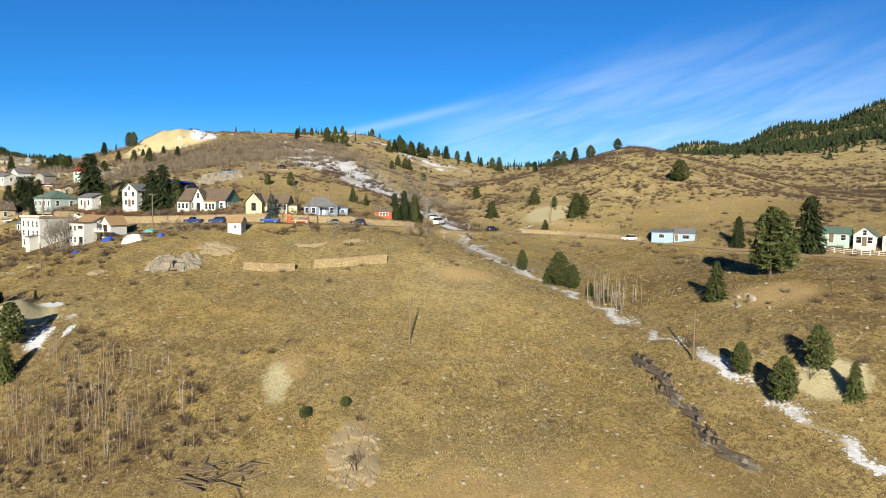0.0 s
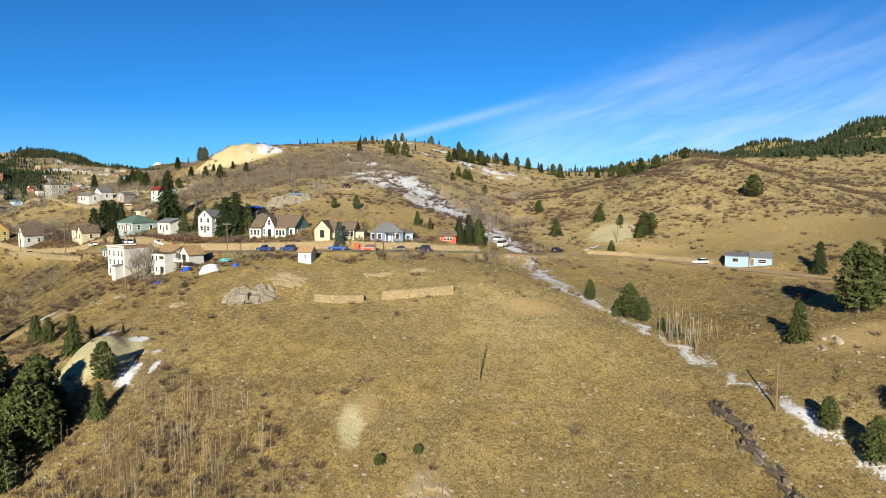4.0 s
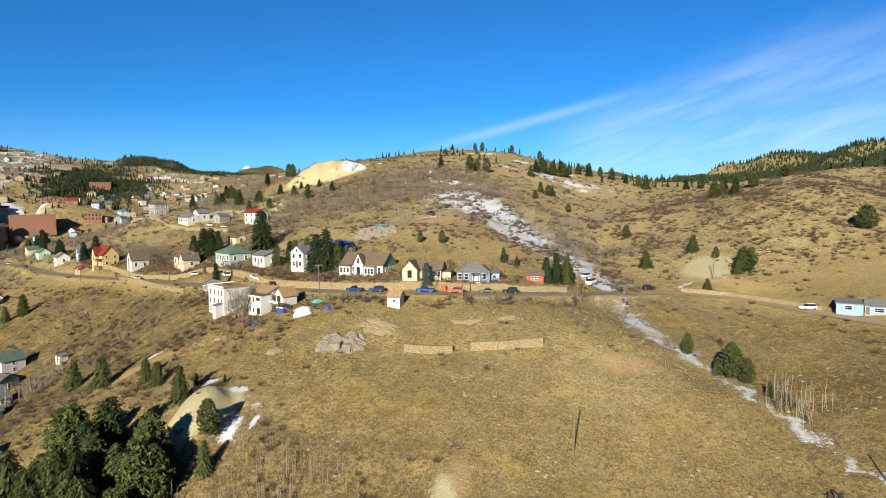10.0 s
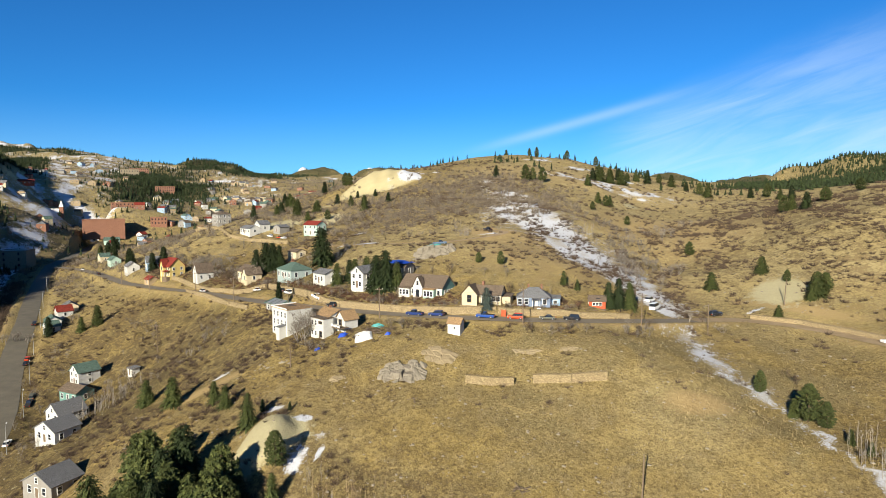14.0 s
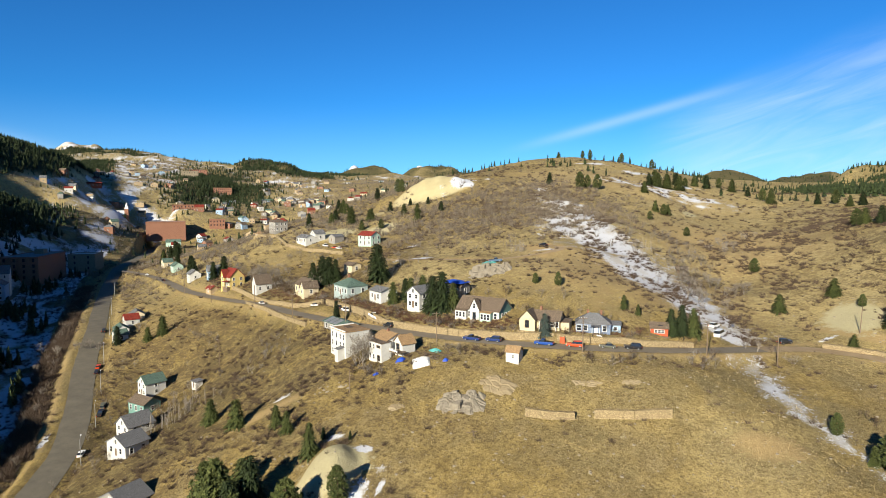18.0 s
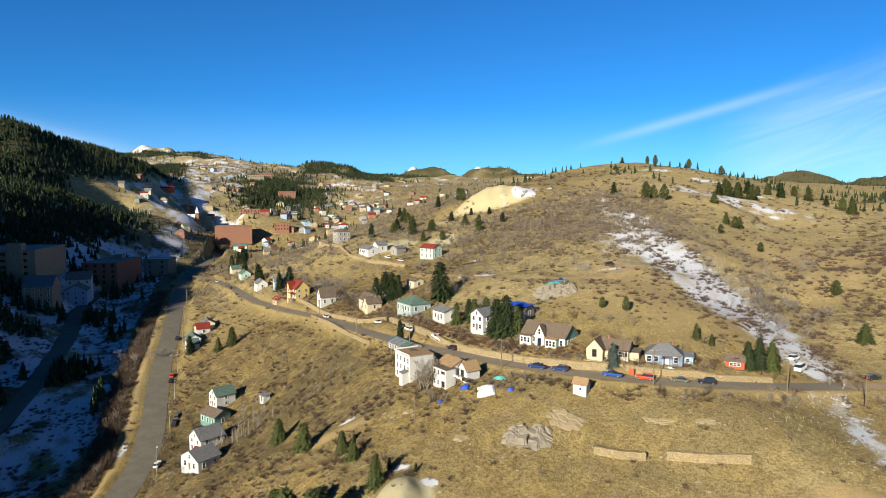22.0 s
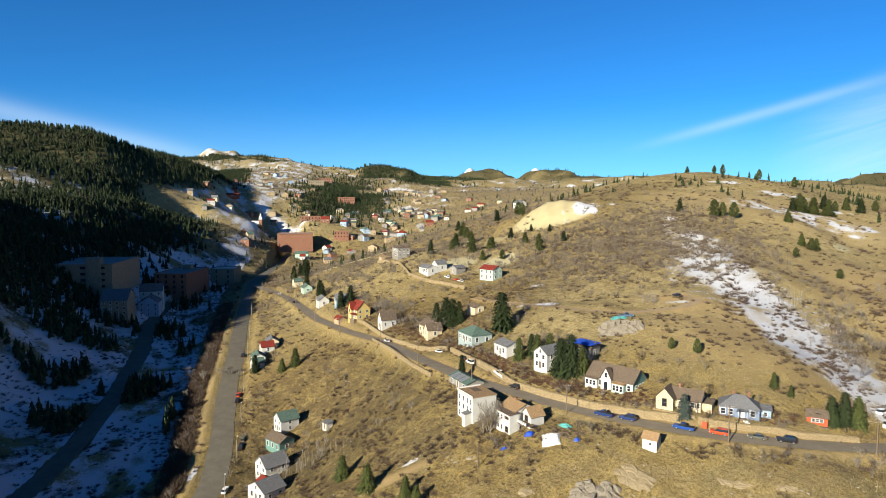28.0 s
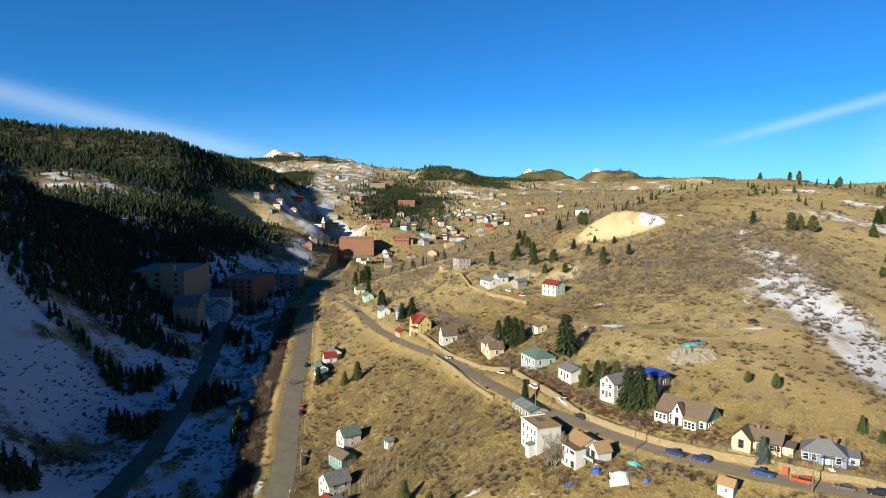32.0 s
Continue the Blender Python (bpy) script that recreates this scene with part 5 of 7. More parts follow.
# ---- houses above the street ----
def gothic_cottage():
    ob = thing("house", pose(-63, 170.5, -3.0, 0, 0, -13), "white and mint gothic cottage with steep front gable and brown roof", "house")
    wall_block(ob, 0, 0, 13.5, 7, 3.2, 2.9, "x", WHITE, ROOF_BROWN)
    wall_block(ob, -0.6, -3.6, 3.0, 1.6, 3.4, 2.7, "y", WHITE, ROOF_BROWN, over=0.25)
    wall_block(ob, -5.0, -3.9, 3.6, 1.5, 2.5, 0.5, "shed", WHITE, ROOF_BROWN, over=0.15)
    wall_block(ob, 3.2, -4.1, 3.4, 1.9, 2.6, 0.4, "shed", MINT, ROOF_TAN, over=0.2)
    part("wall", Geo().poly([(6.78, -3.5, -2.5), (6.78, 3.5, -2.5), (6.78, 3.5, 3.2), (6.78, 0, 6.0), (6.78, -3.5, 3.2)], [(0, 1, 2, 3, 4)]), TEAL, ob, label="teal painted gable end")
    door(ob, "f", 0, 0.1, (-0.6, -3.6, 3.0, 1.6), GLASS, 1.1, 2.3)
    window(ob, "f", 0, 4.2, (-0.6, -3.6, 3.0, 1.6), 0.7, 1.3)
    for u in (-1.0, 0.0, 1.0):
        window(ob, "f", u, 1.5, (3.2, -4.1, 3.4, 1.9), 0.7, 1.4)
    for u in (-1.1, 0.0, 1.1):
        window(ob, "f", u, 1.5, (-5.0, -3.9, 3.6, 1.5), 0.7, 1.3)
    for u in (-2.7, 5.6):
        window(ob, "f", u, 1.7, (0, 0, 13.5, 7), 0.8, 1.4)
    for u in (-2, 0, 2):
        window(ob, "r", u, 1.6, (0, 0, 13.6, 7), 0.8, 1.5)
    part("steps", Geo().box(-0.6, -5.0, 0.0, 1.6, 0.5, 0.5).box(-0.6, -5.5, -0.2, 1.6, 0.5, 0.5).box(-0.6, -6.0, -0.4, 1.6, 0.5, 0.5), ROCK, ob)


def gable_cottage():
    ob = thing("house", pose(-45.5, 163.5, -3.0, 0, 0, -3) @ Matrix.Scale(0.9, 4), "cream cottage with front gable wing and brown shingle roof", "house")
    wall_block(ob, 1.4, 0.8, 9.6, 5.5, 2.9, 2.2, "x", CREAM, ROOF_BROWN)
    wall_block(ob, -2.6, -1.6, 4.6, 5.4, 3.0, 2.5, "y", CREAM, ROOF_BROWN)
    window(ob, "f", 0, 1.7, (-2.6, -1.6, 4.6, 5.4), 1.1, 2.0, TIMBER)
    for u in (0.9, 2.7, 4.0):
        window(ob, "f", u, 1.6, (1.4, 0.8, 9.6, 5.5), 1.1, 1.3)
    door(ob, "f", -0.4, 0.1, (1.4, 0.8, 9.6, 5.5))
    part("porch_roof", Geo().box(3.0, -2.5, 2.75, 5.6, 1.4, 0.12), ROOF_BROWN, ob)
    for u in (0.6, 2.2, 3.8, 5.4):
        part("porch_post", Geo().box(0, 0, 1.35, 0.12, 0.12, 2.7), TRIM, ob, pose(u, -3.0, 0), key=("post", 2.7))
    part("plinth", Geo().box(0, -4.6, -0.9, 11, 0.5, 1.2), PALE_STONE, ob)
    chimney(ob, 0.2, 0.8, 4, 6.2)
    wall_block(ob, 7.4, 1.2, 2.6, 3.4, 2.2, 0.5, "shed", CREAM, ROOF_BROWN)


def hipped_house():
    ob = thing("house", pose(-32.3, 167, -3.6, 0, 0, 8) @ Matrix.Scale(0.78, 4), "blue-grey house with hipped slate roof and two chimneys", "house")
    wall_block(ob, 0, 0, 11, 8, 3.3, 2.9, "hip", BLUE, ROOF_GREY)
    b = (0, 0, 11, 8)
    for u in (-4.5, -2.4, 3.6):
        window(ob, "f", u, 1.75, b, 1.2, 1.7)
    for u in (-2, 1.5):
        window(ob, "l", u, 1.75, b)
        window(ob, "r", u, 1.75, b)
    door(ob, "f", 0.9, 0.2, b, TRIM)
    porch(ob, 0.9, -4, 2.6, 1.5, 2.3, ROOF_GREY, 2)
    part("steps", Geo().box(1.8, -5.8, -0.2, 1.3, 0.5, 0.4).box(2.2, -6.3, -0.5, 1.3, 0.5, 0.4), TRIM, ob)
    chimney(ob, -1.8, 0.8, 4.2, 7.0)
    chimney(ob, 2.6, 0.8, 4.2, 7.0)
    wall_block(ob, 7.2, 0.4, 3.2, 3.6, 2.5, 0.7, "shed", SKYBLUE, ROOF_GREY)
    window(ob, "f", 0, 1.4, (7.2, 0.4, 3.2, 3.6), 1.0, 1.0)


def red_cabin():
    ob = thing("cabin", pose(-16.3, 172.2, -4.4, 0, 0, 6) @ Matrix.Scale(0.82, 4), "small red cabin with brown roof and white windows", "house")
    wall_block(ob, 0, 0, 5.2, 4, 2.5, 1.5, "x", RED, ROOF_BROWN)
    for u in (-1.0, 0, 1.0):
        window(ob, "f", u, 1.45, (0, 0, 5.2, 4), 0.8, 0.9)
    window(ob, "l", 0, 1.5, (0, 0, 5.2, 4), 0.7, 1.0)
    part("deck", Geo().box(0, -2.6, -0.2, 5.6, 1.2, 0.3).box(0, -2.4, -1.2, 5.2, 0.8, 1.8), TIMBER, ob)
    part("skylight", Geo().box(0.3, -1.0, 3.2, 1.4, 0.9, 0.2), GLASS, ob)


def white_pair():
    ob = thing("house", pose(-95.5, 151.5, -11.6, 0, 0, -32), "tall white three-storey house with patched flat roof below the street", "house")
    wall_block(ob, 0, 0, 8.6, 7.2, 7.0, 0, "flat", WHITE, ROOF_TAN, over=0.2)
    b = (0, 0, 8.6, 7.2)
    for s in range(3):
        for u in (-3.0, -0.8, 1.4, 3.3):
            if (s, u) != (0, 3.3):
                window(ob, "f", u, 1.2 + 2.2 * s, b, 0.75, 1.3)
        for u in (-2, 1.2):
            window(ob, "l", u, 1.2 + 2.2 * s, b, 0.8, 1.2)
    wall_block(ob, 2.8, -4.6, 1.8, 2.0, 2.6, 0.4, "shed", WHITE, ROOF_GREY, over=0.15)
    part("roof_patch", Geo().box(-1.5, 0.5, 7.26, 3.0, 2.2, 0.06), ROOF_BROWN, ob)
    part("parapet", Geo().box(0, -3.75, 7.35, 9.0, 0.2, 0.3).box(-4.5, 0, 7.35, 0.2, 7.4, 0.3), TRIM, ob)
    ob = thing("house", pose(-81, 147.0, -11.0, 0, 0, -30) @ Matrix.Scale(0.87, 4), "white two-storey house with tan roof and raised deck", "house")
    wall_block(ob, -1.6, 1.0, 7.6, 8.5, 6.4, 1.9, "x", WHITE, ROOF_TAN)
    wall_block(ob, 0.2, -3.8, 6.8, 3.4, 6.3, 0.25, "shed", WHITE, ROOF_BROWN, over=0.2)
    b = (0.2, -3.8, 6.8, 3.4)
    window(ob, "f", 1.9, 5.3, b, 1.7, 0.6, TIMBER)
    window(ob, "f", 2.0, 2.0, b, 1.3, 1.5, TIMBER)
    for u, z in ((-2.4, 5.0), (-0.5, 5.0), (-2.4, 2.0), (-0.6, 2.0)):
        window(ob, "f", u, z, b, 0.8, 1.3)
    for u, z in ((0.5, 5.0), (-0.8, 2.0)):
        window(ob, "l", u, z, b, 0.8, 1.2)
    wall_block(ob, 4.2, 2.2, 4.4, 4.6, 6.0, 2.2, "y", WHITE, ROOF_TAN)
    part("deck", Geo().box(5.4, -1.2, 3.9, 4.6, 3.2, 0.2), TIMBER, ob)
    for u in (3.3, 5.4, 7.5):
        part("deck_post", Geo().box(0, 0, 1.2, 0.16, 0.16, 5.4), TIMBER, ob, pose(u, -2.6, 0), key="deck_post")
        part("baluster", Geo().box(0, 0, 4.5, 0.1, 0.1, 1.1), TRIM, ob, pose(u, -2.75, 0), key="baluster")
    part("deck_rail", Geo().box(5.4, -2.75, 4.95, 4.6, 0.1, 0.1).box(5.4, -2.75, 4.45, 4.6, 0.06, 0.5), TRIM, ob)
    window(ob, "f", 0, 5.0, (4.2, 2.2, 4.4, 4.6), 1.4, 1.6, TIMBER)
    chimney(ob, -2.5, 1.0, 6, 9.0)


gothic_cottage()
gable_cottage()
hipped_house()
red_cabin()
white_pair()
house(-8.5, 180.5, 5, 3.4, 3.4, 2.6, 1.3, TAN, ROOF_BROWN, "small orange-brown timber shed above the road", "x", 1, side=1, name="shed")
ob = house(-107.5, 167, -32, 11, 6, 2.5, 1.0, GREY, ROOF_GREEN, "low green-grey house with metal roof beside the street", "x", 3, side=1, lift=-1.6)
for i in range(3):
    part("roof_panel", Geo().poly([(-4.6 + 2.6 * i, -3.2, 2.68), (-2.4 + 2.6 * i, -3.2, 2.68), (-2.4 + 2.6 * i, -0.3, 3.64), (-4.6 + 2.6 * i, -0.3, 3.64), (-4.6 + 2.6 * i, -3.2, 2.62), (-2.4 + 2.6 * i, -3.2, 2.62), (-2.4 + 2.6 * i, -0.3, 3.58), (-4.6 + 2.6 * i, -0.3, 3.58)], [(0, 1, 2, 3), (4, 7, 6, 5), (0, 4, 5, 1), (1, 5, 6, 2), (2, 6, 7, 3), (3, 7, 4, 0)]), STEEL, ob, label="pale metal roof panel")
house(-85.5, 178.5, -20, 5.2, 8, 4.6, 1.9, WHITE, ROOF_GREY, "white two-storey house with porch behind dark spruces", "y", 2, 2, 2)
house(-77, 185.5, -15, 7, 5, 2.8, 1.6, GREY, ROOF_BROWN, "grey outbuilding under a bright blue tarpaulin", "x", 2, side=1)
house(-104, 188.5, -32, 7.5, 6, 3.2, 1.2, WHITE, ROOF_GREY, "white bungalow with dark porch roof above the street", "x", 2, side=1)
house(-122.5, 199.5, -33, 10.5, 8, 3.4, 2.3, SAGE, ROOF_GREEN, "pale sage house with hipped green-grey roof", "hip", 4, side=2, stack=1)
house(-152, 216, -35, 9, 6.5, 3.4, 2.2, CREAM, ROOF_BROWN, "cream house with brown gabled roof over the stone wall", "x", 3, side=1)
house(-149, 213, -35, 4.2, 6, 3.2, 2.4, CREAM, ROOF_BROWN, "cream gabled wing of a roadside house", "y", 1, side=1, door_at=None)
house(-183.5, 228.5, -30, 4.6, 7, 3.8, 3.6, WHITE, ROOF_BROWN, "narrow white house with very steep gable", "y", 1, side=2)
ob = house(-208.5, 240, -26, 8.5, 7, 4.9, 3.6, YELLOW, ROOF_RED, "bright yellow house with steep red roof", "x", 4, 2, 2)
wall_block(ob, -1.2, -3.6, 3.4, 2.4, 5.0, 3.2, "y", YELLOW, ROOF_RED)
window(ob, "f", 0, 4.0, (-1.2, -3.6, 3.4, 2.4), 1.0, 1.6)
porch(ob, 1.8, -3.5, 5.0, 1.8, 2.5, ROOF_RED, 4)
house(-222, 241, -26, 5.5, 4, 2.0, 1.4, TAN, ROOF_RED, "low shed with red roof beside the yellow house", "x", 1, side=0, name="shed")
house(-239, 262, -40, 5.5, 7, 3.5, 2.8, SKYBLUE, ROOF_GREY, "pale blue gabled house among bare trees", "y", 2, side=1)
house(-262, 272, -36, 8, 6, 3.2, 2.2, WHITE, ROOF_GREY, "white house by the bend in the street", "x", 3, side=1)
house(-313, 312, -34, 8.5, 6, 3.2, 2.2, MINT, ROOF_GREEN, "mint house with green roof", "x", 3, side=1)
house(-340, 331, -34, 9, 6, 3.4, 2.2, CREAM, ROOF_GREEN, "cream house with green roof at the end of the street", "y", 3, side=1)
house(-139, 230, -28, 6, 4.5, 2.8, 1.0, CREAM, ROOF_BROWN, "small cream house on the slope beside tall spruces", "x", 1, side=1)

# ---- houses on the upper lane ----
house(-162, 288, -18, 9.5, 6.5, 5.0, 1.9, MINT, ROOF_RED, "pale green two-storey house with red roof on the upper lane", "x", 3, 2, 2)
house(-206, 297, -30, 11, 6, 3.0, 1.5, WHITE, ROOF_GREY, "long white house on the upper lane", "x", 4, side=1)
house(-201, 301, -30, 6, 6, 3.6, 2.0, WHITE, ROOF_GREY, "white gabled house behind a longer one", "y", 2, side=1)
house(-188, 299, -25, 6, 6, 2.8, 1.2, GREY, ROOF_GREY, "grey garage on the upper lane", "y", 1, side=0, name="garage")
house(-251, 334, -35, 11, 8, 6.2, 1.6, GREY, ROOF_BROWN, "square grey-brown two-storey house on a terrace", "hip", 4, 2, 3)
house(-278, 352, -35, 7, 6, 2.4, 1.0, TAN, ROOF_TAN, "low tan outbuilding on the terrace", "x", 1, side=0)

# ---- below the street, and to the east ----
ob = thing("shed", pose(-47.2, 144.0, ground(-47.2, 144.0) - 0.1, 0, 0, -4) @ Matrix.Scale(0.9, 4), "small white shed with tan shingle roof at the street's edge", "shed")
wall_block(ob, 0, 0, 3.5, 3.2, 2.7, 1.25, "x", WHITE, ROOF_TAN, low=-1.2, over=0.3)
window(ob, "f", 0.2, 1.5, (0, 0, 3.5, 3.2), 0.5, 0.7)
ob = thing("house", pose(61.0, 166.5, -9.3, 0, 0, -24) @ Matrix.Scale(0.88, 4), "low pale blue house with grey metal roof", "house")
wall_block(ob, -3.0, 0, 6.2, 5, 2.6, 0.7, "shed", SKYBLUE, ROOF_GREY)
wall_block(ob, 3.2, 0.2, 5.6, 5.2, 2.5, 1.3, "x", SKYBLUE, ROOF_GREY)
window(ob, "f", -0.3, 1.5, (-3.0, 0, 6.2, 5), 1.6, 1.0)
window(ob, "f", 0.4, 1.4, (3.2, 0.2, 5.6, 5.2), 2.0, 1.0)
door(ob, "f", -2.2, 0.1, (3.2, 0.2, 5.6, 5.2))
house(91, 147, -38, 7, 5, 2.3, 1.3, MINT, ROOF_GREEN, "mint house with green roof behind a white fence", "x", 3, side=1)
house(96, 143, -38, 4.2, 5.5, 2.6, 1.7, WHITE, ROOF_GREEN, "white gabled house behind a white fence", "y", 2, side=1)
house(101, 140, -38, 5, 5, 2.5, 1.6, WHITE, ROOF_GREY, "white house with grey roof by the road", "y", 2, side=1)
house(-12, 257, 10, 3.6, 3.0, 2.0, 1.0, TIMBER, ROOF_BROWN, "weathered brown shack among bare trees in the draw", "x", 1, side=0, name="shack")

# ---- houses along the gulch road ----
house(-250, 222, -38, 7.5, 6, 3.0, 1.8, CREAM, ROOF_GREY, "cream house with dark roof near the gulch road", "x", 2, side=1)
house(-246, 215, -30, 5.5, 6, 3.0, 2.2, WHITE, ROOF_RED, "white house with bright red roof near the gulch road", "y", 2, side=1)
house(-241, 205, -35, 8, 5.5, 3.0, 1.8, WHITE, ROOF_GREEN, "white house with green roof near the gulch road", "x", 2, side=1)
house(-236, 200, -25, 5, 5, 2.8, 2.0, WHITE, ROOF_GREEN, "white gabled house with green roof", "y", 2, side=1)
house(-182, 165, -18, 6, 7, 4.2, 2.4, WHITE, ROOF_GREEN, "white two-storey house with dark green roof", "y", 2, 2, 1)
house(-176, 156, -10, 8.5, 6, 3.2, 1.7, TEAL, ROOF_BROWN, "green painted house with brown roof", "x", 3, side=1, door_at=None)
house(-165.5, 142.5, -14, 7, 8, 4.4, 2.8, WHITE, ROOF_GREY, "white gabled house with worn grey roof below the slope", "y", 2, 2, 2)
house(-150, 126, -8, 8, 7, 3.2, 2.2, WHITE, ROOF_GREY, "white house with grey shingle roof at the slope foot", "y", 2, side=2)
house(-122, 100, -5, 8.5, 7, 3.0, 2.3, GREY, ROOF_GREY, "grey house with steep dark roof on the slope", "y", 2, side=2)
house(-158, 133, -12, 4, 3.5, 2.0, 1.0, CREAM, ROOF_RED, "small shed with red roof between houses", "x", 1, side=0, name="shed")
house(-161.5, 164.5, -20, 3, 2.4, 2.2, 0.3, WHITE, ROOF_GREY, "small white shed alone on the grass", "shed", 0, side=0, name="shed", door_at=0.0)

# ---- vehicles ----
for x, y, t, k, c, l in ((-61, 153.9, 170, "pickup", "navy", "blue pickup truck parked by the stone wall"), (-55.2, 153.9, 175, "suv", "navy", "dark blue estate car parked by the stone wall"), (-42.3, 153.9, 178, "pickup", "blue", "bright blue pickup truck on the street"),
                         (-35, 155.2, 187, "suv", "red", "orange-red hatchback parked on the street"), (-27.4, 157.4, 192, "sedan", "olive", "dull olive sedan parked on the street"), (-21.7, 158.9, 194, "suv", "black", "black boxy off-road car on the street"),
                         (15, 191, 40, "suv", "black", "black car parked at the road junction"), (-1.4, 184, 70, "van", "white", "white van at the junction"), (-2.6, 190, 65, "suv", "white", "white car beside snow at the junction"),
                         (50.5, 171, 200, "suv", "white", "white off-road car outside the blue house"), (-62, 242, 150, "sedan", "black", "black car parked on the hill track"), (-72, 211.5, 15, "pickup", "steel", "dark pickup on a teal tarpaulin above rocks"),
                         (-172, 213, 145, "sedan", "white", "white sedan on the street"), (-134, 193.5, 145, "sedan", "white", "white sedan parked by the wall"), (-114, 181, 145, "suv", "white", "white car parked by the wall"), (-118.5, 184.5, 145, "suv", "black", "dark car parked by the wall"),
                         (-99, 172.3, 148, "pickup", "white", "white pickup parked by the wall"), (-91, 166.4, 150, "suv", "black", "dark car in the shade of the wall"), (-225.5, 180, 130, "sedan", "red", "red car parked on the gulch road"), (-221.5, 176, 130, "sedan", "black", "black car parked on the gulch road"),
                         (-193.5, 155, 128, "suv", "olive", "grey car parked on the gulch road"), (-190, 150.8, 128, "pickup", "black", "black pickup parked on the gulch road"), (-172.5, 129.5, 125, "sedan", "white", "white car parked on the gulch road"), (-262, 214, 132, "pickup", "black", "dark pickup on the gulch road"),
                         (-190, 291, 150, "suv", "white", "white car outside the upper lane houses"), (-181, 285.5, 155, "sedan", "red", "red car on the upper lane"), (-177, 283, 155, "sedan", "white", "white sedan on the upper lane"), (-301, 288.2, 147, "suv", "black", "dark car by the far houses"), (-342, 315.6, 147, "sedan", "white", "white car by the far houses")):
    vehicle(x, y, t, k, c, l)

# ---- poles, lamps and walls ----
for x, y, h, arm, lean in ((-5.2, 100, 7.6, False, 1.5), (36.2, 89.3, 7.0, False, 0), (-82.8, 129, 5.5, False, 0), (-162, 176, 9.5, True, 0), (-135.7, 182.5, 8.5, True, 0), (-171, 207.5, 8.5, True, 0), (-70, 151.8, 8.0, True, 0), (-32.5, 151.6, 8.5, True, 0), (-104, 164, 8.5, True, 0), (-5, 163, 8.0, True, 0), (11, 171, 8.0, True, 0),
                           (34, 200, 7.5, False, 3), (-205, 221, 8, True, 0), (-240, 242, 8, True, 0), (-283, 271.5, 8, True, 0)):
    utility_pole(x, y, h, arm=arm, lean=lean, turn=20, label="leaning bare timber pole" if lean else "weathered timber utility pole" + (" with crossarm" if arm else " with no wires"))
for x, y in ((-170, 128), (-187, 147), (-207, 166), (-230, 187), (-258, 214), (-290, 243), (-330, 280)):
    street_lamp(x + 3, y - 3, 135)
stone_wall([(-128, 192), (-106, 176.2), (-90.5, 166.8), (-79, 161.6), (-66, 158.0), (-52, 157.2), (-44, 157.6)], 1.9, 0.7, "buff dry-stone retaining wall along the street", seed=1)
stone_wall([(-40, 158.4), (-30, 160.6), (-20, 163.6), (-8, 170)], 1.4, 0.8, "low rubble retaining wall along the street", seed=2)
stone_wall([(-205, 235), (-176, 218), (-150, 203.5), (-131, 194.5)], 1.6, 0.7, "stone retaining wall below the cream houses", seed=3)
stone_wall([(-180, 213.5), (-160, 199.5), (-140, 184.5), (-125, 174.5)], 1.0, 0.6, "crumbling buff wall under the street's outer edge", seed=4)
stone_wall([(-40.2, 126.7), (-35.0, 127.5), (-30.4, 128.8)], 1.5, 0.9, "short dry-stone terrace wall on the open slope", seed=5)
stone_wall([(-26.6, 129.9), (-18.9, 130.6), (-11.9, 132.5)], 1.6, 0.9, "long dry-stone terrace wall on the open slope", seed=6)
stone_wall([(-270, 334), (-240, 318), (-216, 293), (-196, 283.5), (-168, 272)], 1.6, 0.7, "buff retaining wall under the upper lane", seed=7)
stone_wall([(24, 192), (36, 188.5), (45, 180), (54, 170.5)], 1.2, 1.6, "rubble bank between two dirt roads", seed=8)

# ---- single trees ----
SLOPE, STREETSIDE, HILLTOP = "on the open slope", "above the street", "on the far hill"
for x, y, h, k, wide in ((58.6, 112, 12, "pine", 1.2), (61, 114, 11, "pine", 1.2), (84.1, 144.5, 13, "spruce", 1.15), (72.2, 154.1, 7.5, "spruce", 0.9), (-17.7, 80.1, 1.5, "pine", 2.1), (-12.9, 82.6, 1.4, "pine", 2.0), (46.5, 106.6, 6.5, "fir", 1.0), (40.3, 83.5, 4.6, "pine", 1.1), (42.8, 77.4, 6.0, "pine", 1.1), (49.2, 81, 6.0, "pine", 1.1), (50.5, 75.5, 4.6, "fir", 0.9),
                         (17.6, 139, 4.6, "pine", 1.1), (24, 129.5, 7.0, "pine", 1.35), (26.5, 127.5, 5.0, "pine", 1.2), (22, 131, 3.6, "fir", 1.1), (29, 122.5, 2.6, "fir", 1.0), (31, 119, 2.2, "fir", 1.0),
                         (-66.2, 95.5, 6.6, "pine", 1.1), (-63.5, 90, 5.5, "fir", 0.9), (-79.5, 107, 7.0, "fir", 0.9), (-80, 113, 2.5, "spruce", 1.0), (-73, 112, 1.8, "spruce", 1.0), (-92, 117, 5, "fir", 1.1), (-97, 120, 5, "fir", 1.1), (-110, 122, 7, "fir", 1.2), (-125, 130, 6.5, "fir", 1.2)):
    tree(k, x, y, h, wide, where=SLOPE)
_r = random.Random(9)
for i in range(46):
    a = _r.random()
    x, y = -70 - 27 * a + _r.uniform(-6, 6), 84 + 6 * a + _r.uniform(-9, 8)
    if not (-79 < x < -60 and y > 89):
        tree(_r.choice(("spruce", "fir", "fir", "pine")), x, y, _r.uniform(7.0, 12.0), 1.15, "pines in the draw", "in the draw below the spoil heap")
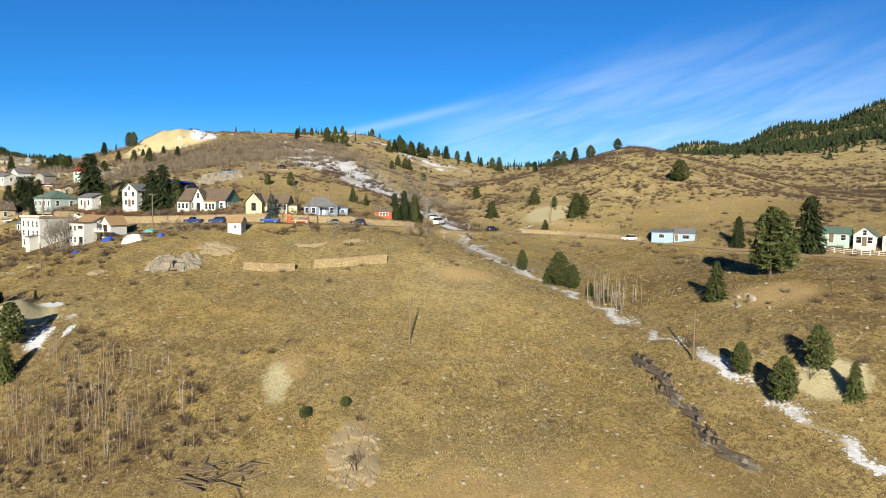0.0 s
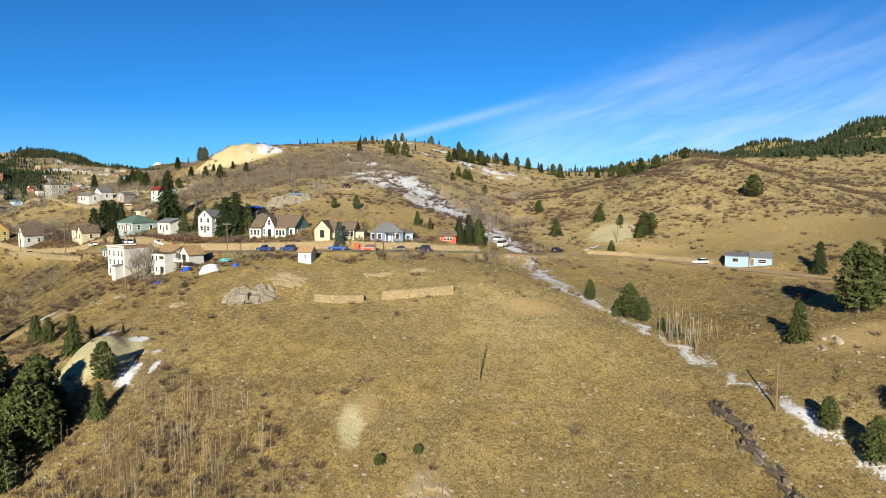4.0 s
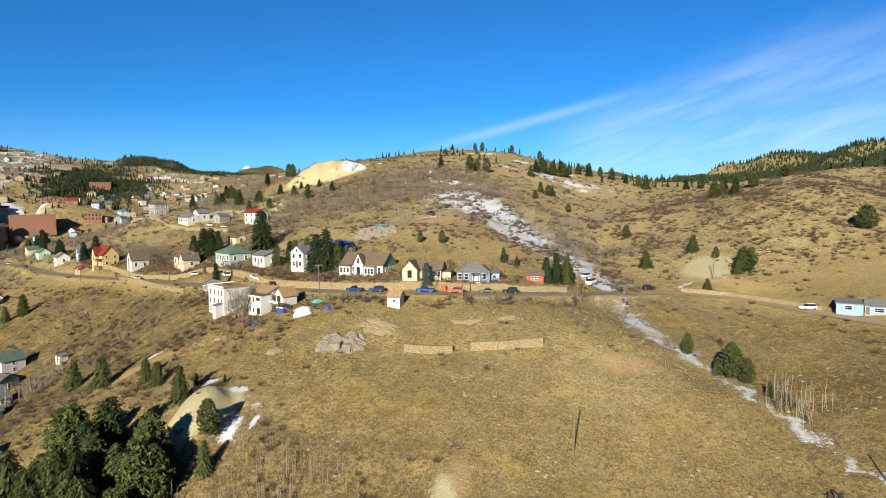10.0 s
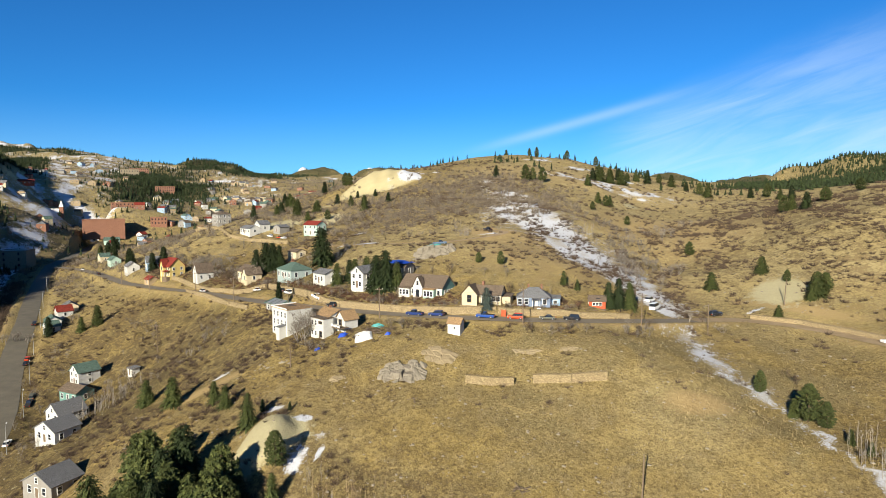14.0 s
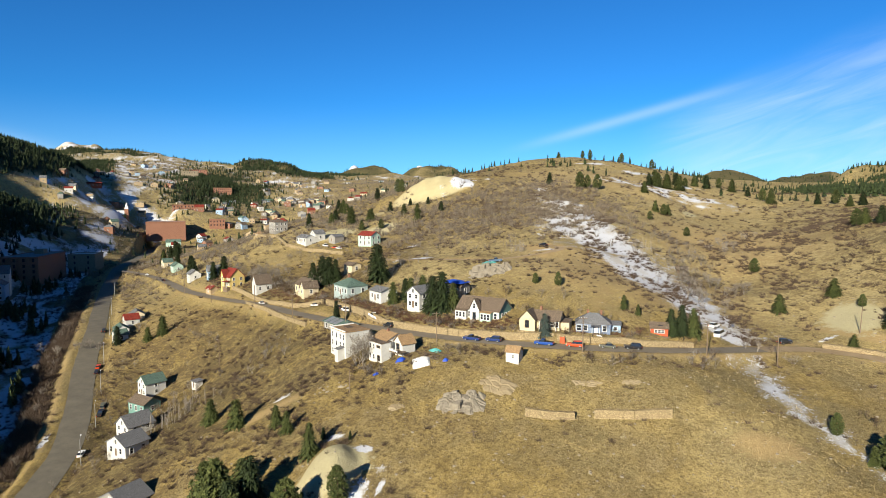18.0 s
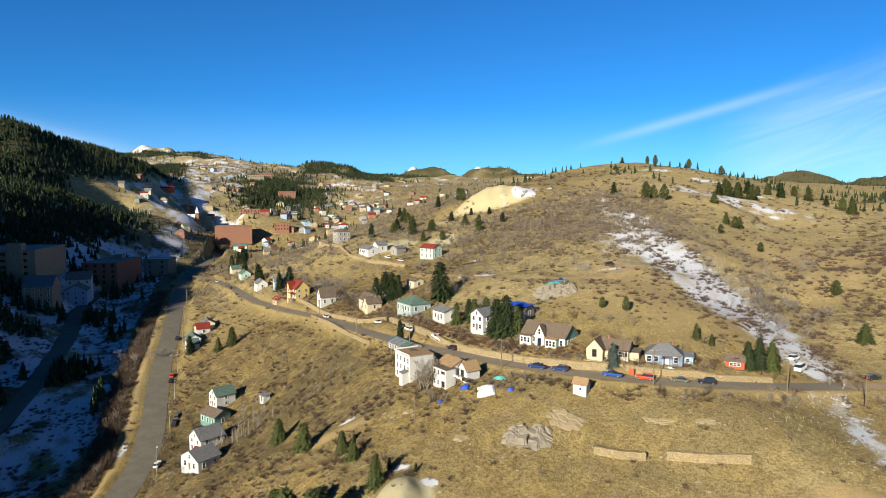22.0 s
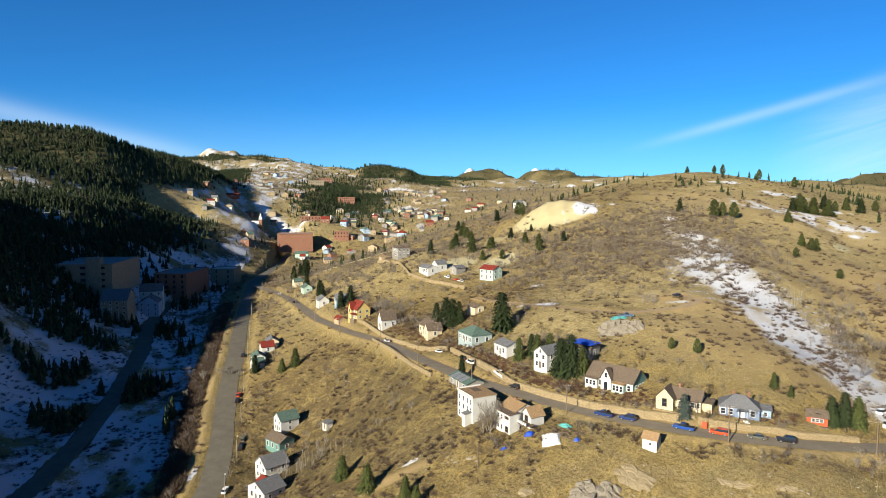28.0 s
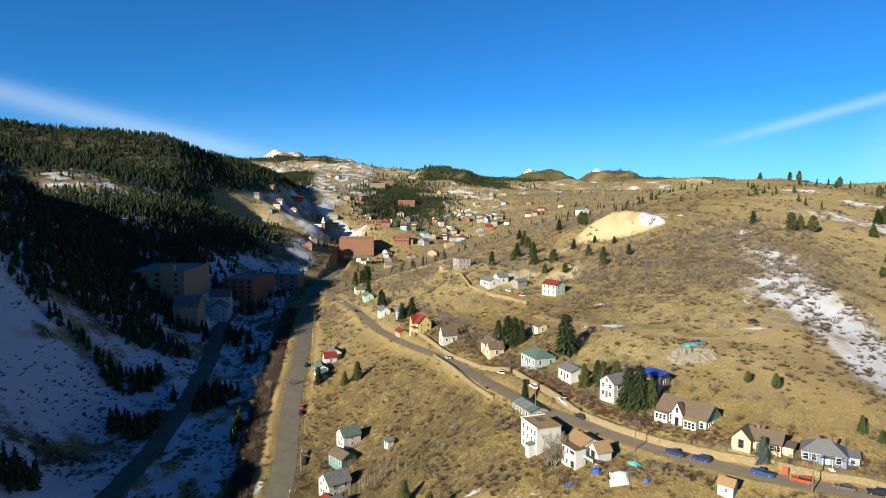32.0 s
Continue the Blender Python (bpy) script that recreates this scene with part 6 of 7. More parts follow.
for x, y, h, k, wide in ((-80, 173.2, 11, "spruce", 1.1), (-76.5, 172.6, 12, "spruce", 1.1), (-73.5, 173.4, 8, "fir", 1.0), (-87.5, 183.5, 8, "fir", 1.1), (-92, 184.5, 7.5, "fir", 1.1), (-95, 186.5, 7, "spruce", 1.0), (-97.5, 183, 7, "fir", 1.0), (-114.5, 205.5, 14, "spruce", 1.25), (-144.5, 220.5, 11, "spruce", 1.2), (-148.5, 222, 11.5, "spruce", 1.2), (-142, 222, 9, "spruce", 1.0),
                         (-112, 172, 7, "spruce", 0.8), (-43.2, 158.8, 5.6, "blue", 1.1), (-13.2, 172.6, 7, "spruce", 1.0), (-10.8, 174.6, 8, "spruce", 0.9), (-8, 176.2, 7.5, "fir", 1.0), (-53, 190.5, 3.4, "pine", 1.2), (-46, 190, 4.2, "pine", 1.1), (-26, 181, 4, "fir", 1.0), (-22, 179, 3, "fir", 1.0), (-155, 225, 9, "spruce", 1.1),
                         (-233, 262, 10, "spruce", 1.1), (-236, 258, 9, "spruce", 1.1), (-212, 200, 8, "fir", 1.1), (-216, 196, 6, "fir", 1.1), (-233, 196, 8, "spruce", 1.0), (-230, 337, 9, "spruce", 1.0), (-277, 288, 9, "spruce", 1.1), (-282, 292, 10, "spruce", 1.1), (-286, 295, 8, "spruce", 1.0), (-325, 325, 9, "spruce", 1.0), (-372, 372, 13, "spruce", 1.0), (-380, 380, 14, "spruce", 1.0), (-389, 384, 12, "spruce", 1.0), (-405, 392, 11, "spruce", 1.1), (-398, 402, 13, "spruce", 1.0), (-352, 340, 9, "fir", 1.0)):
    tree(k, x, y, h, wide, where=STREETSIDE)
for x, y, h, k, wide in ((17, 221, 6, "fir", 1.1), (43, 203, 7.5, "fir", 1.2), (45.5, 205, 6, "pine", 1.1), (41, 201, 4, "fir", 1.0), (33, 229, 6, "fir", 1.1), (38, 217, 4, "spruce", 1.0), (31, 191.5, 4, "fir", 1.0), (82, 220, 8, "pine", 1.3), (14, 271, 6, "spruce", 1.0), (-11, 345, 5, "pine", 1.1), (-24, 393, 7, "pine", 1.0), (-30, 364, 5, "pine", 1.0), (-29, 398, 7, "fir", 0.9), (-22, 399, 7, "fir", 0.9),
                         (-98, 424, 9, "spruce", 0.9), (-76, 413, 11, "spruce", 0.9), (-72, 418, 9, "spruce", 0.9), (-66, 420, 10, "pine", 1.0), (-35, 506, 13, "fir", 1.1), (-27, 512, 12, "fir", 1.1), (-18, 517, 12, "fir", 1.1), (-120, 700, 9, "spruce", 0.8), (-112, 700, 11, "spruce", 0.8), (-75, 660, 10, "spruce", 0.9), (-45, 640, 10, "spruce", 0.9), (-150, 720, 8, "fir", 1.0), (56, 314, 8, "spruce", 1.0), (60, 318, 7, "fir", 1.1), (64, 310, 8, "spruce", 1.0), (75, 325, 7, "pine", 1.2), (90, 330, 6, "pine", 1.3),
                         (-225, 381, 9, "fir", 1.0), (-185, 322, 6, "fir", 1.0), (-173, 323, 6, "spruce", 1.0), (-154, 331, 7, "fir", 1.0), (-174, 356, 7, "fir", 1.0), (-192, 347, 8, "fir", 1.1), (-196, 352, 7, "fir", 1.1), (-202, 341, 8, "fir", 1.1), (-195, 380, 7, "spruce", 1.0), (-237, 443, 9, "spruce", 1.0), (-240, 400, 9, "spruce", 1.0), (-250, 410, 8, "fir", 1.0), (-215, 362, 8, "fir", 1.1), (-160, 345, 7, "fir", 1.0), (-147, 350, 6, "spruce", 1.0), (-168, 380, 5, "spruce", 1.0), (-186, 392, 5, "spruce", 1.0),
                         (-232, 372, 9, "spruce", 1.0), (-222, 350, 7, "fir", 1.0), (-260, 430, 8, "fir", 1.0), (-270, 440, 8, "spruce", 1.0), (-246, 395, 7, "fir", 1.0), (-210, 430, 10, "spruce", 0.9), (-216, 436, 11, "spruce", 0.9)):
    tree("pine" if k == "spruce" and (x + y) % 3 < 2 else k, x, y, h * 0.95, wide * 1.25, where=HILLTOP)


RIDGE = [(-38, 436), (-39, 501), (-33, 504), (-27, 533), (-21, 537), (-14, 538), (-7, 555), (2, 551), (12, 578), (21, 561), (32, 550), (40, 526), (45, 519), (75, 520), (85, 514), (91, 501), (99, 503)]
for i, (x, y) in enumerate(RIDGE):
    tree(("fir", "spruce", "pine")[i % 3], x, y, 7.5 + 3.5 * ((i * 7) % 5) / 4, 1.2, where="on the ridge")


# ---- rocks, heaps and yard clutter ----
def boulder_pile(name, label, spots_, seed, mat_meshes=None, sink=0.32):
    rng = random.Random(seed)
    x0, y0, _ = spots_[0]
    ob = thing(name, pose(x0, y0, ground(x0, y0)), label, "rock")
    for x, y, s in spots_:
        part("boulder", rng.choice(mat_meshes or ROCKS), None, ob, pose(x - x0, y - y0, ground(x, y) - ground(x0, y0) - sink * s, rng.uniform(-25, 25), rng.uniform(-25, 25), rng.uniform(0, 360)) @ Matrix.Diagonal((s * rng.uniform(0.8, 1.3), s * rng.uniform(0.7, 1.1), s * rng.uniform(0.5, 0.85), 1)))
    return ob


def cluster(cx, cy, rx, ry, n, s0, s1, seed, turn=0.0):
    rng = random.Random(seed)
    c, s = math.cos(radians(turn)), math.sin(radians(turn))
    out = []
    for _ in range(n):
        u, v = rng.uniform(-1, 1) * rx, rng.uniform(-1, 1) * ry
        out.append((cx + u * c - v * s, cy + u * s + v * c, rng.uniform(s0, s1)))
    return out


crag("rock_outcrop", -54.0, 126.4, 5.2, 3.6, 1.5, 8, "grey fractured rock outcrop on the slope", 3, CRAG, 46, 0.7)
crag("rock_outcrop", -48.2, 133.4, 4.2, 2.6, 0.7, -12, "smooth buff rock slab below the street", 4, PALE_ROCK, 12, 0.3)
crag("rock_outcrop", -10.5, 73.5, 3.2, 6.0, 0.75, 8, "pale bare rock face low on the slope", 5, PALE_ROCK, 30, 0.6)
ledge("rock_ledge", [(30.0, 95.5), (29.6, 92.0), (31.0, 87.6), (30.4, 83.0), (31.6, 77.2), (31.4, 72.5), (34.4, 67.8)], 1.25, "dark cleft ledge of broken rock", 6)
crag("rock_outcrop", -71, 202, 7.2, 4.4, 2.6, 10, "jagged grey crag above the houses", 7, CRAG, 70, 0.85)
crag("rock_outcrop", -30, 140.0, 4.2, 1.0, 0.45, 4, "low pale rock step below the street", 8, PALE_ROCK, 18, 0.5)
crag("rock_outcrop", -20, 141.0, 2.4, 0.9, 0.45, 8, "pale weathered rock below the street", 9, PALE_ROCK, 12, 0.5)
crag("rock_outcrop", -68, 123.5, 1.8, 1.4, 0.6, 20, "small pale rock in the grass", 10, PALE_ROCK, 8, 0.5)
boulder_pile("rock_outcrop", "lichened rocks beside a conifer on the east slope", cluster(50, 104, 2.6, 1.6, 9, 0.6, 1.2, 6), 6)
boulder_pile("rock_outcrop", "broken buff rocks under the white houses", cluster(-88, 133, 6, 2.4, 14, 0.4, 0.9, 7), 7)
boulder_pile("rubble_heap", "rubble spilling below the upper lane", cluster(-178, 262, 8, 4, 16, 0.4, 1.0, 8), 8)


def sheet(name, x, y, w, d, h, turn, mat, label, seed, z=None):
    """Crumpled tarpaulin or cloth over a heap."""
    rng = np.random.RandomState(seed)
    n = 9
    g = Geo()
    z0 = ground(x, y) if z is None else z
    c, s = math.cos(radians(turn)), math.sin(radians(turn))
    pts = []
    for j in range(n):
        for i in range(n):
            u, v = i / (n - 1) - 0.5, j / (n - 1) - 0.5
            lx, ly = u * w * c - v * d * s, u * w * s + v * d * c
            bulge = h * max(0.0, 1 - (abs(u) * 2) ** 3) * max(0.0, 1 - (abs(v) * 2) ** 3) * rng.uniform(0.7, 1.1) + rng.uniform(0, 0.12)
            gz = (ground(x + lx, y + ly) - z0) if z is None else 0.0
            pts.append((lx, ly, gz + 0.05 + bulge))
    g.poly(pts, [(j * n + i, j * n + i + 1, (j + 1) * n + i + 1, (j + 1) * n + i) for j in range(n - 1) for i in range(n - 1)])
    ob = new(name, g.mesh(name, mat))
    ob.matrix_basis = pose(x, y, z0)
    return tagged(ob, label, "tarpaulin")


sheet("tarpaulin", -69.5, 140.5, 4.2, 5.0, 0.9, 25, TARP_WHITE, "large white tarpaulin draped over a heap", 1)
sheet("tarpaulin", -75.6, 141.6, 2.2, 1.8, 0.7, 10, TARP_BLUE, "crumpled blue tarpaulin beside the white house", 2)
sheet("tarpaulin", -79.5, 135.8, 1.4, 0.9, 0.4, 30, TARP_BLUE, "small blue tarpaulin scrap on the grass", 3)
sheet("tarpaulin", -63.5, 141.4, 1.3, 1.0, 0.6, 0, TARP_BLUE, "blue tarpaulin bundle at the street's edge", 4)
sheet("tarpaulin", -68.5, 147.0, 3.4, 1.6, 0.6, -20, TARP_TEAL, "teal tarpaulin over a boat by the street", 5)
sheet("tarpaulin", -77, 185.0, 8.2, 6.4, 0.7, -15, TARP_BLUE, "bright blue tarpaulin over a roof", 6, z=ground(-77, 185.5) + 3.9)
sheet("tarpaulin", -74, 210.3, 5.0, 3.0, 0.5, 15, TARP_TEAL, "teal tarpaulin on the rocks beneath a parked truck", 7)


def timber_heap(name, x, y, n, spread, length, label, seed):
    rng = random.Random(seed)
    ob = thing(name, pose(x, y, ground(x, y)), label, "debris")
    for i in range(n):
        px, py, a = rng.uniform(-spread, spread), rng.uniform(-spread * 0.6, spread * 0.6), rng.uniform(0, 180)
        L = length * rng.uniform(0.5, 1.0)
        part("plank", Geo().box(0, 0, 0, 1, 0.16, 0.07), TIMBER, ob, pose(px, py, ground(x + px, y + py) - ground(x, y) + rng.uniform(0.05, 0.7), rng.uniform(-20, 20), rng.uniform(-15, 15), a) @ Matrix.Diagonal((L, rng.uniform(0.8, 2.4), 1, 1)), key="plank")
    return ob


timber_heap("collapsed_mine_timbers", -25, 70.5, 34, 3.6, 4.5, "collapsed dark timbers of an old mine shaft", 1)
timber_heap("lumber_pile", -67, 143, 44, 3.8, 3.5, "scattered lumber and junk below the street", 2)
timber_heap("lumber_pile", -78, 168, 14, 3.5, 2.5, "garden timber and clutter behind the stone wall", 3)
timber_heap("lumber_pile", -14, 168.5, 16, 5.0, 2.4, "yard clutter before the red cabin", 4)
timber_heap("lumber_pile", -95, 181, 16, 4.0, 3.0, "rust-coloured boards stacked on a terrace", 5)
timber_heap("lumber_pile", -165, 150, 10, 4.0, 2.0, "garden clutter between gulch road houses", 6)
timber_heap("mine_adit", -23.3, 98.4, 12, 1.1, 1.8, "rusty boards over an old mine opening", 8)
timber_heap("fallen_pole", -48, 118, 2, 1.0, 4.0, "fallen grey timber pole on the grass", 7)


def fence(line, h, step, mat, label, rails=2, name="fence"):
    x0, y0 = line[0]
    ob = thing(name, pose(x0, y0, ground(x0, y0)), label, "fence")
    z0 = ground(x0, y0)
    for (ax, ay), (bx, by) in zip(line, line[1:]):
        L = math.hypot(bx - ax, by - ay)
        n = max(1, int(L / step))
        prev = None
        for i in range(n + 1):
            x, y = ax + (bx - ax) * i / n, ay + (by - ay) * i / n
            p = (x - x0, y - y0, ground(x, y) - z0)
            part("post", Geo().box(0, 0, h / 2 - 0.2, 0.12, 0.12, h + 0.4), mat, ob, pose(*p), key=("fence_post", h, mat.name))
            if prev:
                for k in range(rails):
                    zz = h * (k + 1) / rails - 0.08
                    part("rail", Geo().tube((prev[0], prev[1], prev[2] + zz), (p[0], p[1], p[2] + zz), 0.05, 0.05, 4), mat, ob)
            prev = p
    return ob


fence([(83, 147), (90, 141), (98, 135.5), (106, 131)], 1.2, 1.6, TRIM, "white timber fence along the road", 3)
fence([(-66, 160), (-58, 159.6), (-50, 159.4)], 1.2, 2.0, TIMBER, "dark timber garden fence above the wall")
fence([(-112, 178.5), (-98, 170), (-88, 165)], 1.0, 2.2, TIMBER, "dark timber rail on top of the stone wall")
fence([(-182, 214.5), (-165, 203), (-148, 191)], 1.1, 3.0, TIMBER, "sparse timber posts along the street's edge", 1)


def power_line(a, b, za, zb, sag, label):
    g = Geo()
    n = 14
    p = [Vector((a[0] + (b[0] - a[0]) * i / n, a[1] + (b[1] - a[1]) * i / n, za + (zb - za) * i / n - sag * 4 * (i / n) * (1 - i / n))) for i in range(n + 1)]
    ring = [(0.0, 0.02), (0.017, -0.01), (-0.017, -0.01)]
    g.poly([(q.x + d, q.y, q.z + e) for q in p for d, e in ring], [(3 * i + j, 3 * i + (j + 1) % 3, 3 * i + 3 + (j + 1) % 3, 3 * i + 3 + j) for i in range(n) for j in range(3)])
    return tagged(new("power_line", g.mesh("power_line", TYRE)), label, "cable", "power lines")


_top = lambda x, y, h: ground(x, y) + h - 0.4
power_line((-5.2, 100), (-32.5, 151.6), _top(-5.2, 100, 6.6), _top(-32.5, 151.6, 8.5), 2.0, "thin black power line running up the slope")
power_line((-5.2, 100), (-14, 38), _top(-5.2, 100, 6.6), _top(-14, 38, 7), 2.0, "thin black power line running down the slope")
power_line((-32.5, 151.6), (-70, 151.8), _top(-32.5, 151.6, 8.5), _top(-70, 151.8, 8), 0.8, "thin black power line along the street")
power_line((-70, 151.8), (-104, 164), _top(-70, 151.8, 8), _top(-104, 164, 8.5), 0.8, "thin black power line along the street")
power_line((-104, 164), (-135.7, 182.5), _top(-104, 164, 8.5), _top(-135.7, 182.5, 8.5), 0.8, "thin black power line along the street")
power_line((-32.5, 151.6), (-5, 163), _top(-32.5, 151.6, 8.5), _top(-5, 163, 8), 0.7, "thin black power line along the street")
part("door_panel", Geo().box(0, 0, 0.85, 0.9, 0.12, 1.9).box(-0.55, 0, 0.95, 0.14, 0.2, 2.1).box(0.55, 0, 0.95, 0.14, 0.2, 2.1), RED, thing("gate", pose(-38.4, 157.2, ground(-38.4, 157.2) - 0.1, 0, 0, 5), "red timber gate set in the street wall", "gate"))


# ---- the town down the gulch ----
def town_block(x, y, turn, w, d, h, mat, floors, cols, label, side_cols=3, top=None, z=None, name="brick_building", ww=1.3, wh=1.9, group="town buildings"):
    z = ground(x, y) if z is None else z
    ob = thing(name, pose(x, y, z, 0, 0, turn), label, "building", group)
    part("wall", Geo().box(0, 0, h / 2 - 2, w, d, h + 4), mat, ob)
    part("roof", Geo().box(0, 0, h + 0.12, w - 0.8, d - 0.8, 0.2), top or FLATROOF, ob)
    part("parapet", Geo().box(0, -d / 2 - 0.1, h + 0.2, w + 0.4, 0.5, 0.9).box(0, d / 2 + 0.1, h + 0.2, w + 0.4, 0.5, 0.9).box(-w / 2 - 0.1, 0, h + 0.2, 0.5, d, 0.9).box(w / 2 + 0.1, 0, h + 0.2, 0.5, d, 0.9), mat, ob)
    b = (0, 0, w, d)
    for f in range(floors):
        zz = h * (f + 0.55) / floors
        for i in range(cols):
            window(ob, "f", -w / 2 + w * (i + 0.5) / cols, zz, b, ww, wh, mat)
        for i in range(side_cols):
            window(ob, "r", -d / 2 + d * (i + 0.5) / side_cols, zz, b, ww, wh, mat)
            window(ob, "l", -d / 2 + d * (i + 0.5) / side_cols, zz, b, ww, wh, mat)
    return ob


ob = town_block(-444, 312, -58, 46, 24, 15.5, BRICK, 4, 11, "long four-storey red brick hotel in the shade", 4, ww=1.5, wh=2.1)
part("penthouse", Geo().box(-12, 0, 17.3, 7, 6, 3.4), STUCCO, ob)
town_block(-467, 372, -58, 20, 20, 13, STUCCO, 3, 3, "tan warehouse with pale metal roof in the shade", 2, top=STEEL, name="warehouse")
ob = town_block(-418, 226, -50, 50, 44, 15, STUCCO, 4, 12, "large tan parking building with open decks in the shade", 4, name="parking_building", ww=2.8, wh=1.4)
part("stair_tower", Geo().box(24, 12, 10.5, 6, 8, 18), STUCCO, ob)
house(-368, 214, -42, 24, 14, 12, 5, STUCCO, ROOF_GREY, "big tan gabled lodge in the shade", "y", 5, 4, 4, name="lodge", door_at=None)
house(-402, 258, -40, 11, 14, 14, 4.5, WHITE, ROOF_GREY, "tall pale gabled building in the shade", "y", 3, 4, 3, name="lodge", door_at=None)
house(-392, 250, -42, 16, 12, 9, 3.5, SKYBLUE, ROOF_GREY, "pale blue gabled building in the shade", "x", 4, 3, 3, name="lodge", door_at=None)
town_block(-580, 570, 44, 42, 28, 17.5, BRICK, 0, 0, "huge plain red brick block with flat roof", 0)
house(-541, 541, 40, 15, 9, 6, 3, MINT, ROOF_GREEN, "pale green house before the brick block", "x", 3, 1, 1)
house(-532, 533, 40, 6, 6, 4, 2.6, WHITE, ROOF_RED, "small white house with bright red roof", "x", 1, 1, 1)
town_block(-622, 642, 44, 26, 24, 8, BRICK, 2, 6, "tall brick hotel with flat roof behind a larger block", 4)
town_block(-552, 624, 40, 18, 14, 8.5, BRICK, 2, 5, "red brick building with dark roof", 3, top=ROOF_BROWN)
town_block(-668, 700, 42, 44, 18, 12, STUCCO, 3, 9, "tan commercial row with flat roofs", 3)
town_block(-700, 790, 42, 26, 18, 8.5, BRICK, 2, 7, "brick commercial building in the sunlit town", 3)
town_block(-766, 885, 42, 30, 18, 8, BRICK, 2, 9, "long brick terrace in the sunlit town", 3)
town_block(-880, 930, 42, 30, 18, 12, STUCCO, 2, 7, "tan warehouse in the sunlit town", 3)
town_block(-960, 1040, 42, 34, 18, 8, BRICK, 2, 9, "brick school on the edge of town", 3)
ob = thing("church", pose(-715, 620, ground(-715, 620), 0, 0, 40) @ Matrix.Scale(0.68, 4), "red brick church with pale roof and pointed steeple", "church")
wall_block(ob, 0, 0, 34, 15, 10, 8, "x", BRICK, TARP_WHITE)
part("tower", Geo().box(19, -3, 8, 7, 7, 26), BRICK, ob)
part("steeple", Geo().loft([(15.3, -6.7, 21), (22.7, -6.7, 21), (22.7, 0.7, 21), (15.3, 0.7, 21)], [(18.95, -3.05, 34), (19.05, -3.05, 34), (19.05, -2.95, 34), (18.95, -2.95, 34)]), TRIM, ob)
for i in range(6):
    window(ob, "f", -14 + 5.2 * i, 5.5, (0, 0, 34, 15), 1.4, 4.0)
house(-808, 662, 50, 26, 8, 4, 2, RED, ROOF_RED, "long red mine building on the far hill", "x", 6, 1, 1, name="mine_building", door_at=None)
house(-284, 586, -25, 11, 8, 4.5, 2.2, WHITE, ROOF_GREY, "lone white house behind the yellow dump", "x", 3, 1, 1)
_t = random.Random(44)
_walls, _roofs = (WHITE, CREAM, GREY, GREY, TAN, TAN, BRICK, SKYBLUE), (ROOF_GREY, ROOF_BROWN, ROOF_GREY, ROOF_BROWN, ROOF_GREEN, ROOF_RED)
_names = {WHITE: "white", CREAM: "cream", GREY: "grey", TAN: "tan", BRICK: "brick", SKYBLUE: "pale blue"}
_done = 0
while _done < 150:
    a, r = radians(_t.triangular(-54, -26, -44)), _t.triangular(680, 1500, 880)
    x, y = r * math.sin(a), r * math.cos(a)
    if line_distance(np.array([x]), np.array([y]), GULCH_ROAD)[0][0] < 30 or min(math.hypot(x + 580, y - 590), math.hypot(x + 715, y - 620), math.hypot(x + 766, y - 885), math.hypot(x + 680, y - 740), math.hypot(x + 960, y - 1040)) < 30 or r < 640 + 25 * abs(math.degrees(a) + 42) * (a > radians(-42)):
        continue
    if ground(x, y) > 110 or wood_array(np.array([x]), np.array([y]), np.array([ground(x, y)]))[0] > 0.5:
        continue
    wl_ = _t.choice(_walls)
    rf_ = _t.choice(_roofs)
    house(x, y, _t.uniform(-60, 60), _t.uniform(7, 12), _t.uniform(6, 9), _t.uniform(3.0, 5.5), _t.uniform(1.8, 3.2), wl_, rf_, "distant " + _names[wl_] + " town house on the snowy hillside", _t.choice(("x", "y", "hip")), 2, 1, 1, group="distant town houses", door_at=None)
    _done += 1


# ---- bare trees in stands ----
_b = random.Random(21)


JOINED = {}


def stand(n, cx, cy, rx, ry, turn, kinds, h0, h1, group, where, stuff=""):
    c, s = math.cos(radians(turn)), math.sin(radians(turn))
    for _ in range(n):
        u, v = _b.gauss(0, 0.5) * rx, _b.gauss(0, 0.5) * ry
        x, y, k, h, wide = cx + u * c - v * s, cy + u * s + v * c, _b.choice(kinds), _b.uniform(h0, h1) * 1.15, _b.uniform(0.85, 1.35)
        if stuff:
            JOINED.setdefault((stuff, k), []).append((x, y, h, wide))
        else:
            tree(k, x, y, h, wide, group, where)


stand(95, -50, 80, 17, 13, 10, ("sapling", "sapling", "sapling", "pole"), 2.4, 5.0, "thin saplings", "on the shaded bank")
stand(10, 31, 117, 7, 4, -45, ("pole", "grey"), 3, 5.5, "gully aspens", "beside the gully")
stand(7, -87.2, 144.0, 2.0, 2.0, -30, ("grey",), 9.5, 12.5, "trees by the white houses", "beside the white houses")
stand(5, -6, 160, 8, 3, 30, ("grey", "brown"), 3.5, 6, "roadside trees", "at the street's edge")
stand(4, 9, 176, 6, 4, 30, ("grey", "brown"), 4, 6, "junction trees", "at the road junction")
stand(44, -6, 248, 12, 36, 6, ("grey", "grey", "brown"), 5, 8.5, "trees in the draw", "in the draw")
stand(14, 5, 320, 10, 34, -8, ("grey",), 5, 8, "upper draw trees", "high in the draw")
stand(18, -165, 224, 20, 8, -35, ("grey", "brown"), 4, 7.5, "street trees", "behind the street wall")
stand(26, -196, 246, 26, 10, -35, ("grey", "brown"), 4, 8, "yard trees", "behind the houses")
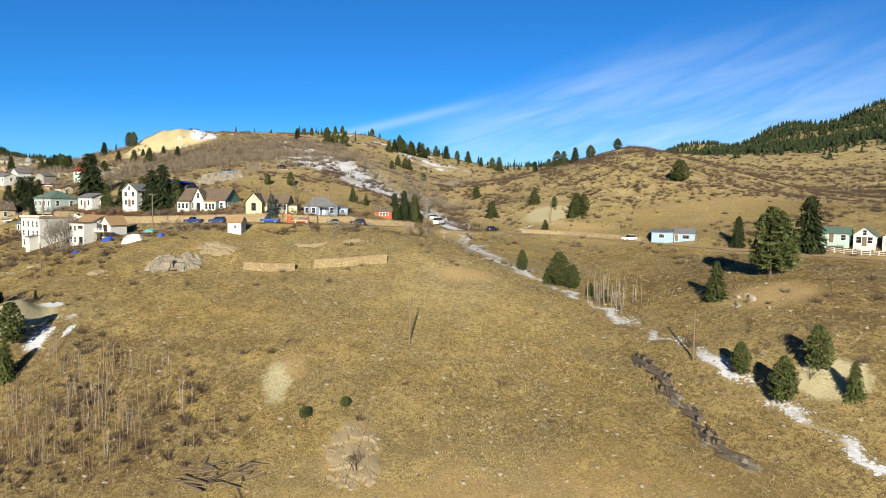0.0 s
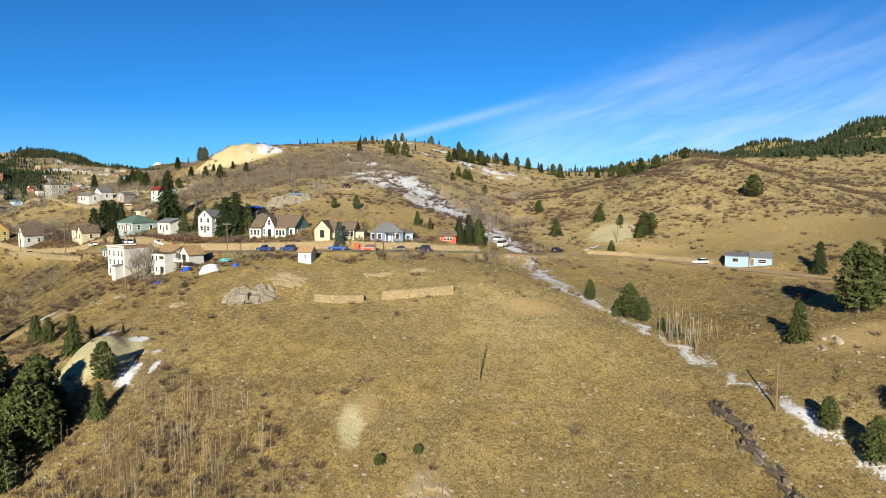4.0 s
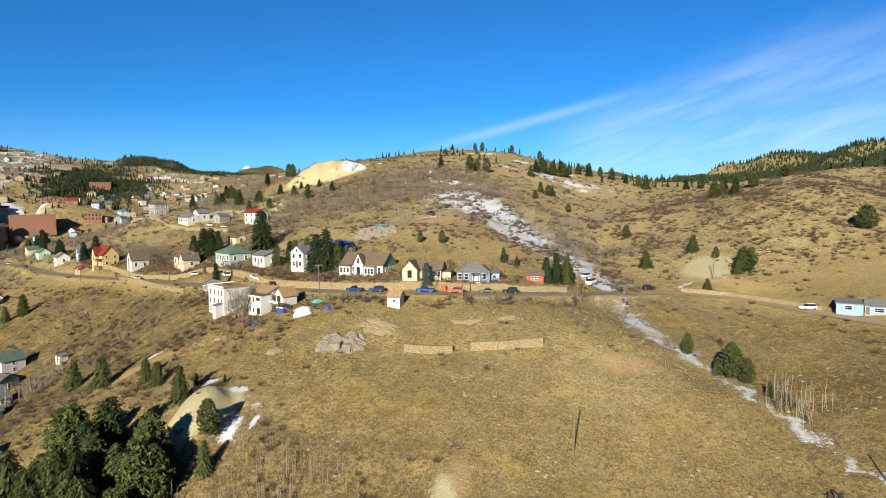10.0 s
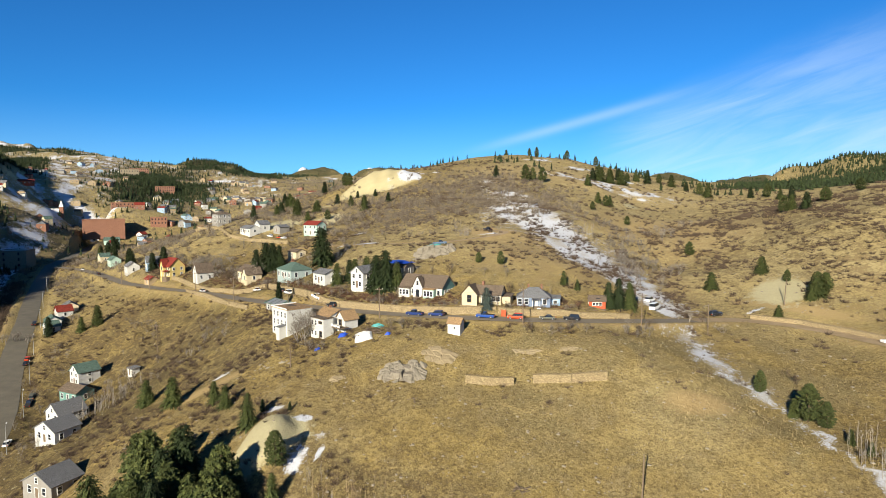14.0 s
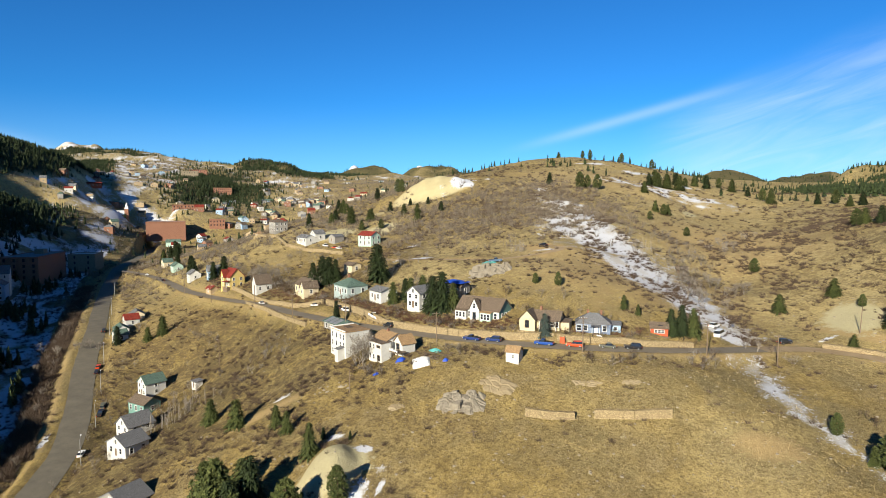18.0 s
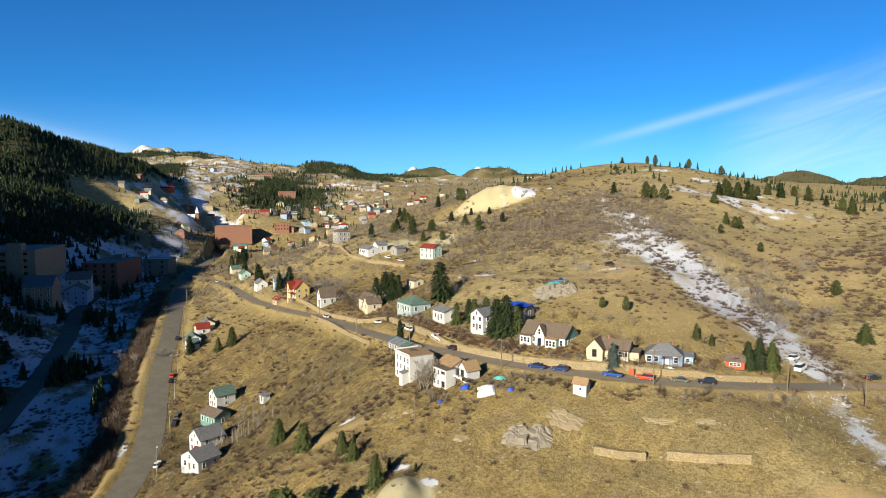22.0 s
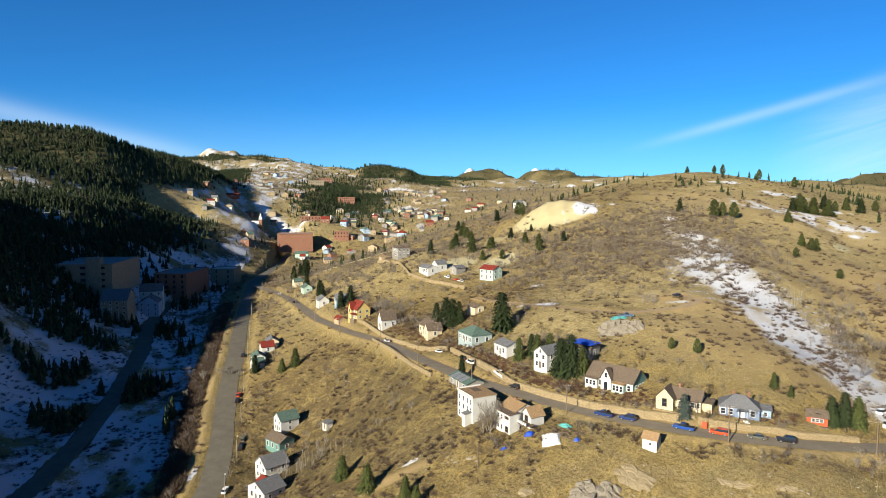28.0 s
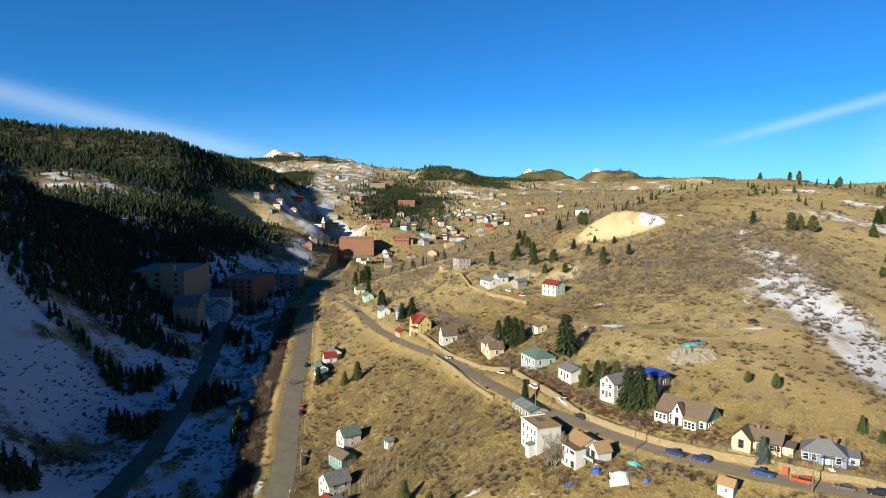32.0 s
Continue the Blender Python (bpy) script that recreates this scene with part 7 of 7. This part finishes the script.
stand(10, -128, 213, 12, 8, -30, ("grey", "brown"), 3.5, 6.5, "garden trees", "in a garden")
stand(10, -110, 221, 9, 5, 0, ("grey",), 3.5, 6, "hill aspens", "by the hill track")
stand(9, -69, 234, 5, 2, 0, ("pole", "grey"), 3.5, 5.5, "track aspens", "by the hill track")
stand(10, -250, 320, 22, 12, -35, ("grey", "brown"), 5, 8, "lane trees", "by the upper lane")
stand(16, -160, 158, 12, 10, 40, ("grey", "brown"), 3.5, 6.5, "gulch garden trees", "by the gulch road houses")
stand(14, -148, 139, 10, 6, 40, ("grey", "pole"), 4, 6.5, "slope foot trees", "at the slope foot")
stand(14, -250, 192, 22, 5, 45, ("grey",), 5, 7.5, "creek trees", "by the creek")
stand(3, -196, 111, 6, 3, 45, ("grey",), 5, 7, "bank trees", "on the bank")
stand(12, 45, 88, 10, 8, 0, ("brown",), 2, 3.2, "gully shrubs", "as a low shrub")
stand(10, 75, 110, 24, 16, 0, ("brown",), 1.8, 2.8, "east slope shrubs", "as a low shrub")
stand(1, -10, 71, 0.1, 0.1, 0, ("brown",), 4.5, 4.6, "", "over the bare rock")
stand(4, 26, 150, 5, 4, 0, ("brown",), 2.5, 3.6, "dark shrubs", "as a dark shrub")


stand(12, -290, 300, 26, 8, 38, ("grey", "brown"), 4, 7, "", "", "town")
stand(14, -395, 388, 24, 12, 40, ("grey",), 5, 9, "", "", "town")
stand(16, -420, 470, 40, 24, 45, ("grey",), 5, 9, "", "", "town")
stand(12, -30, 272, 5, 22, 20, ("grey", "pole"), 4, 7, "band aspens", "beside the snow band")
stand(6, -130, 150, 8, 4, 40, ("grey",), 3, 5, "slope trees", "on the open slope")


for px_, py_, along, across, way, many in ((-72, 164.5, 7, 2.0, -12, 10), (-55, 160, 5, 1.2, 0, 6), (-39, 160.5, 4, 1.0, 5, 5), (-25, 165, 5, 2.0, 15, 7), (-90, 173, 6, 3, -30, 8), (-112, 188, 8, 3, -32, 8), (-136, 204, 8, 4, -35, 9), (-160, 219, 9, 4, -35, 10), (-190, 236, 9, 4, -30, 10), (-225, 250, 8, 5, -35, 9),
                                  (-70, 178, 10, 3, -10, 9), (-40, 172, 12, 2, 5, 9), (-178, 150, 3, 12, 40, 10), (-205, 176, 3, 14, 45, 10), (-240, 215, 4, 10, 45, 8), (-60, 146.5, 10, 1.5, 0, 9), (-25, 150, 10, 1.8, 12, 10), (-84, 138, 8, 2, -20, 7), (-3, 160, 5, 3, 30, 6), (-15, 250, 8, 26, 8, 16)):
    stand(int(many * 1.7), px_, py_, along * 1.1, across * 1.2, way, ("brown", "grey"), 1.6, 4.8, "", "", "shrubs")
stand(22, -560, 690, 60, 40, 45, ("grey",), 6, 10, "", "", "town")
stand(22, -470, 560, 50, 30, 45, ("grey",), 6, 9, "", "", "town")
stand(14, -720, 860, 70, 40, 45, ("grey",), 7, 11, "", "", "town")

for px_, py_, along, across, way, many in ((-178, 236, 26, 7, -32, 24), (-215, 262, 24, 7, -36, 20), (-256, 290, 26, 8, -38, 20), (-140, 262, 22, 12, -10, 14), (-195, 275, 30, 8, -25, 18), (-95, 196, 12, 5, -25, 10), (-60, 182, 16, 3, -8, 10), (-220, 330, 26, 14, -30, 22), (-150, 300, 26, 22, 0, 22),
                                           (-120, 330, 30, 26, 0, 30), (-300, 390, 40, 26, 45, 26), (-20, 300, 10, 40, 10, 22), (-135, 168, 14, 7, -35, 14), (-180, 190, 20, 7, -35, 18), (-200, 160, 5, 22, 45, 16), (-158, 120, 8, 16, 40, 14)):
    stand(many, px_, py_, along, across, way, ("grey", "grey", "brown"), 2.4, 5.6, "", "", "shrubs")
for (ax_, ay_, _az), (bx_, by_, _bz) in zip(GULCH_ROAD[1:10], GULCH_ROAD[2:11]):
    for _ in range(int(math.hypot(bx_ - ax_, by_ - ay_) / 5)):
        u_, off_ = _b.random(), _b.uniform(11, 20)
        L_ = math.hypot(bx_ - ax_, by_ - ay_)
        JOINED.setdefault(("shrubs", "grey"), []).append((ax_ + (bx_ - ax_) * u_ - (by_ - ay_) / L_ * off_, ay_ + (by_ - ay_) * u_ + (bx_ - ax_) / L_ * off_, _b.uniform(4.0, 8.5), _b.uniform(0.8, 1.2)))
for px_, py_, along, across, way, many in ((-160, 226, 22, 5, -35, 16), (-196, 247, 22, 6, -32, 20), (-232, 268, 20, 7, -36, 16), (-118, 214, 12, 4, -30, 8), (-92, 192, 8, 3, -20, 5), (-262, 300, 30, 9, -38, 18), (-300, 322, 24, 8, -38, 12), (-176, 306, 26, 6, -20, 12), (-10, 262, 9, 30, 8, 22)):
    stand(many, px_, py_, along, across, way, ("grey",), 5.0, 8.5, "", "", "shrubs")
for (what, k), spots_ in JOINED.items():
    vs, ts, base = [], [], 0
    for x, y, h, wide in spots_:
        me = _b.choice(BARE[k])
        co = np.zeros(len(me.vertices) * 3)
        me.vertices.foreach_get("co", co)
        tri = np.zeros(len(me.loops), np.int32)
        me.loops.foreach_get("vertex_index", tri)
        a = _b.uniform(0, 6.283)
        co = co.reshape(-1, 3) * (h * wide, h * wide, h)
        vs.append(np.c_[co[:, 0] * math.cos(a) - co[:, 1] * math.sin(a) + x, co[:, 0] * math.sin(a) + co[:, 1] * math.cos(a) + y, co[:, 2] + ground(x, y)])
        ts.append(tri.reshape(-1, 3) + base)
        base += len(co)
    name, label = ("bare_shrubs", "leafless shrubs and small trees along yards and banks") if what == "shrubs" else ("town_trees", "leafless grey trees among the distant town houses")
    tagged(new(name, from_arrays(name, np.concatenate(vs), np.concatenate(ts), {"grey": PALE_TWIG, "brown": TWIG}[k])), label, "shrubs" if what == "shrubs" else "trees", kind="stuff")


# ---- what nobody could count ----
def sprinkle(name, label, category, mat, pts, unit_v, unit_t, sizes, tall, seed):
    """Many small turned and scaled copies of one small shape, in one mesh."""
    rng = np.random.RandomState(seed)
    n = len(pts)
    a = rng.uniform(0, 6.283, n)
    c, s = np.cos(a)[:, None] * sizes[:, None], np.sin(a)[:, None] * sizes[:, None]
    v = unit_v[None] if unit_v.ndim == 2 else unit_v[rng.randint(0, len(unit_v), n)]
    x = v[..., 0] * c - v[..., 1] * s + pts[:, :1]
    y = v[..., 0] * s + v[..., 1] * c + pts[:, 1:2]
    z = v[..., 2] * (sizes * tall)[:, None] + pts[:, 2:3]
    co = np.stack([x, y, z], -1).reshape(-1, 3)
    m = v.shape[-2]
    t = (unit_t[None] + (np.arange(n) * m)[:, None, None]).reshape(-1, 3)
    return tagged(new(name, from_arrays(name, co, t, mat)), label, category, kind="stuff")


def spots(n, r0, r1, a0, a1, seed, power=1.0):
    rng = np.random.RandomState(seed)
    r = r0 * (r1 / r0) ** (rng.uniform(0, 1, n) ** power)
    a = np.radians(rng.uniform(a0, a1, n))
    x, y = CENTRE[0] + r * np.sin(a), CENTRE[1] + r * np.cos(a)
    return x, y


def clear_of(x, y):
    keep = np.ones(len(x), bool)
    for line, half in ((STREET, 3.4), (GULCH_ROAD, 6), (SHADE_ROAD, 4.8), (SPUR_ROAD, 2)):
        keep &= line_distance(x, y, line)[0] > half
    return keep


def units(kind, count, seed):
    rng = np.random.RandomState(seed)
    out = []
    for _ in range(count):
        v = []
        if kind == "tuft":
            for _b2 in range(6):
                a, r = rng.uniform(0, 6.283), rng.uniform(0.05, 0.4)
                b = np.array([math.cos(a) * r, math.sin(a) * r, -0.1])
                w = rng.normal(size=2) * 0.13
                v += [b, b + (w[0], w[1], 0), b + (rng.uniform(-0.4, 0.4), rng.uniform(-0.4, 0.4), rng.uniform(0.6, 1.1))]
        elif kind == "brush":
            for _b2 in range(46):
                a, r = rng.uniform(0, 6.283), rng.uniform(0, 0.35)
                b = np.array([math.cos(a) * r, math.sin(a) * r, -0.05])
                d = np.array([math.cos(a) * rng.uniform(0.1, 0.75), math.sin(a) * rng.uniform(0.1, 0.75), rng.uniform(0.35, 1.0)]) + rng.normal(size=3) * 0.12
                w = np.cross(d, rng.normal(size=3))
                w *= 0.034 / (np.linalg.norm(w) + 1e-6)
                v += [b + d * 0.1 - w, b + d * 0.1 + w, b + d]
        elif kind == "cone":
            lean, girth = rng.uniform(-0.03, 0.03, 2), rng.uniform(0.75, 1.2)
            for lvl in range(6):
                z0, z1, r = 0.08 + 0.145 * lvl, 0.34 + 0.135 * lvl, (0.25 - 0.036 * lvl) * girth
                for i in range(4):
                    a0 = 1.571 * i + lvl * 1.1 + rng.uniform(-0.4, 0.4)
                    a1 = a0 + rng.uniform(0.9, 1.7)
                    q = rng.uniform(0.55, 1.25, 2)
                    v += [(math.cos(a0) * r * q[0], math.sin(a0) * r * q[0], z0 + rng.uniform(-0.07, 0.05)), (math.cos(a1) * r * q[1], math.sin(a1) * r * q[1], z0 + rng.uniform(-0.07, 0.05)), (lean[0] * lvl, lean[1] * lvl, z1)]
        else:
            for _b2 in range(8):
                p = rng.normal(size=(3, 3)) * (0.5, 0.5, 0.28)
                p[:, 2] = np.abs(p[:, 2]) - 0.1
                v += list(p)
        out.append(np.array(v))
    m = len(out[0])
    return np.array(out), np.arange(m).reshape(-1, 3)


def field(x, y):
    z = ground_array(x, y)
    return np.c_[x, y, z], layers(x, y, z)


_q = np.random.RandomState(77)
# dry grass
x, y = spots(120000, 45, 340, -72, 40, 31, 0.9)
k = clear_of(x, y)
p, lay = field(x[k], y[k])
ok = _q.uniform(0, 1, len(p)) > np.maximum.reduce([lay["snow"] * 1.25, lay["bare"] * 0.75, lay["spoil"] * 1.3, lay["gold"], lay["rust"] * 0.7])
p = p[ok]
uv, ut = units("tuft", 6, 1)
sprinkle("dry_grass", "tufts of dry straw-coloured grass over the hillsides", "grass", STRAW, p, uv, ut, _q.uniform(0.18, 0.5, len(p)), 0.8, 2)
# leafless scrub
x, y = spots(105000, 60, 640, -70, 42, 32, 0.55)
k = clear_of(x, y)
p, lay = field(x[k], y[k])
patch = _ripple(p[:, 0], p[:, 1], 26, 14)
open_slope = smooth(150, 128, p[:, 1]) * smooth(-85, -55, p[:, 0]) * (1 - 0.9 * blob(p[:, 0], p[:, 1], -56, 78, 26, 18))
ok = _q.uniform(0, 1, len(p)) < 1.35 * np.clip(lay["scrub"] - 0.22, 0, 1) * np.clip(0.55 + 0.95 * patch, 0.04, 1.3) * (1 - 0.45 * lay["rust"]) * (1 - lay["gold"]) * (1 - lay["spoil"]) * (1 - 0.85 * open_slope)
p = p[ok]
uv, ut = units("brush", 6, 2)
sprinkle("leafless_scrub", "leafless brown brush in clumps over the slopes", "brush", TWIG, p, uv, ut, (0.5 + 1.3 * _q.uniform(0, 1, len(p)) ** 1.6) * (1 + 0.5 * smooth(180, 380, p[:, 1])), 0.8, 3)


def beside(line, n, o0, o1, seed):
    """Random spots beside a line, o0 to o1 metres to its left as it runs."""
    rng = np.random.RandomState(seed)
    q = np.array([c[:2] for c in line], float)
    L = np.hypot(*np.diff(q, axis=0).T)
    i = rng.choice(len(L), n, p=L / L.sum())
    u, o = rng.uniform(0, 1, n), rng.uniform(o0, o1, n)
    d = (q[1:] - q[:-1]) / L[:, None]
    x = q[i, 0] + d[i, 0] * L[i] * u - d[i, 1] * o
    y = q[i, 1] + d[i, 1] * L[i] * u + d[i, 0] * o
    return np.c_[x, y, ground_array(x, y)]


p = beside(GULCH_ROAD[1:10], 1500, 9.5, 17.0, 51)
sprinkle("creek_thicket", "dark leafless thicket along the creek below the road", "brush", TWIG, p, uv, ut, _q.uniform(1.2, 3.0, len(p)), 1.0, 52)
p = np.concatenate([beside([(-20, 165), (-40, 161), (-52, 159.5), (-66, 160.5), (-79, 164), (-92, 169.5), (-108, 179), (-128, 194)], 420, -6.0, -0.5, 53), beside([(-131, 197), (-150, 206), (-176, 221), (-205, 238), (-240, 256)], 300, -9.0, -0.5, 54)])
sprinkle("garden_brush", "leafless reddish garden brush on terraces above the street wall", "brush", RED_TWIG, p, uv, ut, _q.uniform(0.5, 1.5, len(p)), 0.9, 55)
# grey thickets on the far side of the hill and about the town
x, y = spots(60000, 250, 2300, -56, -4, 46, 0.8)
z = ground_array(x, y)
lay = layers(x, y, z)
r_, az_ = np.hypot(x, y), np.degrees(np.arctan2(x, y))
thick = 1.1 * blob(x, y, -108, 345, 66, 76) * (0.8 + 0.4 * _ripple(x, y, 40, 24)) + smooth(330, 480, r_) * smooth(-20, -27, az_) * (0.55 + 0.4 * _ripple(x, y, 110, 23)) + 0.22 * smooth(700, 900, r_)
ok = clear_of(x, y) & (_q.uniform(0, 1, len(x)) < thick * (1 - lay["gold"]) * (1 - lay["wood"]) * (1 - 0.6 * lay["spoil"]))
p = np.c_[x, y, z][ok]
uv, ut = units("brush", 6, 12)
uv, ut = uv[:, :60], ut[:20]
sprinkle("grey_thickets", "leafless grey thickets over the hillside about the town", "brush", GREY_TWIG, p, uv * (1, 1, 1.3), ut, (1.2 + 2.0 * _q.uniform(0, 1, len(p)) ** 1.5) * (1 + 0.5 * smooth(600, 1500, np.hypot(p[:, 0], p[:, 1]))), 1.0, 13)
# loose stones
x, y = spots(9000, 50, 300, -70, 40, 33, 0.8)
k = clear_of(x, y)
p, lay = field(x[k], y[k])
rk = ROCKS[0]
rv = np.zeros(len(rk.vertices) * 3)
rk.vertices.foreach_get("co", rv)
rt = np.array([list(f.vertices) for f in rk.polygons])
sprinkle("loose_stones", "pale loose stones strewn over the grass", "stones", ROCK, p, np.array([rv.reshape(-1, 3)]), rt, 0.08 + 0.35 * _q.uniform(0, 1, len(p)) ** 5, 0.7, 4)
# woods
x, y = spots(50000, 330, 3900, -80, 48, 34, 0.85)
z = ground_array(x, y)
wood = wood_array(x, y, z)
ok = _q.uniform(0, 1, len(x)) < wood * np.where(np.hypot(x, y) < 1600, 1.0, 0.75)
p = np.c_[x, y, z][ok]
uv, ut = units("cone", 14, 3)
sprinkle("distant_woods", "dark conifer woods covering the far hillsides", "woods", NEEDLE, p, uv, ut, _q.uniform(4.5, 9, len(p)) * (1 + 0.3 * (np.hypot(p[:, 0], p[:, 1]) > 1600)), 1.0, 5)
x, y = spots(26000, 400, 1500, -80, -48, 44, 0.8)
z = ground_array(x, y)
ok = _q.uniform(0, 1, len(x)) < 0.8 * wood_array(x, y, z)
p = np.c_[x, y, z][ok]
sprinkle("hillside_woods", "dark conifers crowding the shaded hill", "woods", NEEDLE, p, uv, ut, _q.uniform(5, 9.5, len(p)), 1.0, 15)
x, y = spots(9000, 850, 1500, -46, -34, 48, 1.0)
z = ground_array(x, y)
ok = _q.uniform(0, 1, len(x)) < wood_array(x, y, z)
p = np.c_[x, y, z][ok]
sprinkle("gulch_woods", "dark conifer wood on the slope above town", "woods", NEEDLE, p, uv, ut, _q.uniform(5, 9, len(p)), 1.0, 19)
x, y = spots(24000, 520, 1500, 8, 48, 47, 0.9)
z = ground_array(x, y)
ok = _q.uniform(0, 1, len(x)) < 0.9 * wood_array(x, y, z)
p = np.c_[x, y, z][ok]
sprinkle("ridge_woods", "dark conifers over the eastern ridge", "woods", NEEDLE, p, uv, ut, _q.uniform(5, 9, len(p)), 1.0, 18)
x, y = spots(30000, 1450, 3000, -62, -28, 45, 1.0)
z = ground_array(x, y)
ok = _q.uniform(0, 1, len(x)) < 0.8 * wood_array(x, y, z)
p = np.c_[x, y, z][ok]
sprinkle("far_woods", "dark conifer woods on the ranges beyond town", "woods", NEEDLE, p, uv, ut, _q.uniform(8, 13, len(p)), 0.9, 16)
# scattered conifers on the far slopes
x, y = spots(2000, 520, 1900, -60, 40, 35, 0.9)
z = ground_array(x, y)
ok = clear_of(x, y)
p = np.c_[x, y, z][ok]
p = p[_ripple(p[:, 0], p[:, 1], 140, 17) > -0.2]
sprinkle("scattered_pines", "scattered dark pines on open far slopes", "trees", NEEDLE, p, uv, ut, _q.uniform(4, 8, len(p)), 1.0, 6)
# shaded snowy bank: spruces
x, y = spots(9000, 215, 560, -80, -50, 36, 1.0)
z = ground_array(x, y)
side = np.interp(y, [0, 85, 130, 149, 186, 248, 311, 383, 480, 620], [-150, -160, -190, -207, -249, -318, -385, -458, -535, -650]) - x
patch = _ripple(x, y, 60, 15)
grove = np.maximum.reduce([blob(x, y, -350, 125, 46, 24, 25), blob(x, y, -395, 150, 34, 30), blob(x, y, -430, 205, 40, 30), blob(x, y, -400, 190, 48, 30, 30), blob(x, y, -372, 150, 40, 24, 60), blob(x, y, -332, 166, 22, 12, 50), blob(x, y, -262, 122, 14, 7, 50)])
ok = clear_of(x, y) & (side > 20) & ((patch > 0.35) | (grove > 0.35)) & (blob(x, y, -268, 92, 44, 24, 25) < 0.4) & (blob(x, y, -318, 140, 24, 12, 40) < 0.4)
p = np.c_[x, y, z][ok]
sprinkle("bank_spruces", "dark young spruces on the shaded snowy bank", "trees", NEEDLE, p, uv, ut, _q.uniform(3, 9, len(p)), 1.0, 7)
x, y = spots(5000, 205, 470, -80, -46, 37, 1.0)
side = np.interp(y, [0, 85, 130, 149, 186, 248, 311, 383, 480, 620], [-150, -160, -190, -207, -249, -318, -385, -458, -535, -650]) - x
patch = _ripple(x, y, 34, 16)
ok = clear_of(x, y) & (side > 3) & (patch > -0.25)
p = np.c_[x[ok], y[ok], ground_array(x[ok], y[ok])]
uv, ut = units("brush", 6, 2)
sprinkle("bank_brush", "dark brush poking through snow on the shaded bank", "brush", TWIG, p, uv, ut, _q.uniform(0.6, 1.8, len(p)), 0.8, 8)
